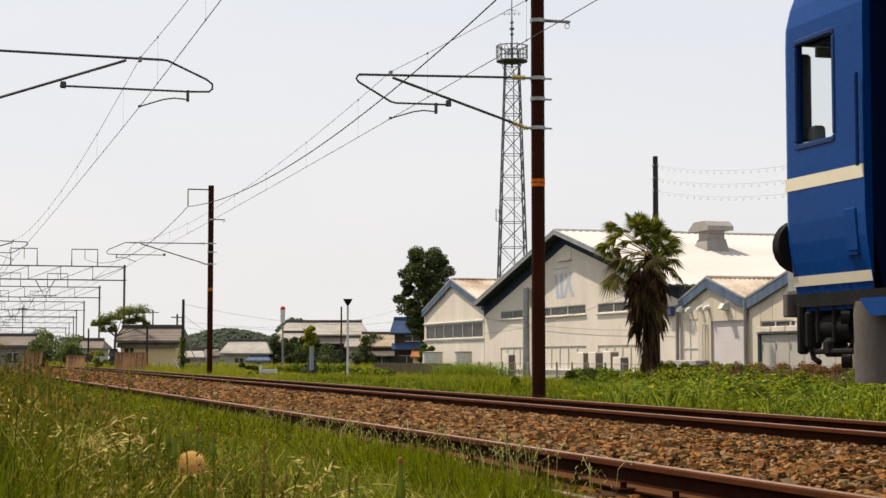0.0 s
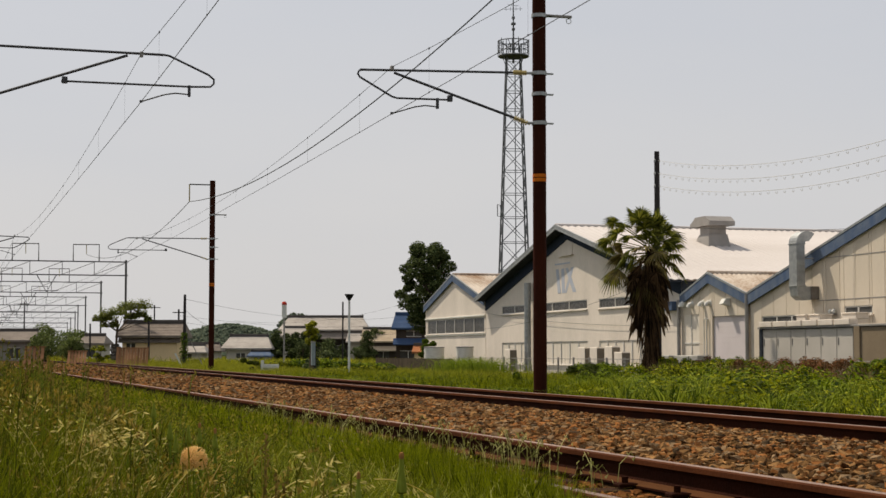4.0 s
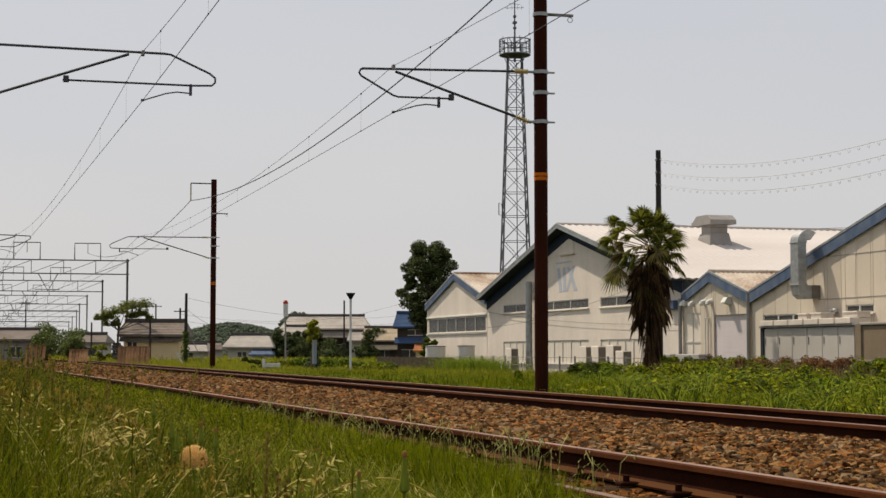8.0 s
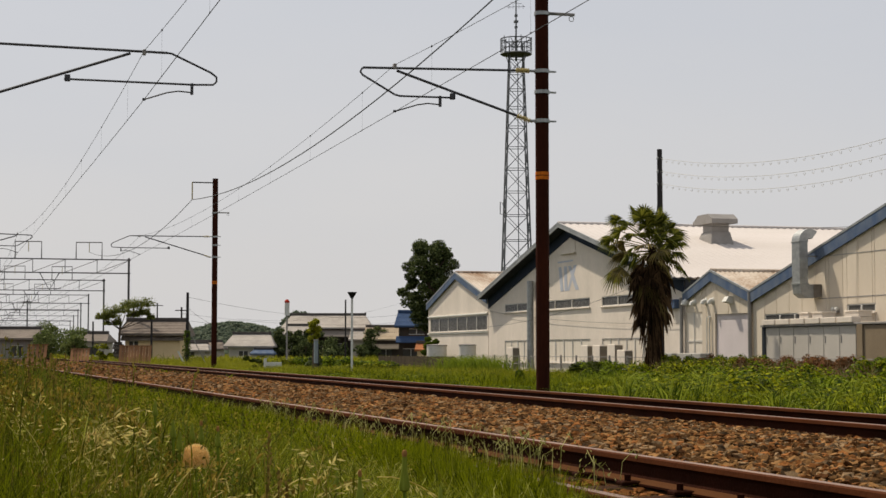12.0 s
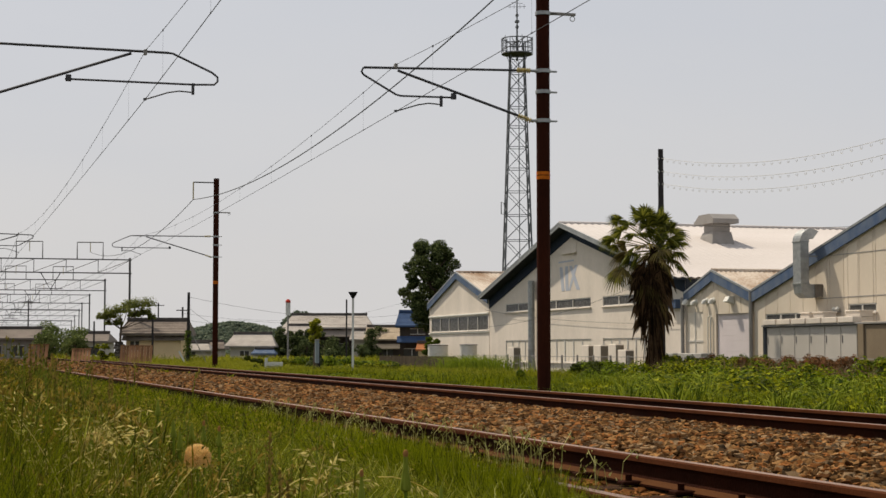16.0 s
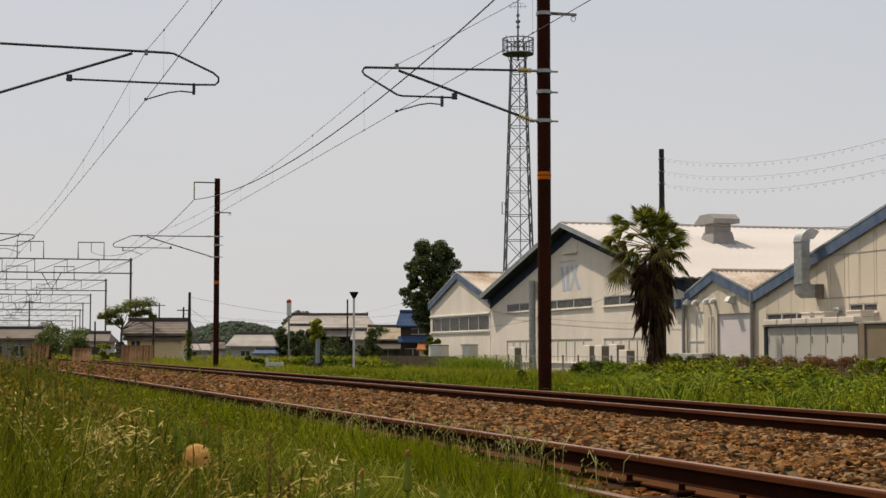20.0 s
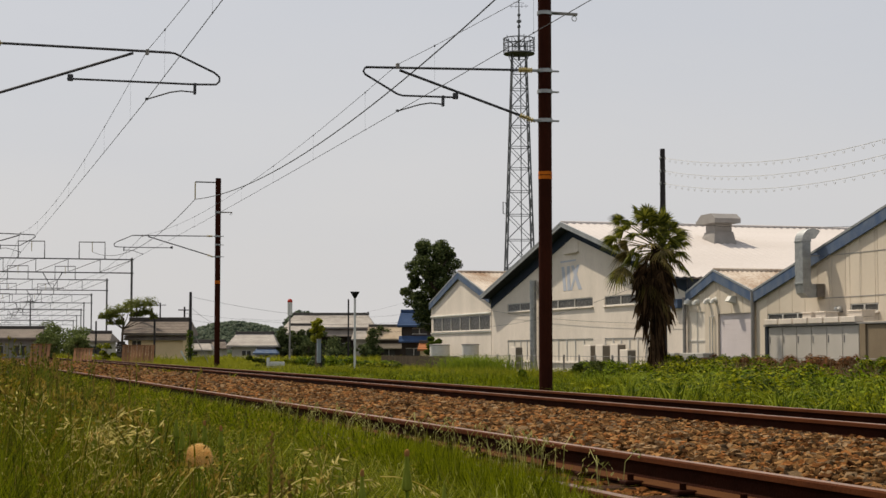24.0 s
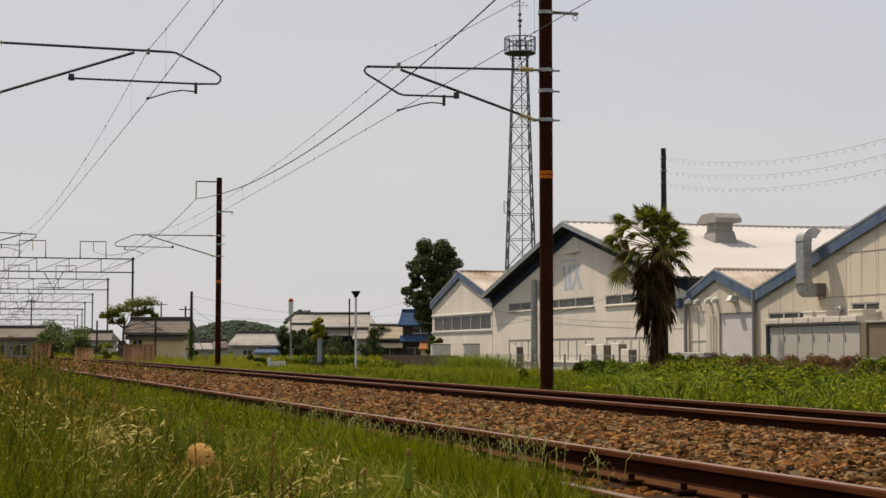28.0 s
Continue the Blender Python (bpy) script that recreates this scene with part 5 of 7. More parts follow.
bulk("dry_lawn_blades", v, f, GRASSDRY, "straw-coloured dry blades among the lawn", "grass")

n = 17000
y = 8.6 + 42 * rng.random(n) ** 1.5
x = NEAR_X + NEAR_DRIFT * y - GAUGE + rng.uniform(-.40, .10, n)
h = rng.uniform(.36, .46, n) + .03 * np.clip((y - 10) / 4, 0, 1)
v, f = blades(x, y, np.full(n, -.02), h, .006 + .0004 * y * rng.uniform(.6, 1.4, n), rng.uniform(.05, .4, n))
n = 10000
y = rng.uniform(5.4, 9.4, n)
x2 = NEAR_X + NEAR_DRIFT * y - GAUGE - .035 - .34 * rng.random(n)
v2, f2 = blades(x2, y, np.full(n, -.02), rng.uniform(.30, .36, n) + .075 * np.clip((y - 6.25) / .35, 0, 1), np.full(n, .0055), rng.uniform(.02, .22, n))
bulk("rail_foot_grass", v2, f2, GRASS, "short bright grass beside the nearest rail", "grass")
bulk("rail_edge_grass", v, f, GRASS, "grass growing up round the nearest rail", "grass")


def tall(n, y0, y1, hm, w, spread=.9):
    y = y0 + (y1 - y0) * rng.random(n)
    x = np.abs(rng.normal(0, spread * .55, n)) + .008 * y - .12
    k = in_view(x, y, .02) & (x < 1.9)
    x, y = x[k], y[k]
    fall = np.clip(1 - (x - .15) / 1.6, .42, 1)
    h = hm * fall * rng.uniform(.62, 1.05, len(x))
    return x, y, h


x, y, h = tall(40000, 4.4, 15, .77, .007)
v, f = blades(x, y, np.full(len(x), -.02), h, (.0010 + .00030 * y) * rng.uniform(.6, 1.4, len(x)), rng.uniform(.04, .32, len(x)))
bulk("tall_grass", v, f, GRASSDEEP, "tall dull-green meadow grass beside the line", "grass")
x, y, h = tall(2400, 4.6, 14, .76, .006)
v, f = blades(x, y, np.full(len(x), -.02), h, np.full(len(x), .0036), rng.uniform(.05, .6, len(x)))
bulk("dry_tall_grass", v, f, GRASSDRY, "brown dry stalks among the tall grass", "grass")


# stems of the meadow on the near side, tallest along the camera view's left edge
n = 9500
y = rng.uniform(5.2, 13, n)
x = .014 * y + 1.0 * rng.random(n) ** 1.9
h = np.maximum(.98 - .50 * x, .38) * rng.uniform(.55, 1.0, n)
v, f = blades(x, y, np.full(n, -.02), h, (.0012 + .0003 * y) * rng.uniform(.6, 1.3, n), rng.uniform(.02, .22, n))
y2 = rng.uniform(13, 32, 6000)
x2 = .012 * y2 + 1.9 * rng.random(6000) ** 1.5
k = x2 < NEAR_X + NEAR_DRIFT * y2 - GAUGE - .15
x2, y2 = x2[k], y2[k]
h2 = np.maximum(.80 - .22 * x2, .38) * rng.uniform(.55, 1.0, len(x2))
v2, f2 = blades(x2, y2, np.full(len(x2), -.02), h2, .0003 * y2 + .0016, rng.uniform(.03, .3, len(x2)))
v, f = np.concatenate([v, v2]), f + [tuple(j + len(v) for j in q) for q in f2]
bulk("meadow_stems", v, f, leafy("olive_stems", (.155, .165, .008), (.03, .037, .003), spread=1.4, through_light=.28), "dense olive-brown grass stems of the meadow", "grass")
k = np.repeat(np.arange(0, n, 5), 9)
u = rng.uniform(.80, .99, len(k))
v, f = leaf_cloud(np.stack([x[k] + rng.normal(0, .008, len(k)), y[k] + rng.normal(0, .008, len(k)), h[k] * u * .96], 1), .013, .1)
bulk("meadow_seeds", v, f, leafy("brown_gold_seeds", (.28, .19, .02), (.05, .045, .006), spread=1.3, through_light=.25), "small brown-gold seeds on the meadow stems", "grass")


def panicle(g, top, d, n, size, r):
    """A drooping grass head: spikelets along a bent stalk."""
    for i in range(n):
        u = i / n
        p = top + d * (u * .16) - Vector((0, 0, .10 * u * u))
        o = Vector((r.uniform(-1, 1), r.uniform(-1, 1), r.uniform(-.6, .4))) * .018
        q = p + o + Vector((0, 0, -.012))
        s = Vector((r.uniform(-1, 1), r.uniform(-1, 1), .2)).normalized() * size * .35
        k = len(g.v)
        g.v += [tuple(p), tuple(q + s), tuple(q + d * size - Vector((0, 0, size * .8))), tuple(q - s)]
        g.f += [(k, k + 1, k + 2), (k, k + 2, k + 3)]


r = random.Random(11)
g = Geo()
for i in range(110):
    y = r.uniform(4.8, 12)
    x = abs(r.gauss(0, .75)) + .01 * y - .05
    if x > 2.3:
        continue
    h = .80 * max(.5, 1 - (x - .1) / 2.4) * r.uniform(.66, 1.08)
    a = r.uniform(0, 6.28)
    d = Vector((math.cos(a), math.sin(a), .1))
    panicle(g, Vector((x, y, h)), d, r.randint(8, 14), r.uniform(.008, .014), r)
    g.tube([(x - d.x * .05, y - d.y * .05, -.02), (x, y, h)], .0022, 3, caps=False)
bulk("grass_heads", g.v, g.f, SEED, "pale drooping seed heads over the tall grass", "grass")
def brome(g, foot, tip, r, n=12, size=.016, thick=.0016):
    """An arching straw with lens-shaped spikelets hanging from its outer half."""
    foot, tip = Vector(foot), Vector(tip)
    mid = (foot + tip) / 2 + Vector((0, 0, (tip - foot).length * .16))
    pts = [foot * (1 - u) ** 2 + mid * 2 * u * (1 - u) + tip * u * u for u in (0, .25, .5, .75, 1)]
    g.tube(pts, thick, 3, caps=False)
    for i in range(n):
        u = .45 + .55 * i / n
        p = foot * (1 - u) ** 2 + mid * 2 * u * (1 - u) + tip * u * u
        d = ((tip - mid).normalized() * .7 + Vector((r.gauss(0, .4), r.gauss(0, .4), -.5 + r.gauss(0, .3)))).normalized()
        q = p + d * r.uniform(.004, .03)
        w = d.cross(Vector((r.gauss(0, 1), r.gauss(0, 1), r.gauss(0, 1)))).normalized() * size * .12
        k = len(g.v)
        g.v += [tuple(q), tuple(q + d * size * .45 + w), tuple(q + d * size), tuple(q + d * size * .45 - w)]
        g.f += [(k, k + 1, k + 2), (k, k + 2, k + 3)]


g = Geo()
for i in range(300):
    y = r.uniform(4.6, 12.5)
    x = abs(r.gauss(0, .62)) + .012 * y - .05
    if x > 1.9:
        continue
    h = .70 * max(.5, 1 - (x - .1) / 2.2) * r.uniform(.6, 1.08)
    a = r.uniform(0, 6.28)
    L = r.uniform(.06, .22)
    brome(g, (x, y, h * r.uniform(.35, .8)), (x + L * math.cos(a), y + L * math.sin(a), h), r, r.randint(7, 15), r.uniform(.010, .019))
for foot, tip in (((.17, 5.2, .42), (.53, 5.3, .62)), ((.05, 4.9, .34), (.16, 4.85, .46)), ((.30, 5.6, .52), (.56, 5.7, .68)), ((.88, 5.2, .36), (1.03, 5.25, .47)), ((1.10, 5.3, .40), (1.26, 5.3, .455)),
                  ((.62, 5.0, .36), (.80, 5.0, .44)), ((.9, 4.9, .33), (1.0, 4.85, .42)), ((1.36, 5.6, .44), (1.6, 5.7, .36))):
    brome(g, foot, tip, r, 26, .026, .0022)
for cx_, cy_, cz_, m in ((.36, 5.32, .63, 12), (.29, 5.14, .53, 8), (.39, 5.1, .52, 8), (.49, 5.4, .60, 8), (1.016, 4.94, .565, 4), (1.06, 4.93, .50, 2), (.13, 5.9, .72, 6)):
    for j in range(m):
        a = r.uniform(0, 6.28)
        fx, fy = cx_ + r.gauss(0, .05), cy_ + r.gauss(0, .06)
        L = r.uniform(.03, .10)
        brome(g, (fx, fy, cz_ - r.uniform(.10, .2)), (fx + L * math.cos(a), fy + L * math.sin(a), cz_ + r.gauss(0, .03)), r, r.randint(10, 16), r.uniform(.022, .034), .0013)
bulk("brome_sprays", g.v, g.f, leafy("straw_brome", (.60, .50, .17), (.16, .15, .025), spread=1.3, through_light=.45), "straw-coloured arching grass sprays over the meadow", "grass")
x, y, h = tall(1700, 4.6, 11, .62, .006, 1.2)
v, f = blades(x, y, h * .5, h * .5, np.full(len(x), .0042), rng.uniform(.5, 1.3, len(x)))
bulk("curled_blades", v, f, GRASSPALE, "pale curled grass blades, flecks of light put into their colour", "grass")
n = 1500
y = rng.uniform(4.8, 11, n)
x = rng.uniform(.5, 2.9, n)
k = in_view(x, y, .0) & (x < NEAR_X + NEAR_DRIFT * y - GAUGE - .1)
x, y = x[k], y[k]
v, f = blades(x, y, np.full(len(x), .26), rng.uniform(.08, .15, len(x)), np.full(len(x), .0034), rng.uniform(.6, 1.6, len(x)))
bulk("lawn_flecks", v, f, GRASSPALE, "pale bent blade tips, the lawn's flecks of light put into their colour", "grass")
g = Geo()
for i in range(95):
    y = 8.3 + 10 * r.random()
    x = NEAR_X + NEAR_DRIFT * y + GAUGE - .12 - abs(r.gauss(0, .10))
    h = r.uniform(.18, .36)
    a = r.uniform(0, 6.28)
    g.tube([(x, y, .1), (x + .02 * math.cos(a), y + .02 * math.sin(a), .1 + h * .6), (x + .09 * math.cos(a), y + .09 * math.sin(a), .1 + h * .85)], .0025, 3, caps=False)
    panicle(g, Vector((x + .06 * math.cos(a), y + .06 * math.sin(a), .1 + h * .86)), Vector((math.cos(a), math.sin(a), -.3)), 6, .009, r)
OATS = leafy("wild_oat_blades", (.50, .49, .17), (.20, .22, .04), through_light=.4)
n = 420
y = 9.6 + 15 * rng.random(n) ** 1.2
x = NEAR_X + NEAR_DRIFT * y + GAUGE - .06 - np.abs(rng.normal(0, .16, n))
v, f = blades(x, y, np.full(n, .06), rng.uniform(.08, .30, n), rng.uniform(.002, .0045, n) + .00012 * y, rng.uniform(.05, .6, n))
bulk("rail_side_blades", v, f, OATS, "thin pale grass blades standing against the rail", "grass")
bulk("rail_side_oats", g.v, g.f, leafy("wild_oats", (.52, .50, .20), (.24, .25, .06), through_light=.4), "thin wild oats leaning against the rail", "grass")
n = 7000
y = rng.uniform(13, 60, n)
x = NEAR_X + NEAR_DRIFT * y + rng.uniform(-.5, .47, n)
v, f = blades(x, y, np.full(n, .08), rng.uniform(.08, .20, n), rng.uniform(.006, .02, n), rng.uniform(.1, .7, n))
bulk("grass_between_rails", v, f, GRASS, "green grass growing between the nearer rails", "grass")
n = 3500
y = rng.uniform(40, 110, n)
x = rng.uniform(2.4, 6.6, n) - .01 * y * rng.random(n)
k = np.abs(np.sin(y * .21) + .4 * np.sin(x * 2.1)) > .55
v, f = blades(x[k], y[k], np.full(k.sum(), .16), rng.uniform(.06, .2, k.sum()), rng.uniform(.02, .05, k.sum()), rng.uniform(.1, .7, k.sum()))
bulk("grass_on_ballast", v, f, GRASS, "patches of grass in the far ballast", "grass")

# upright green barley heads and brown dock stalks
g = Geo()
for i in range(520):
    y = r.uniform(4.8, 11)
    x = abs(r.gauss(0, .7)) + .012 * y - .05
    h = .70 * max(.55, 1 - (x - .1) / 2.6) * r.uniform(.7, 1.1)
    lx, ly = r.gauss(0, .05), r.gauss(0, .05)
    g.tube([(x, y, -.02), (x + lx * .5, y + ly * .5, h * .7), (x + lx, y + ly, h)], .002, 3, caps=False)
    g.tube([(x + lx, y + ly, h), (x + lx * 1.3, y + ly * 1.3, h + .03), (x + lx * 1.9, y + ly * 1.9, h + .075)], .0034, 4, r2=.001, caps=False)
bulk("barley_heads", g.v, g.f, leafy("green_barley", (.24, .24, .018), (.07, .08, .008), spread=1.1), "upright green wall-barley heads in the tall grass", "grass")
g = Geo()
for x, y, h in ((.42, 9.6, .86), (.70, 10.4, .84), (.95, 10.8, .78), (.55, 12.2, .84), (.78, 9.9, .72), (.955, 5.6, .60), (.90, 5.1, .50), (.93, 5.14, .47), (.22, 7.2, .90), (.40, 7.8, .86), (.62, 8.1, .78), (.31, 6.9, .84)):
    g.tube([(x, y, -.02), (x + .02, y, h * .6), (x + .03, y + .01, h)], .0024, 4, caps=False)
    for k in range(34):
        z = h * (.62 + .38 * k / 34)
        p = Vector((x + .028 + r.gauss(0, .0045), y + r.gauss(0, .0045), z))
        kk = len(g.v)
        g.v += [tuple(p), tuple(p + Vector((.006, .003, .006))), tuple(p + Vector((0, .005, .011))), tuple(p + Vector((-.006, 0, .005)))]
        g.f += [(kk, kk + 1, kk + 2), (kk, kk + 2, kk + 3)]
bulk("dock_stalks", g.v, g.f, leafy("brown_dock_seed", (.26, .17, .04), (.11, .075, .018)), "brown seed stalks of dock in the meadow", "grass")

# goat's-beard clocks and buds
nodding = []
FLUFF = leafy("seed_fluff", (.84, .60, .26), (.66, .43, .15), through_light=.5)
BUDTIP = mat("withered_bud_tip", (.34, .17, .05), (.18, .085, .028), rough=.9, scale=20, fine=90, bump=.2)
BUDSKIN = mat("ribbed_bud_skin", (.23, .26, .035), (.11, .14, .012), rough=.6, scale=30, fine=160, bump=.25, stretch=(3, 3, .2))
STEM = mat("green_stem", (.16, .21, .02), (.09, .125, .012), rough=.6, scale=5, fine=40, bump=.1)
for (px_, py_, pz_, rad) in ((.742, 5.644, .52, .047), (.451, 6.143, .55, .040), (.40, 6.5, .51, .030)):
    t = thing("seed_clock", (px_, py_, -.02), "round tan seed clock on a green stem in the grass", "wild flower", "seed clocks")
    nodding.append((t, px_, py_))
    part("stem", Geo().tube([(.02, .03, 0), (.01, 0, pz_ * .6), (0, 0, pz_ - .005)], .004, 5), STEM, t)
    gg, c0 = Geo(), Vector((0, 0, pz_ + .012))
    for i in range(300):
        zc = 1 - 1.62 * (i + .5) / 300
        a = i * 2.39996
        d = Vector((math.sqrt(1 - zc * zc) * math.cos(a), math.sqrt(1 - zc * zc) * math.sin(a), zc))
        q = c0 + d * rad * r.uniform(.74, .88)
        e1 = d.orthogonal().normalized()
        e2 = d.cross(e1)
        # stalk of the parachute, then its spread of hairs
        k = len(gg.v)
        gg.v += [tuple(c0 + d * .008), tuple(q + e1 * .0006), tuple(q - e1 * .0006)]
        gg.f += [(k, k + 1, k + 2)]
        for j in range(7):
            b = j * .8976 + i
            o = (e1 * math.cos(b) + e2 * math.sin(b))
            tip = q + o * rad * .22 + d * rad * r.uniform(.06, .2)
            wd = d.cross(o) * .0010
            k = len(gg.v)
            gg.v += [tuple(q), tuple(tip + wd), tuple(tip - wd)]
            gg.f += [(k, k + 1, k + 2)]
    part("seed_head", Geo().lathe([(.003, pz_ - .012), (.011, pz_ - .008), (.013, pz_ + .004), (.008, pz_ + .014), (.001, pz_ + .018)], 0, 0, 9), BUDTIP, t, "brown seed core", smooth=True)
    part("fluff", gg, FLUFF, t, "tan feathery ball")
for x_, y_, z0, z1, ripe in ((.697, 6.48, .621, .684, 0), (.450, 6.35, .564, .637, 0), (.716, 6.06, .557, .626, 0), (.624, 5.88, .527, .609, 0), (.687, 5.66, .533, .603, 0), (.740, 5.74, .561, .627, 0),
                             (.845, 6.24, .532, .597, 1), (.856, 5.92, .531, .591, 1), (.381, 5.43, .542, .623, 0), (.530, 5.70, .533, .599, 0), (.553, 5.59, .530, .595, 1), (.487, 5.51, .523, .581, 0),
                             (1.191, 4.58, .474, .577, 1), (1.049, 4.52, .450, .528, 1), (1.233, 4.36, .432, .508, 0), (1.50, 6.9, .30, .37, 0), (.33, 6.2, .58, .65, 0)):
    t = thing("flower_bud", (x_, y_, -.02), "closed green bud with a brown withered tip on a stem" if ripe else "closed pointed green bud on a thick stem", "wild flower", "closed buds")
    nodding.append((t, x_, y_))
    a, L = z0 + .02, z1 - z0
    w = .0165 if L > .09 else .0118
    part("stem", Geo().tube([(.03, .02, 0), (.008, 0, a * .6), (0, 0, a + .004)], .0036, 5, r2=.0052), STEM, t, smooth=True)
    part("bud", Geo().lathe([(.004, a), (w * .9, a + L * .06), (w, a + L * .16), (w * .82, a + L * .34), (w * .55, a + L * .58), (w * .42, a + L * .82), (w * (.38 if ripe else .12), a + L)], 0, 0, 9), BUDSKIN, t, "ribbed green bud", smooth=True)
    if ripe:
        part("withered_tip", Geo().lathe([(w * .40, a + L - .004), (w * .52, a + L + .006), (w * .36, a + L + .014), (.001, a + L + .016)], 0, 0, 8), BUDTIP, t, "brown withered tuft", smooth=True)

# small leaves, seeds and spikelets; the meadow's glints are put into their pale colour
n = 4200
y = 4.7 + 10 * rng.random(n) ** 1.3
x = .012 * y + np.abs(rng.normal(0, .62, n))
k = in_view(x, y, .02) & (x < NEAR_X + NEAR_DRIFT * y - GAUGE - .25)
x, y = x[k], y[k]
z = np.maximum(.84 - .40 * x, .34) * rng.uniform(.45, .98, len(x))
v, f = leaf_cloud(np.stack([x, y, z], 1), rng.uniform(.006, .016, len(x)) * (.6 + .07 * y), .1)
bulk("meadow_spikelets", v, f, leafy("spikelet_glint_green", (.38, .36, .07), (.07, .10, .006), spread=1.4, through_light=.45), "pale green spikelets, the meadow's glints put into their colour", "grass")
# soft brown-green heads beyond, where the meadow thins out towards the line
n = 11000
y = 7.5 + 26 * rng.random(n) ** 1.4
x = .012 * y + 2.35 * rng.random(n) ** 1.25
k = x < NEAR_X + NEAR_DRIFT * y - GAUGE - .12
x, y = x[k], y[k]
h = np.maximum(.84 - .20 * x, .42) * rng.uniform(.5, 1.0, len(x))
v, f = blades(x, y, np.full(len(x), -.02), h, (.0010 + .00028 * y) * rng.uniform(.6, 1.4, len(x)), rng.uniform(.05, .45, len(x)))
bulk("thinning_meadow", v, f, leafy("mixed_olive_stems", (.21, .215, .008), (.022, .036, .002), spread=1.4, through_light=.35), "mixed olive and straw stems towards the line", "grass")
i = np.repeat(np.arange(0, len(x), 6), 7)
u = rng.uniform(.78, 1.0, len(i))
v, f = leaf_cloud(np.stack([x[i] + rng.normal(0, .012, len(i)), y[i] + rng.normal(0, .012, len(i)), h[i] * u], 1), .009 + .0009 * y[i], .1)
bulk("thinning_seed_heads", v, f, leafy("soft_olive_seeds", (.30, .25, .03), (.07, .075, .006), spread=1.3, through_light=.3), "soft olive-brown seed heads towards the line", "grass")
# broad dark leaf bases low in the meadow
n = 9000
y = rng.uniform(4.6, 12, n)
x = .012 * y + np.abs(rng.normal(0, .75, n))
k = in_view(x, y, .02) & (x < 2.0)
x, y = x[k], y[k]
v, f = blades(x, y, np.full(len(x), -.02), np.maximum(.58 - .14 * x, .30) * rng.uniform(.5, 1, len(x)), rng.uniform(.006, .013, len(x)), rng.uniform(.1, .6, len(x)), curl=.8)
bulk("broad_meadow_leaves", v, f, leafy("broad_green_blades", (.10, .15, .010), (.018, .03, .003), spread=1.3, through_light=.45), "broad dark green leaf blades low in the meadow", "grass")
# tall stalks at the near edge, standing over the far rail
g, gl = Geo(), Geo()
for i in range(120):
    y = r.uniform(5.2, 10.5)
    x = .017 * y + abs(r.gauss(0, .20 if i % 3 else .45))
    h = max(.93 - .25 * x, .6) * r.uniform(.82, 1.04)
    lx, ly = r.gauss(0, .05), r.gauss(0, .05)
    g.tube([(x, y, -.02), (x + lx * .4, y + ly * .4, h * .6), (x + lx, y + ly, h)], .0026, 4, r2=.0015, caps=False)
    for k in range(9):
        u = r.uniform(.82, 1.0)
        p = Vector((x + lx * u + r.gauss(0, .005), y + ly * u + r.gauss(0, .005), h * u))
        q = len(gl.v)
        gl.v += [tuple(p), tuple(p + Vector((.004, .002, .006))), tuple(p + Vector((r.gauss(0, .004), 0, .016))), tuple(p + Vector((-.004, 0, .006)))]
        gl.f += [(q, q + 1, q + 2), (q, q + 2, q + 3)]
bulk("tall_weed_stalks", g.v, g.f, STEM, "tall green weed stalks at the edge of the meadow", "grass")
bulk("tall_weed_heads", gl.v, gl.f, leafy("dull_brown_heads", (.20, .155, .03), (.06, .06, .01), spread=1.2), "narrow seed heads on the tall weed stalks", "grass")

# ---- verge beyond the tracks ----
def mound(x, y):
    # height follows the bearing from the camera, to fit the outline in its view
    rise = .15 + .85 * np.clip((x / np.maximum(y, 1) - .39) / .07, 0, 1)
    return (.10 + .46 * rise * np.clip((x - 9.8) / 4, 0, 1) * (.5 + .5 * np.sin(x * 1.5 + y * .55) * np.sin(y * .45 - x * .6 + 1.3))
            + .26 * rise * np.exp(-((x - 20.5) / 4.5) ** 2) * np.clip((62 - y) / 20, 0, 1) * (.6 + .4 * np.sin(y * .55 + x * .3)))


def base_z(x):
    s = np.clip((x - 12.5) / 6, 0, 1)
    return -.02 - .22 * s * s * (3 - 2 * s)


def verge(n, x0, x1, y0, y1, size, material, name, label, lift=(.15, 1.05), skip=0.0):
    x, y = rng.uniform(x0, x1, n), rng.uniform(y0, y1, n)
    k = in_view(x, y, .02)
    if skip:
        k &= np.sin(x * 1.7 + 2 * np.sin(y * .4)) * np.sin(y * .8 + x * .5) > skip
    x, y = x[k], y[k]
    z = base_z(x) + mound(x, y) * rng.uniform(lift[0], lift[1], len(x))
    v, f = leaf_cloud(np.stack([x, y, z], 1), size, .6)
    bulk(name, v, f, material, label, "weeds")


def weed_clumps(n, per, x0, x1, y0, y1, size, material, name, label, rise=(.5, 1.25), wide=.50, thin=1.0):
    """Rounded clumps of leaves packed over the verge, with dark gaps between them."""
    x, y = rng.uniform(x0, x1, n), rng.uniform(y0, y1, n)
    k = in_view(x, y, .02)
    x, y = x[k], y[k]
    k = (x / y > .405) | (rng.random(len(x)) < thin)
    x, y = x[k], y[k]
    h = np.maximum(mound(x, y) * rng.uniform(rise[0], rise[1], len(x)), .10)
    c = np.stack([x, y, base_z(x)], 1)
    kk = np.repeat(np.arange(len(x)), per)
    v, f = dome_leaves(c, wide * rng.uniform(.6, 1.35, len(x)), h, kk, size, rng)
    bulk(name, v, f, material, label, "weeds")


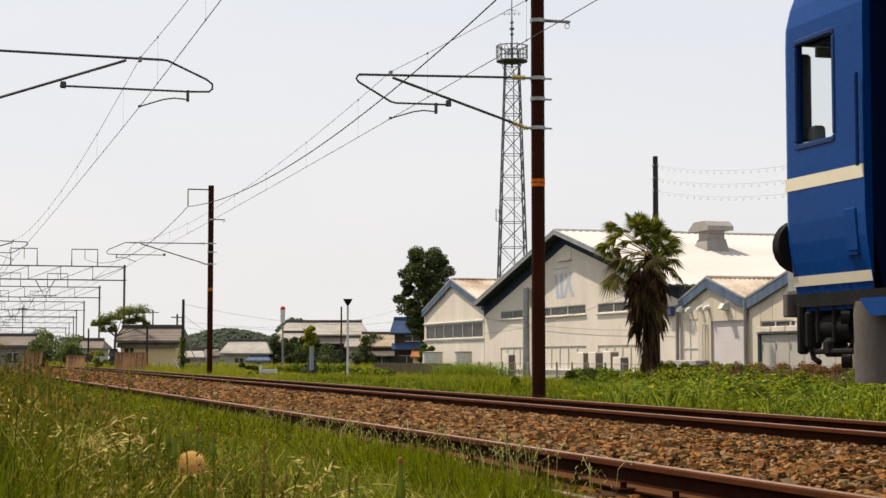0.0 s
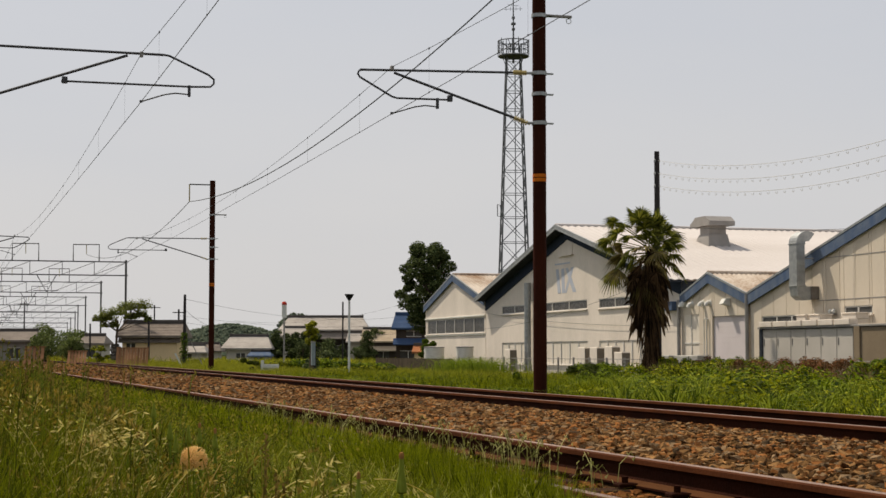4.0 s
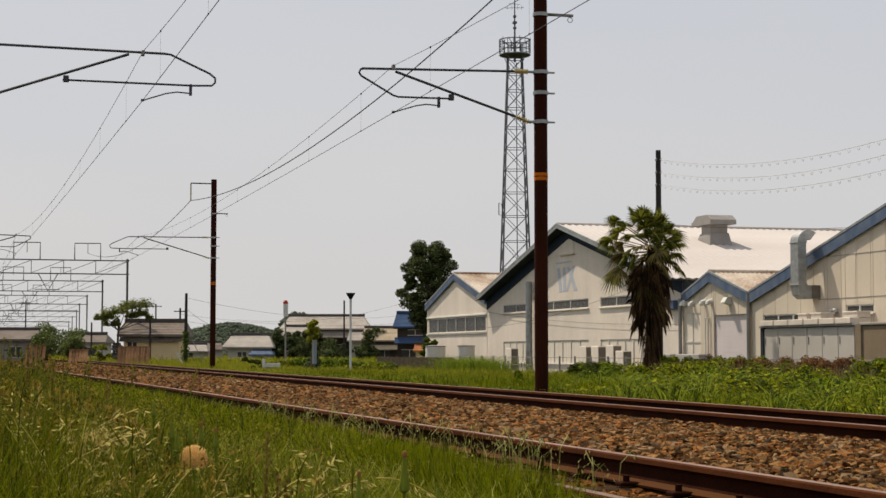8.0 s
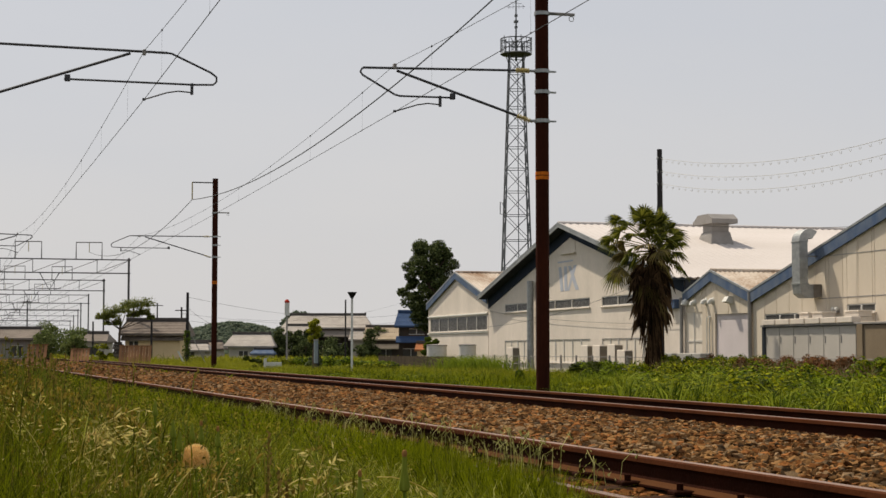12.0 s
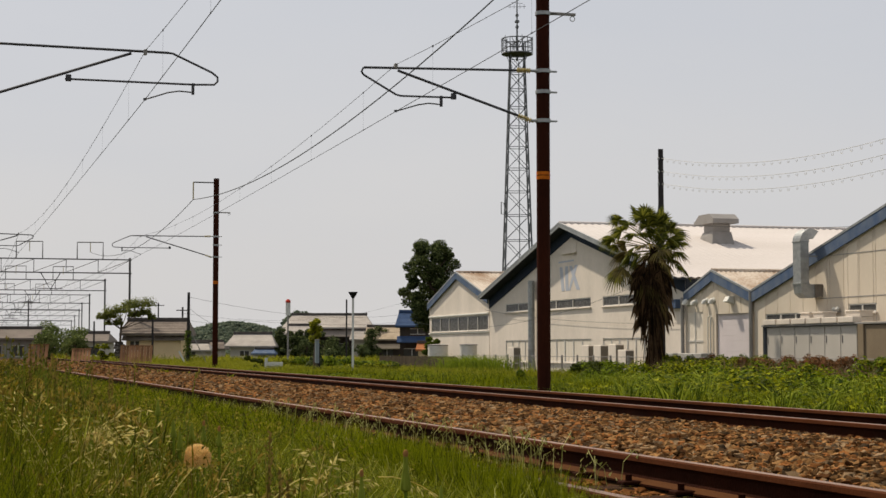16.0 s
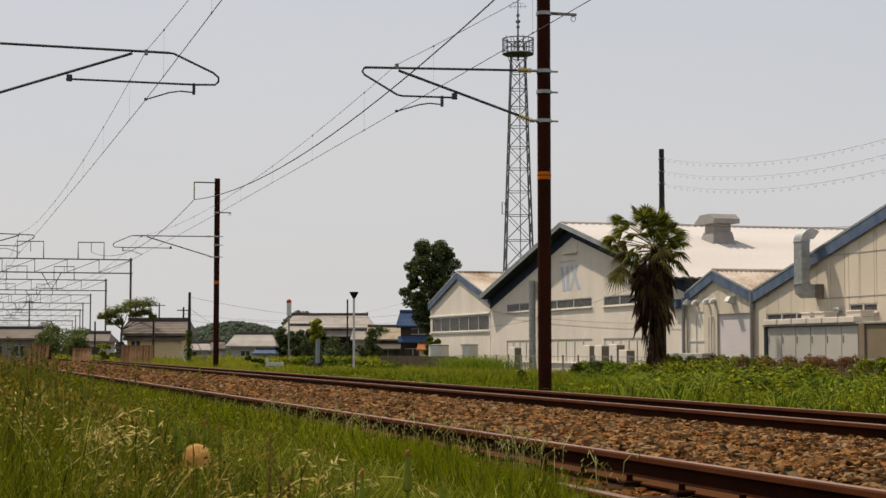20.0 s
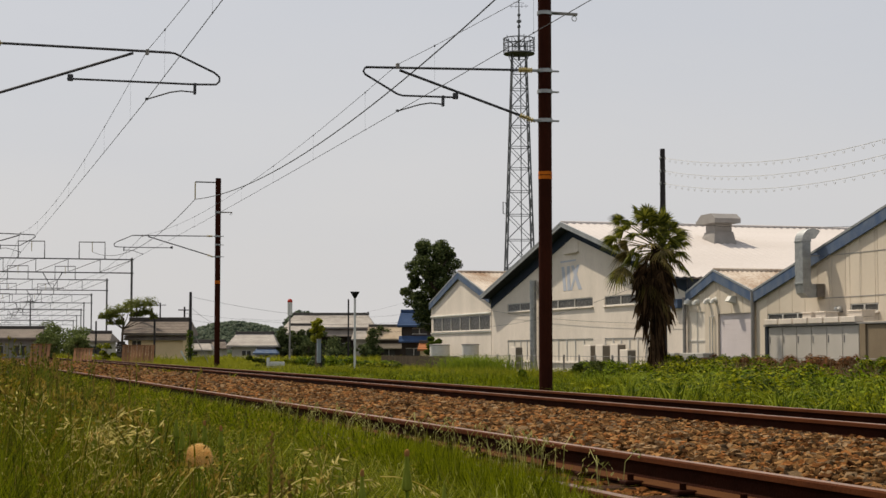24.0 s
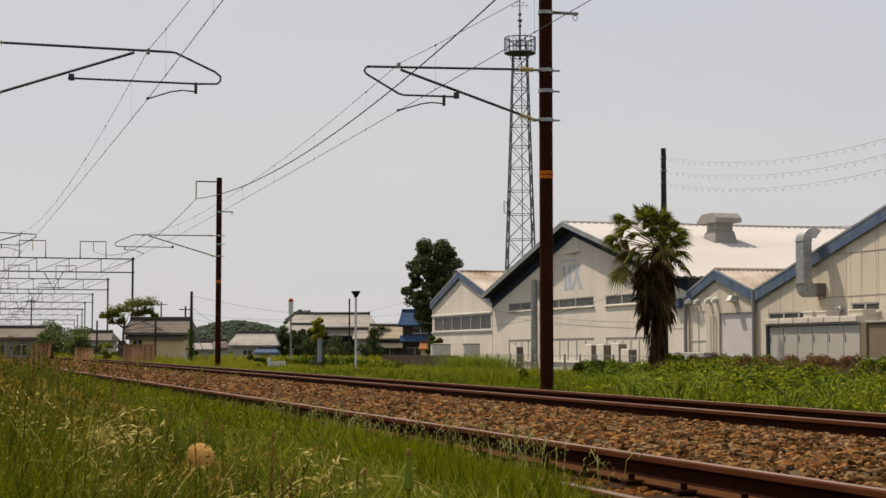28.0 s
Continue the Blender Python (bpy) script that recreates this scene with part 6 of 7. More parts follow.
weed_clumps(380, 230, 11.0, 26.0, 16, 64, .105, WEED, "verge_weeds", "rank yellow-green broad-leaved weeds on the verge", (.5, 1.55), .72, .25)
weed_clumps(400, 220, 11.0, 26.5, 16, 66, .10, FRESH, "green_verge_weeds", "fresh green leafy weeds on the verge", (.4, 1.6), .55, .25)
# dark weeds between the clumps; the shade of the gaps is in their colour
weed_clumps(800, 90, 11.2, 26.5, 18, 66, .08, WEEDDARK, "dark_verge_weeds", "dark green leafy weeds, the shade of the verge's gaps in their colour", (.6, 1.15), .28, .4)
weed_clumps(180, 44, 13, 27, 60, 125, .13, WEED, "far_verge_weeds", "green weeds along the line before the works", (.5, 1.1), .5)
weed_clumps(620, 44, 12, 27, 60, 125, .13, FRESH, "far_green_weeds", "fresh green weeds along the line before the works", (.5, 1.2), .5)
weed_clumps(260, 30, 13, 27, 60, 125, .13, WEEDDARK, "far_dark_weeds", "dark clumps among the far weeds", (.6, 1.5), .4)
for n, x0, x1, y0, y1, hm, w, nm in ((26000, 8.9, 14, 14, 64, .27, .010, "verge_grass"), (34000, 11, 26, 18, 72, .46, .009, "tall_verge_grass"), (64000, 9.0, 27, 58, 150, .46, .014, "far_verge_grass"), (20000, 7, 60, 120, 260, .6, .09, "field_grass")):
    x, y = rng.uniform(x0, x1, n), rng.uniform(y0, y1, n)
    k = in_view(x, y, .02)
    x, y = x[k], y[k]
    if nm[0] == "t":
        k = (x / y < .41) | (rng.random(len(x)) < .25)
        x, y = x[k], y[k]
    # lower at small x / y, so that the works show to the camera
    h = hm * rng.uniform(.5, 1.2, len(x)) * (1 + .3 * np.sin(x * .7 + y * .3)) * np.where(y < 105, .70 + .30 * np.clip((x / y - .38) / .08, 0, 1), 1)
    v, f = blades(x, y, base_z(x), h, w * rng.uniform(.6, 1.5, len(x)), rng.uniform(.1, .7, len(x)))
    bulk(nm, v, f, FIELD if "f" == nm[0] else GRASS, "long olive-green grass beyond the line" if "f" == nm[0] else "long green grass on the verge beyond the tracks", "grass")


def shrub(x, y, z, rx, ry, h, n, size, material, label, name="shrub", category="shrub", lumps=7, group="shrubs"):
    """Stems and a crown of leaves in overlapping clumps, uneven outline."""
    rr = np.random.default_rng(int(abs(x * 31 + y * 17)) + n)
    t = thing(name, (x, y, z), label, category, group)
    c = np.stack([rr.normal(0, rx * .5, lumps), rr.normal(0, ry * .5, lumps), rr.uniform(.1, .62, lumps) * h], 1)
    rad = rr.uniform(.22, .40, lumps) * max(rx, h * .45)
    v, f = dome_leaves(c, rad, np.minimum(rad * 1.15, h - c[:, 2]), rr.integers(0, lumps, n), size, rr)
    bulk("leaves", v, f, material, "leafy crown", "", "", t)
    gs = Geo()
    for q in c[:5]:
        gs.tube([(0, 0, -.1), (q[0] * .5, q[1] * .5, q[2] * .5), tuple(q)], .03 * h / 1.2, 5, r2=.01)
    part("stem", gs, BARK, t)
    return t


# hedge with reddish leaves in front of the works
for i in range(24):
    y = 40.4 + i * .72
    red = i in (4, 5, 6, 7, 8, 10, 11, 12, 18)
    shrub(24.6 + .2 * math.sin(i), y, LOW, .62, .6, 1.24 + .10 * math.sin(i * 2.1) + (.1 if i in (17, 18) else 0), 2400 if red else 4200, .075, REDLEAF if red else (FRESH if i % 2 else WEED),
          "overgrown hedge bush with reddish leaves by the fence" if red else "overgrown green hedge bush by the fence", "hedge_bush", "hedge", lumps=16, group="hedge bushes")
for x, y, rx, h, m in ((19.5, 37, 1.2, .8, WEED), (20.5, 42, 1.3, .85, FRESH), (21, 47, 1.2, .85, WEED), (20.8, 51, 1.1, .85, FRESH), (22.3, 57, .9, .85, WEEDDARK), (23.4, 58.5, .8, .9, FRESH), (23.6, 61.5, .8, .8, WEEDDARK),
                       (24.0, 64, .7, .8, FRESH), (14.4, 43, .14, .55, FRESH), (17.5, 78, .8, .5, WEED), (20.5, 84, 1.0, .5, WEED), (22.0, 92, 1.2, .6, FRESH),
                       (18.6, 95, .8, .75, FRESH), (20.0, 101, 1.2, .8, FRESH), (18.0, 98, 1.0, .7, WEED), (19.6, 90, 1.1, .85, FRESH), (12.35, 73.3, .35, .85, WEEDDARK)):
    shrub(x, y, base_z(np.array([x]))[0], rx, rx, h, 2000, .085 if y < 60 else .13, m, "wild shrub of broad green leaves on the verge", lumps=12)
# dry stalks and bare twigs at the foot of the hedge
n = 1500
y = rng.uniform(40.5, 57, n)
x = 23.9 + rng.normal(0, .12, n)
v, f = blades(x, y, base_z(x), rng.uniform(.45, 1.0, n), rng.uniform(.010, .022, n), rng.uniform(.02, .3, n))
bulk("dry_hedge_stalks", v, f, leafy("dry_brown_stalks", (.34, .23, .13), (.12, .075, .04), spread=1.2, through_light=.15), "dry brown stalks standing along the hedge", "dry stalks")
# clumps of long arching leaves along the verge
m = 520
cx, cy = rng.uniform(9.4, 23, m), rng.uniform(16, 62, m)
k = in_view(cx, cy, .02) & ((cx / cy > .40) | (rng.random(m) < .35))
cx, cy = cx[k], cy[k]
i = np.repeat(np.arange(len(cx)), 26)
ch = rng.uniform(.24, .72, len(cx)) * np.where(cx / cy > .40, 1, .55)
oa = rng.uniform(0, 6.283, len(i))
x, y = cx[i] + .06 * np.cos(oa), cy[i] + .06 * np.sin(oa)
v, f = blades(x, y, base_z(x), ch[i] * rng.uniform(.6, 1.1, len(i)), rng.uniform(.016, .034, len(i)), rng.uniform(.3, 1.2, len(i)), curl=.9, heading=oa)
bulk("arching_grass_clumps", v, f, leafy("arching_leaves", (.27, .31, .03), (.04, .065, .004), spread=1.3, through_light=.4), "clumps of long arching green leaves on the verge", "grass")
n = 3600
y = np.concatenate([rng.normal(82.5, 2.6, n // 2), rng.normal(50, 9, n // 2)])
x = np.concatenate([rng.normal(25.0, .5, n // 2), 13 + rng.uniform(0, 9, n // 2)])
h = np.concatenate([rng.uniform(.45, 1.15, n // 2), rng.uniform(.25, .6, n // 2)])
k = (in_view(x, y, .02)) & ((y > 66) | (x / y > .37))
v, f = blades(x[k], y[k], base_z(x[k]), h[k], np.where(y[k] > 66, .035, .018), rng.uniform(.2, .9, k.sum()), curl=.9)
bulk("grass_tussocks", v, f, leafy("tussock_grass", (.20, .25, .02), (.09, .13, .01), through_light=.4), "tall arching grass tussocks on the verge", "grass")


# ---- trees ----
def tree(name, x, y, z, h, crown_r, crown_lo, clumps, n, size, material, label, spread=.55, trunk_r=.22, group="trees", lumpy=.42, top=1.0, cone=0):
    """Tapered trunk, limbs to every clump, and leaves set in the clumps with gaps between."""
    rr = np.random.default_rng(int(x * 13 + y * 7 + h * 100))
    t = thing(name, (x, y, z), label, "tree", group)
    part("trunk", Geo().tube([(0, 0, -.2), (.05 * h * .1, 0, h * .4), (0, .03 * h * .2, h * .85)], trunk_r, 8, r2=trunk_r * .25), BARK, t, smooth=True)
    cs = []
    for i in range(clumps):
        u = (i + .5) / clumps
        zz = crown_lo + (h - crown_lo) * u * top
        prof = (math.sin(math.pi * min(.12 + .88 * (1 - u), 1)) ** .6 if cone == 0 else min(1, (1 - u) * 1.3 + .12) ** cone * min(1, u * 5 + .5))
        a = i * 2.39996 + rr.uniform(-.4, .4)
        rad = crown_r * prof * rr.uniform(.35, .95)
        cs.append((rad * math.cos(a), rad * math.sin(a), zz))
    for c in cs[::2]:
        part("limb", Geo().tube([(0, 0, max(c[2] * .6, .3)), (c[0] * .5, c[1] * .5, c[2] * .9), c], trunk_r * .3, 5, r2=.02), BARK, t)
    cs = np.array(cs)
    k = rr.integers(0, clumps, n)
    d = rr.normal(size=(n, 3))
    d /= np.linalg.norm(d, axis=1)[:, None]
    rad = rr.uniform(.6, 1.0, clumps) * crown_r * lumpy
    p = cs[k] + d * (rad[k] * rr.uniform(.5, 1.05, n))[:, None] * np.array([1, 1, .75])
    v, f = leaf_cloud(p, size, .35, rr)
    bulk("crown", v, f, material, "crown of leaves", "", "", t)
    return t


tree("evergreen_tree", 40.0, 144.5, -.24, 10.75, 2.85, 3.1, 70, 32000, .21, TREEDARK, "tall dark-green evergreen tree behind the sheds", trunk_r=.35, lumpy=.27)
RIDGETILE_WOOD = mat("old_dark_boards", (.06, .05, .042), (.035, .03, .026), rough=.9, scale=2, fine=20)
WEATHERED = mat("old_grey_boards", (.11, .095, .08), (.07, .06, .05), rough=.9, scale=2, fine=20)
PINE = leafy("pine_needles", (.23, .245, .05), (.10, .12, .03), through_light=.35)
pine = thing("garden_pine", (11.3, 127, -.05), "layered garden pine with flat pads of needles and a bare trunk", "tree", "trees")
part("trunk", Geo().tube([(-.35, 0, -.1), (-.40, 0, 1.3), (-.36, 0, 2.4), (-.3, 0, 3.4)], .12, 8, r2=.06), BARK, pine, smooth=True)
pr_ = np.random.default_rng(4)
for dx, z, rx, rz in ((-1.21, 3.91, 0.82, 0.34), (-0.48, 4.26, 0.77, 0.34), (0.17, 4.64, 0.73, 0.34), (1.07, 4.77, 0.86, 0.39), (1.54, 4.13, 0.47, 0.34), (1.93, 3.78, 0.30, 0.22), (-0.78, 3.35, 0.60, 0.30), (-1.64, 3.78, 0.43, 0.26), (0.60, 3.96, 0.52, 0.26)):
    z, dy = z - .34, float(pr_.uniform(-.7, .7))
    part("limb", Geo().tube([(-.35, 0, 2.55), (dx * .6 - .12, dy * .5, (2.7 + z) * .5), (dx, dy, z - .05)], .04, 5, r2=.015), BARK, pine)
    v, f = dome_leaves(np.array([[dx + q * rx * .8, dy + w * rx * .6, z - rz * .4] for q, w in pr_.normal(size=(7, 2)) * .6]), np.full(7, rx * .55), np.full(7, rz * 2.0), pr_.integers(0, 7, 1100), .14, pr_, .6)
    bulk("needle_pad", v, f, PINE, "flat pad of needles", "", "", pine)
yb = thing("woodpile", (10.55, 124, -.05), "dark pile of old boards and junk beside the shed", "woodpile")
for i in range(9):
    part("board", Geo().box(-.35 + .05 * (i % 3), .30 + .04 * (i % 4), -.3, .3, .18 * i, .18 * i + .175, .01), RIDGETILE_WOOD if i % 3 else WEATHERED, yb)
shrub(9.1, 120, -.05, .5, .5, 2.0, 900, .16, WEED, "yellow-green bush beside the woodpile", lumps=9)
for x, y, h, rr_ in ((34.5, 190, 3.53, 0.97), (36.5, 189, 3.38, 0.90), (37.7, 190, 3.53, 0.58), (39.7, 186, 2.34, 1.26), (45.6, 192, 3.62, 0.98), (41.7, 188, 2.03, 0.51)):
    tree("conifer", x, y, -.24, h, rr_, .2, 14, 2600, .20, TREEDARK, "dark conical garden conifer before the farmhouse", trunk_r=.10, lumpy=.72, cone=1.0, group="garden conifers")
tree("small_tree", 14.25, 70.3, -.1, 2.3, .36, 1.35, 9, 1500, .11, leafy("golden_leaves", (.34, .33, .03), (.12, .14, .015), through_light=.4), "small yellow-green bushy tree behind a grey box", trunk_r=.10, lumpy=.6)
WOODMID = leafy("hedgerow_leaves", (.17, .20, .06), (.055, .08, .025), spread=1.1, through_light=.3)
for x, y, h, rr_ in ((6.4, 150, 2.5, 1.2), (7.4, 160, 3.2, 1.3), (9.6, 178, 3.0, 1.7), (8.4, 140, 2.1, 1.0), (8.3, 190, 4.0, 1.5), (11.2, 185, 3.2, 1.5), (10.6, 172, 2.2, 1.2), (12.4, 196, 3.4, 1.3), (13.6, 205, 2.9, 1.3)):
    tree("roadside_tree", x, y, -.05, h, rr_, .4, 20, 2200, .19, WOODMID, "rounded green trees beyond the tracks", trunk_r=.15, lumpy=.5, group="far trees")
for x, y, h, rr_ in ((38.5, 197, 3.0, 1.4), (40.5, 198, 3.6, .9), (34.6, 190, 2.8, 1.1), (36.0, 189, 3.3, 1.0), (47.8, 196, 4.0, 1.1), (28.75, 104, 1.95, .5), (36.8, 186, 2.6, 1.3)):
    tree("garden_tree", x, y, -.24, h, rr_, .3, 10, 1600, .24, TREEDARK if y > 150 else TREEMID, "dense dark garden tree before the houses", trunk_r=.12, lumpy=.55, group="garden trees")
for x, y, h in ((37.6, 183, 1.6), (40.2, 186, 1.1)):
    shrub(x, y, -.24, 1.8, 1.4, h, 900, .22, TREEDARK, "clipped dark garden shrub before the house")

for x, y, rx, h in ((44.6, 191, 1.0, 2.4), (43.9, 189, .8, 2.2), (46.2, 192, .9, 2.0), (14.75, 72.5, .32, 1.25), (33.6, 188, 1.2, 1.9)):
    shrub(x, y, -.24, rx, rx, h, 1500, .22 if y > 100 else .12, TREEDARK, "dense dark garden shrub before the houses", lumps=10)

# wooded hills
for x, y, w, d, h, n in ((138, 905, 40, 60, 17.0, 16000), (160, 900, 34, 50, 13, 8000), (172, 890, 16, 30, 23, 3000), (112, 900, 20, 40, 8, 1500)):
    g = Geo()
    ks = 12
    rr = np.random.default_rng(int(x))
    vs = [(w * 1.0 * (i / ks * 2 - 1), d * (j / ks * 2 - 1), h * .92 * max(0, 1 - (i / ks * 2 - 1) ** 2) ** .8 * max(0, 1 - (j / ks * 2 - 1) ** 2) - .3) for j in range(ks + 1) for i in range(ks + 1)]
    g.add(vs, [(j * (ks + 1) + i, j * (ks + 1) + i + 1, (j + 1) * (ks + 1) + i + 1, (j + 1) * (ks + 1) + i) for j in range(ks) for i in range(ks)])
    t = thing("wooded_hill", (x, y, -.24), "low rounded hill covered with green woods", "hill", "wooded hills")
    part("slope", g, HAZEWOOD, t, smooth=True)
    m = n // 10
    u, q = rr.uniform(-1, 1, m), rr.uniform(-1, .2, m)
    zz = h * np.clip(1 - u ** 2, 0, 1) ** .8 * np.clip(1 - q ** 2, 0, 1)
    v, f = dome_leaves(np.stack([w * u, d * q, zz - 1.2], 1), rr.uniform(.9, 1.7, m), rr.uniform(1.1, 2.2, m), np.repeat(np.arange(m), 24), 1.0, rr, .5)
    vs, fs, k0 = [], [], 0
    for j in range(m):
        sv, sf = STONE_KINDS[j % len(STONE_KINDS)]
        vs.append(sv * np.array([2.3, 2.6, 3.6]) * rr.uniform(.35, 1.1) + np.array([w * u[j], d * q[j], zz[j] - .5]))
        fs.append(sf + k0)
        k0 += len(sv)
    bulk("tree_crowns", np.concatenate(vs), np.concatenate(fs), HAZEWOOD, "rounded far tree crowns", "", "stuff", t).data.shade_smooth()
    bulk("woods", v, f, HAZEWOOD, "leafy wood", "", "stuff", t)

# ---- houses ----
TILE = mat("grey_clay_tiles", (.50, .455, .40), (.30, .265, .23), rough=.6, scale=.6, fine=6, bump=.5, stretch=(1, 1, 1))
TILEBROWN = mat("brown_clay_tiles", (.24, .20, .165), (.12, .098, .082), rough=.7, contrast=1.6, scale=.6, fine=6, bump=.5)
TILEBLUE = mat("blue_glazed_tiles", (.06, .095, .175), (.035, .06, .12), rough=.35, scale=.8, fine=7, bump=.3)
PENTTILE = mat("weathered_pent_tiles", (.27, .23, .195), (.17, .145, .12), rough=.8, scale=.7, fine=6, bump=.4)
RIDGETILE = mat("dark_ridge_tiles", (.10, .09, .085), (.06, .055, .05), rough=.8, scale=1, fine=8, bump=.3)
PLASTER = mat("pale_plaster", (.50, .46, .38), (.40, .37, .31), rough=.9, scale=.8, fine=12, bump=.15)
DARKWALL = mat("dark_timber_boards", (.075, .06, .05), (.045, .038, .032), rough=.85, scale=1.5, fine=15, bump=.3, stretch=(4, 4, .3))
BEIGE = mat("beige_mud_wall", (.74, .57, .34), (.60, .46, .27), rough=.9, scale=.8, fine=12, bump=.2)
GREYBOARD = mat("grey_weathered_cladding", (.30, .275, .245), (.20, .185, .165), rough=.8, scale=1.2, fine=14, bump=.2, stretch=(3, 3, .3))
TANTILE = mat("tan_tiles", (.52, .42, .30), (.36, .28, .19), rough=.7, scale=.6, fine=6, bump=.4)
ORANGETILE = mat("orange_tiles", (.42, .17, .07), (.32, .13, .06), rough=.7, scale=.8, fine=7, bump=.3)


def hip_roof(g, x0, x1, y0, y1, z0, z1, inset, th=.18):
    """Ridge along x; ends slope in by inset."""
    ym = (y0 + y1) / 2
    a = [(x0, y0, z0), (x1, y0, z0), (x1, y1, z0), (x0, y1, z0), (x0 + inset, ym, z1), (x1 - inset, ym, z1)]
    b = [(x, y, z - th) for x, y, z in a[:4]]
    return g.add(a + b, [(0, 1, 5, 4), (1, 2, 5), (2, 3, 4, 5), (3, 0, 4), (0, 6, 7, 1), (1, 7, 8, 2), (2, 8, 9, 3), (3, 9, 6, 0), (6, 9, 8, 7)])


def tile_ribs(parent, x0, x1, y0, z0, ym, z1, inset0, inset1, step, material):
    """Raised edges of the tile courses on the slope that faces the line."""
    k = max(int(math.hypot(ym - y0, z1 - z0) / step), 2)
    for i in range(1, k):
        u = i / k
        y, z = y0 + (ym - y0) * u, z0 + (z1 - z0) * u
        part("tile_course", Geo().tube([(x0 + inset0 * u, y, z), (x1 - inset1 * u, y, z)], .028, 4), material, parent)


def house(name, x, y, turn, length, depth, wall_h, roof_h, over, wall_mat, roof_mat, label, inset=.6, pent=None, openings=(), base=-.24, ribs=.32):
    t = thing(name, (x, y, base), label, "house", "houses")
    t.rotation_euler = (0, 0, radians(turn))
    L, D = length / 2, depth / 2
    holes = [(a, b, c, d) for a, b, c, d in openings]
    g = wall_grid([-L, L], lambda q: wall_h, holes, 0, .18, 0)
    g.v = [(q, -D + p, z) for p, q, z in g.v]
    front = part("wall", g, wall_mat, t)
    part("wall", Geo().box(-L, L, D - .18, D, 0, wall_h), wall_mat, t)
    for s in (-L, L - .18):
        part("wall", Geo().box(s, s + .18, -D + .18, D - .18, 0, wall_h), wall_mat, t)
    for a, b, c, d in openings:
        w = part("window", Geo().box(a, b, -D + .10, -D + .14, c, d), PANE, t, "dark window")
        part("frame", Geo().box(a, b, -D + .02, -D + .1, d - .06, d).box(a, b, -D + .02, -D + .1, c, c + .06).box((a + b) / 2 - .04, (a + b) / 2 + .04, -D + .02, -D + .1, c, d), FRAME, w)
    roof = part("roof", hip_roof(Geo(), -L - over, L + over, -D - over, D + over, wall_h, wall_h + roof_h, inset), roof_mat, t)
    tile_ribs(roof, -L - over, L + over, -D - over, wall_h, 0, wall_h + roof_h, max(inset, .01), max(inset, .01), ribs, roof_mat)
    for e in (-L - over + inset, L + over - inset) if length > 4.5 and roof_mat is TILE else ():
        part("ridge_end", Geo().prism([(e - .1, wall_h + roof_h - .1), (e + .1, wall_h + roof_h - .1), (e + .13, wall_h + roof_h + .24), (e, wall_h + roof_h + .34), (e - .13, wall_h + roof_h + .24)], "y", -.2, .2), RIDGETILE if roof_mat is not TILEBLUE else roof_mat, roof, "upturned ridge-end tile")
    part("ridge", Geo().box(-L - over + inset, L + over - inset, -.16, .16, wall_h + roof_h - .05, wall_h + roof_h + .24, .04), RIDGETILE if roof_mat is not TILEBLUE else roof_mat, roof, "heavy ridge tiles")
    if pent:
        z, out, drop = pent
        pr = part("pent_roof", Geo().prism([(-D - out, z - drop), (-D, z), (-D, z - .15), (-D - out, z - drop - .12)], "x", -L - over * .6, L + over * .6), PENTTILE if roof_mat is TILE else roof_mat, t)
        for i in range(1, 4):
            u = i / 4
            part("tile_course", Geo().tube([(-L - over * .6, -D - out * (1 - u), z - drop * (1 - u)), (L + over * .6, -D - out * (1 - u), z - drop * (1 - u))], .03, 4), PENTTILE if roof_mat is TILE else roof_mat, pr)
    return t


house("farmhouse", 43.8, 206.8, -15.75, 9.9, 6.0, 4.1, 1.6, .7, DARKWALL, TILE, "large old house with grey tiled roof and dark timber walls", 1.0, (3.95, 1.3, .95),
      [(-3.6, -2.0, .5, 2.0), (1.2, 2.6, .9, 2.1), (3.0, 4.1, .5, 1.6)])
house("farmhouse_annexe", 46.6, 200.5, -15.75, 2.2, 3.2, 2.6, 1.1, .4, PLASTER, TILE, "small annexe of the old house with a steep tiled roof", .2, None, [(-.5, .4, .8, 1.7)])
house("farmhouse_wing", 39.2, 203.5, -15.75, 2.6, 4.0, 3.3, 1.0, .5, PLASTER, TILE, "side wing of the old house with white gable", .4, None, [(-.5, .5, 1.0, 2.0)])
house("low_house", 31.3, 190, -15.75, 4.6, 4.5, 1.75, 1.35, .6, PLASTER, TILE, "low grey-roofed house in the village", .8, None, [(-1.2, -.2, .5, 1.2)])
house("low_shed", 31.6, 184, -15.75, 2.2, 2.4, .9, .45, .25, PLASTER, FASCIA, "small outbuilding with faded bluish roof", .3, None, [(-.6, .4, .2, .7)])
house("low_house", 29.6, 222, -15.75, 6.0, 4.5, 1.5, .9, .5, PLASTER, TILEBROWN, "low brown-roofed house in the village", .5, None, [(-1.6, -.4, .4, 1.1)])
house("low_house", 25.5, 205, -15.75, 5.6, 4.0, 1.3, .8, .5, PLASTER, TILE, "low grey-roofed house in the village", .5, None, [(-1.6, -.4, .4, 1.1), (.4, 1.5, .4, 1.1)])
house("low_house", 49.0, 196.8, -15.75, 4.9, 5.0, 2.6, 1.5, .4, DARKWALL, TANTILE, "house with light brown tiled roof beside the farmhouse", .2, (2.0, .9, .5), [(-.8, .6, .5, 1.4)])
house("blue_roofed_house", 42.9, 160.8, -15.75, 3.2, 5.0, 3.65, 1.35, .45, DARKWALL, TILEBLUE, "two-storey dark timber house with bright blue tiled roof", .3, (2.6, .9, .55), [(-.6, .9, 2.75, 3.35), (-1.2, .4, .5, 1.4)])
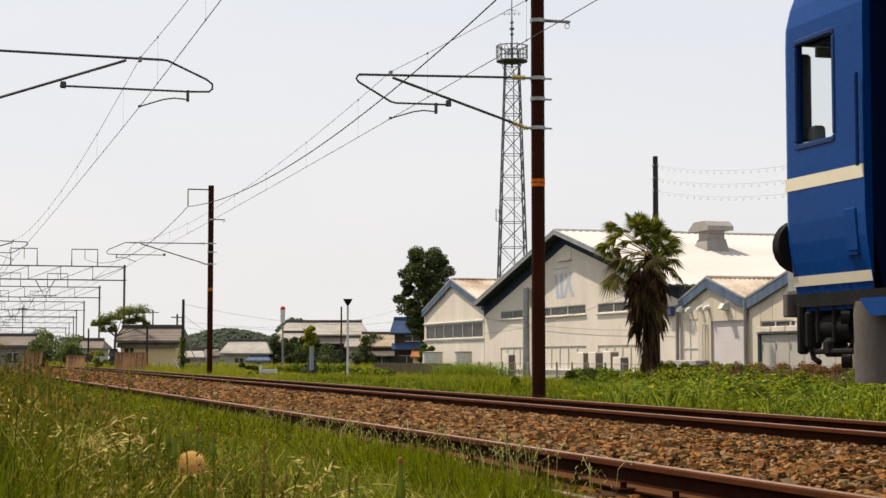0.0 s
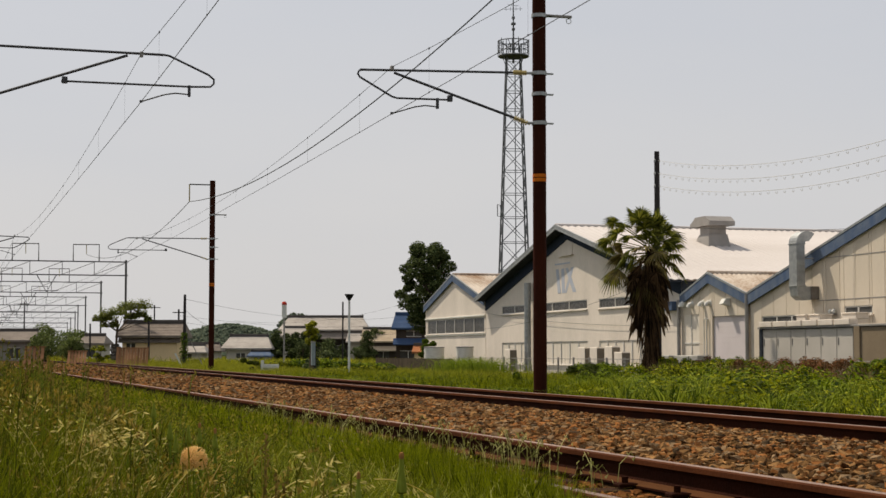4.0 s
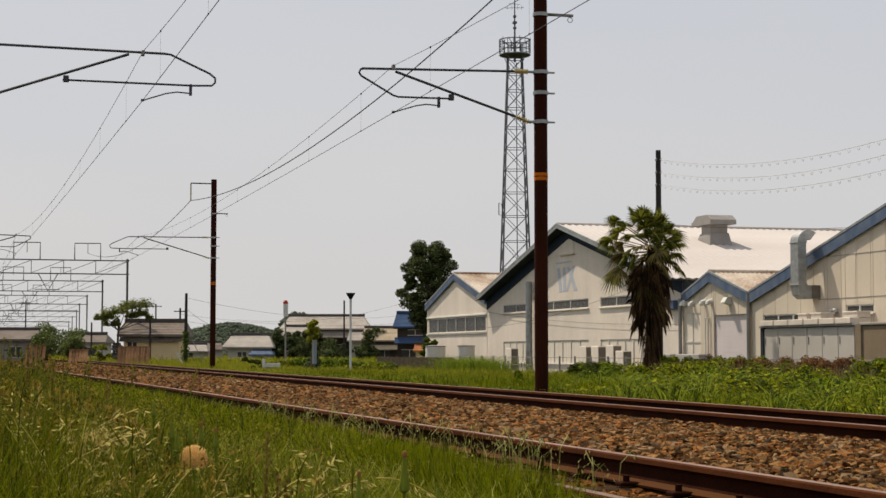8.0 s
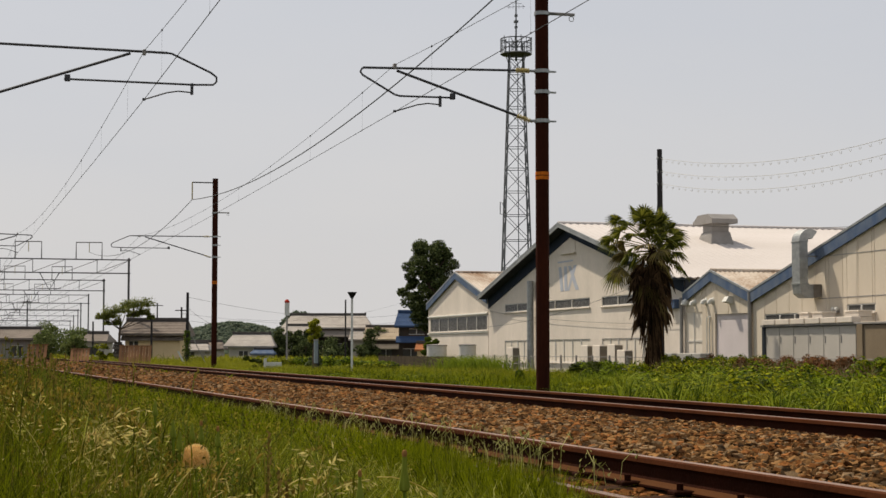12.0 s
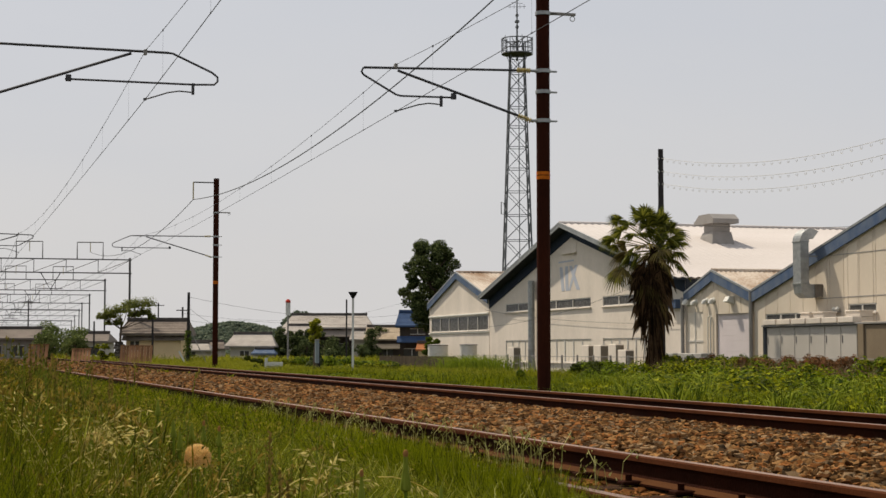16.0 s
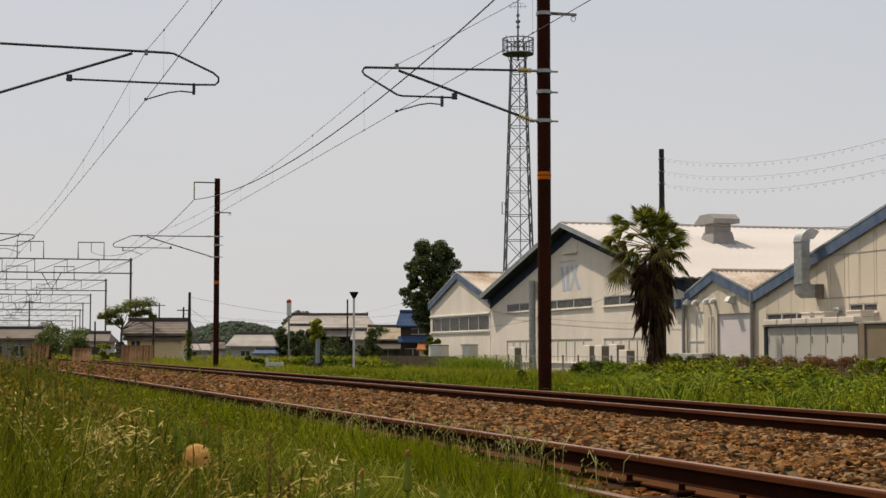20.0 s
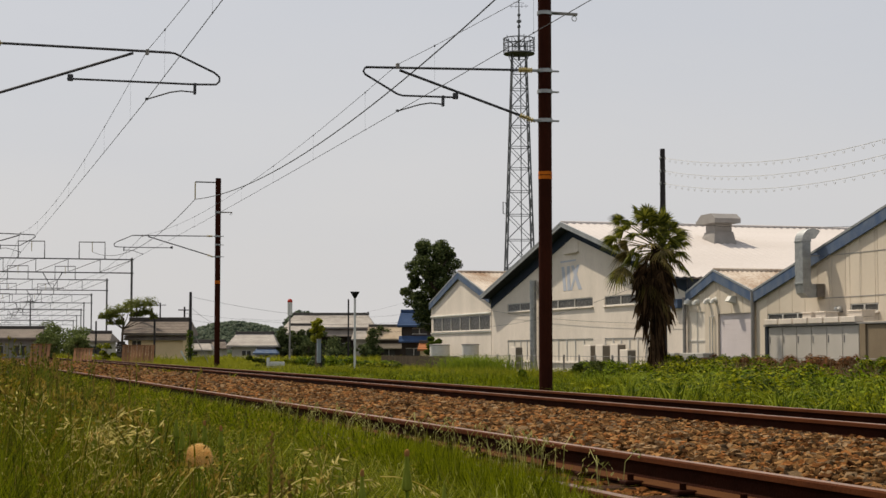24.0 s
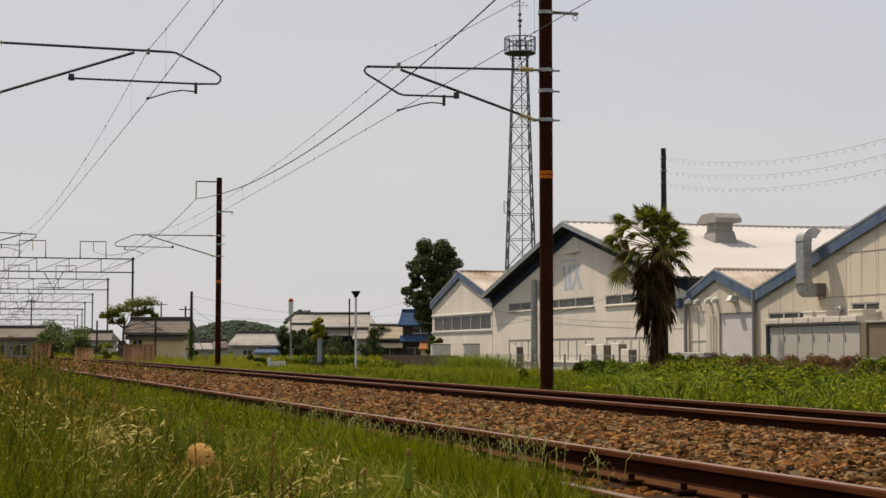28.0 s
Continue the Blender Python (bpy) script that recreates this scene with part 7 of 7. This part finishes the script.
house("tool_shed", 42.5, 155.5, -15.75, 1.6, 2.0, 1.3, .6, .25, BEIGE, ORANGETILE, "small shed with an orange tiled roof", .15)
house("mud_walled_shed", 14.2, 131.2, -15.75, 4.2, 4.4, 2.35, 1.0, .45, BEIGE, TILEBROWN, "old beige mud-walled shed with brown tiled roof beside the line", .12, (2.15, .3, .25), [(-1.8, -1.1, 1.0, 1.8)], base=-.1)
house("low_house", 4.2, 166, -15.75, 5.0, 5.0, 2.2, .9, .5, GREYBOARD, PENTTILE, "grey boarded house beyond the tracks", .3, None, [(-2.0, -.6, .4, 1.5), (.4, 1.6, .4, 1.5)], base=-.05)
house("low_house", 11.8, 160, -15.75, 2.0, 4.0, 1.9, .7, .3, PLASTER, PENTTILE, "small pale house beyond the tracks", .3, None, [(-.6, .4, .5, 1.4)], base=-.05)

# ---- lineside things ----
RUSTSHEET = mat("rusty_brown_boards", (.27, .14, .07), (.15, .078, .04), rough=.85, scale=1.2, fine=12, bump=.3, pick="object", spread=.5)
for x0, x1, y, lean, h in ((9.0, 11.0, 105.3, .45, 1.15), (2.9, 3.95, 89.6, .42, 1.15), (6.2, 7.4, 108.0, .4, .95)):
    t = thing("board_barrier", (x0, y, .05), "leaning barrier of rusty brown upright boards by the track", "barrier", "board barriers")
    k = int((x1 - x0) / .18)
    for i in range(k):
        x = (x1 - x0) * i / k
        part("board", Geo().add([(x, 0, 0), (x + .165, 0, 0), (x + .165 + lean * .35, .85, h), (x + lean * .35, .85, h),
                                 (x, .03, 0), (x + .165, .03, 0), (x + .165 + lean * .35, .88, h), (x + lean * .35, .88, h)],
                                [(0, 1, 2, 3), (5, 4, 7, 6), (0, 4, 5, 1), (1, 5, 6, 2), (2, 6, 7, 3), (3, 7, 4, 0)]), RUSTSHEET, t)
    part("top_rail", Geo().box(lean * .35 - .02, x1 - x0 + lean * .35 + .02, .82, .92, h, h + .05, .01), RUSTSHEET, t)
wh = thing("lamp_post", (14.45, 63.8, -.1), "slim white post with dark funnel-shaped lamp head", "lamp post")
WHITEPOST = mat("white_post_paint", (.66, .66, .62), (.5, .5, .47), rough=.6, scale=2, fine=25, bump=.1)
part("post", Geo().tube([(0, 0, -.1), (0, 0, 3.06)], .045, 10), WHITEPOST, wh, smooth=True)
part("head", Geo().lathe([(.04, 3.03), (.185, 3.27), (.19, 3.29), (.02, 3.29)], 0, 0, 14), BLACK, wh, "dark funnel lamp head")
bp = thing("utility_pole", (26.25, 118, -.24), "slim dark pole behind the lamp post", "utility pole", "far poles")
part("pole", Geo().tube([(0, 0, 0), (0, 0, 4.85)], .06, 8), DARKWOOD, bp)
eb = thing("equipment_box", (14.15, 69.2, -.08), "grey-blue lineside equipment box on a dark post", "equipment box")
part("post", Geo().box(-.02, .09, -.06, .06, 0, 1.3, .01), DARKWOOD, eb)
part("casing", Geo().box(-.13, .03, -.2, -.05, .45, 1.42, .02), mat("grey_blue_box_paint", (.26, .30, .31), (.2, .23, .24), rough=.6), eb, "grey-blue steel casing")
part("casing_lid", Geo().box(-.14, .04, -.22, -.04, 1.40, 1.45, .01), GREYMETAL, eb)
mp_ = thing("distance_marker", (12.4, 71.7, .02), "low white lineside marker with a plain arm board", "marker post")
part("post", Geo().tube([(0, 0, -.1), (0, 0, .5), (0, 0, .56)], .07, 10), WHITEPOST, mp_, smooth=True)
part("arm_board", Geo().box(.07, .72, -.03, .03, .2, .38, .01), WHITEPOST, mp_)
part("arm_shadow_plate", Geo().box(.07, .72, -.02, .02, .06, .18, .01), GREYMETAL, mp_)
rp = thing("crossing_signal", (21.55, 115.8, -.24), "thin grey post with a white red-capped cylinder on top", "signal post")
part("post", Geo().tube([(0, 0, 0), (0, 0, 3.8)], .06, 8), GREYMETAL, rp)
part("cylinder", Geo().tube([(0, 0, 3.62), (0, 0, 4.55)], .17, 14), WHITEPOST, rp, "white cylinder", smooth=True)
part("cap", Geo().lathe([(.18, 4.52), (.18, 4.64), (.1, 4.75), (.01, 4.77)], 0, 0, 14), mat("red_cap", (.45, .05, .03), (.35, .04, .03), rough=.5), rp, "red cap", smooth=True)
iv = thing("ivy_clad_pole", (14.05, 111.7, -.05), "dark timber pole overgrown with ivy at its foot", "utility pole", "far poles")
part("pole", Geo().tube([(0, 0, -.1), (.02, 0, 4.85)], .13, 10, r2=.09), DARKWOOD, iv, smooth=True)
part("guy_wire", Geo().tube([(0, 0, 2.6), (1.3, .3, .1)], .03, 5), GREYMETAL, iv)
rr = np.random.default_rng(3)
a, z = rr.uniform(0, 6.28, 700), rr.uniform(0, 2.3, 700)
v, f = leaf_cloud(np.stack([(.12 + .22 * rr.random(700) * (1.3 - z / 2.5)) * np.cos(a), .25 * np.sin(a), z], 1), .12, .2, rr)
bulk("ivy", v, f, TREEMID, "green ivy", "", "", iv)
for x, y, h, arm in ((16.4, 134, 4.5, .5), (12.9, 137, 5.0, .45), (10.6, 150, 3.6, 0), (13.2, 126, 3.4, 0), (18.9, 175, 6.0, .6), (6.6, 200, 7.0, .5)):
    t = thing("utility_pole", (x, y, -.1), "thin dark utility pole beyond the tracks", "utility pole", "far poles")
    part("pole", Geo().tube([(0, 0, 0), (0, 0, h)], .09, 8, r2=.07), DARKWOOD, t)
    if arm:
        part("cross_arm", Geo().box(-arm, arm, -.04, .04, h - .3, h - .22), DARKWOOD, t)
pt = thing("fallen_plank", (12.9, 107.5, -.02), "pale plank leaning in the grass", "plank")
part("plank", Geo().add([(0, 0, .9), (.12, 0, .9), (.55, 0, .05), (.42, 0, .05), (0, .04, .9), (.12, .04, .9), (.55, .04, .05), (.42, .04, .05)],
                        [(0, 1, 2, 3), (5, 4, 7, 6), (0, 4, 5, 1), (1, 5, 6, 2), (2, 6, 7, 3), (3, 7, 4, 0)]), WHITEPOST, pt)
for a, b, s in (((16.4, 134, 3.9), (62, 190, 6.5), 1.6), ((16.4, 134, 3.4), (62, 190, 5.2), 1.6), ((14.05, 111.7, 4.5), (45, 165, 5.0), 1.0), ((14.05, 111.7, 3.8), (28, 180, 4.0), .8), ((28, 180, 4.4), (52, 200, 7.0), 1.0)):
    lw = thing("village_wire", label="thin sagging power line across the village", category="cable", group="village cables")
    part("cable", Geo().tube(span(a, b, s, 20), .011, 4), WIRE, lw)

# ---- separate stones of the ballast nearest to the rail ----
STONE_MESHES = []
for k, (sv, sf) in enumerate(STONE_KINDS):
    me = bpy.data.meshes.new("stone")
    me.from_pydata(sv.tolist(), [], sf.tolist())
    me.materials.append(STONE if k % 3 else (STONE_RED if k % 2 else STONE_GREY))
    STONE_MESHES.append(me)
heap = thing("ballast_heap", label="heap of separate crushed stones against the rail", category="ballast")
sr_ = random.Random(9)
for i in range(300):
    y = 6.8 + 6.5 * (i / 300)
    o = new("stone", STONE_MESHES[i % len(STONE_MESHES)])
    x = NEAR_X + NEAR_DRIFT * y + .67 + sr_.random() ** 1.3 * 1.6
    s = sr_.uniform(.06, .105)
    o.parent = heap
    o.matrix_basis = Matrix.LocRotScale((x, y, bed_z(x, y) + .012), Euler((sr_.uniform(-.5, .5), sr_.uniform(-.5, .5), sr_.uniform(0, 6))), (s, s, s))


# ---- single grass sprays that sway in the wind ----
SPRAYSTRAW = leafy("swaying_straw", (.60, .44, .12), (.24, .17, .04), through_light=.45)
swaying = []
sw = random.Random(21)
for i in range(30):
    y = sw.uniform(4.7, 8.5)
    x = .018 * y + abs(sw.gauss(0, .42)) if i % 4 else sw.uniform(.6, 1.3)
    h = .74 * max(.5, 1 - (x - .1) / 2.1) * sw.uniform(.72, 1.05)
    a = sw.uniform(-.6, 1.2) + (math.pi if i % 5 == 0 else 0)
    L = sw.uniform(.12, .28)
    t = thing("grass_stalk", (x, y, -.02), "single straw-coloured grass stalk with a drooping seed spray", "grass stalk", "grass stalks")
    g = Geo()
    brome(g, (L * .3 * math.cos(a), L * .3 * math.sin(a), h * .62), (L * math.cos(a), L * math.sin(a), h), sw, 18, sw.uniform(.017, .026), .002)
    g.tube([(0, 0, 0), (.05 * L * math.cos(a), .05 * L * math.sin(a), h * .35), (L * .3 * math.cos(a), L * .3 * math.sin(a), h * .625)], .0022, 4, caps=False)
    part("spray", g, SPRAYSTRAW, t)
    swaying.append((t, x, y, sw.uniform(0, 6.28), sw.uniform(.8, 1.4)))


def motions():
    """The coach runs off towards the south at about 39 km/h."""
    speed = 10.8
    rows = [(t, pose(FAR_X, 11.39 - speed * t, RAIL_Z)) for t in (0, .0334, .1, .2, .5, 1, 2, 4, 8, 14, 20, 27.9, 28)]
    walk(coach, rows)
    # stalks nod in the breeze, harder just after the coach has passed
    for t, x, y, phase, size in swaying:
        rows = []
        for k in range(57):
            s = k * .5
            gust = (1.6 if s < 2 else 1) * (.6 + .4 * math.sin(s * .45 + x))
            rows.append((s, pose(x, y, -.02, 1.6 * size * gust * math.sin(s * 2.9 + phase), 2.2 * size * gust * math.sin(s * 2.3 + phase * 1.7), 0)))
        walk(t, rows)
    # the thick-stemmed flowers only stir
    for i, (t, x, y) in enumerate(nodding):
        rows = []
        for k in range(57):
            s = k * .5
            gust = .55 + .45 * math.sin(s * .42 + i * .3)
            rows.append((s, pose(x, y, -.02, .25 * gust * math.sin(s * 2.7 + i), .42 * gust * math.sin(s * 2.1 + i * 1.9), 0)))
        walk(t, rows)


motions()
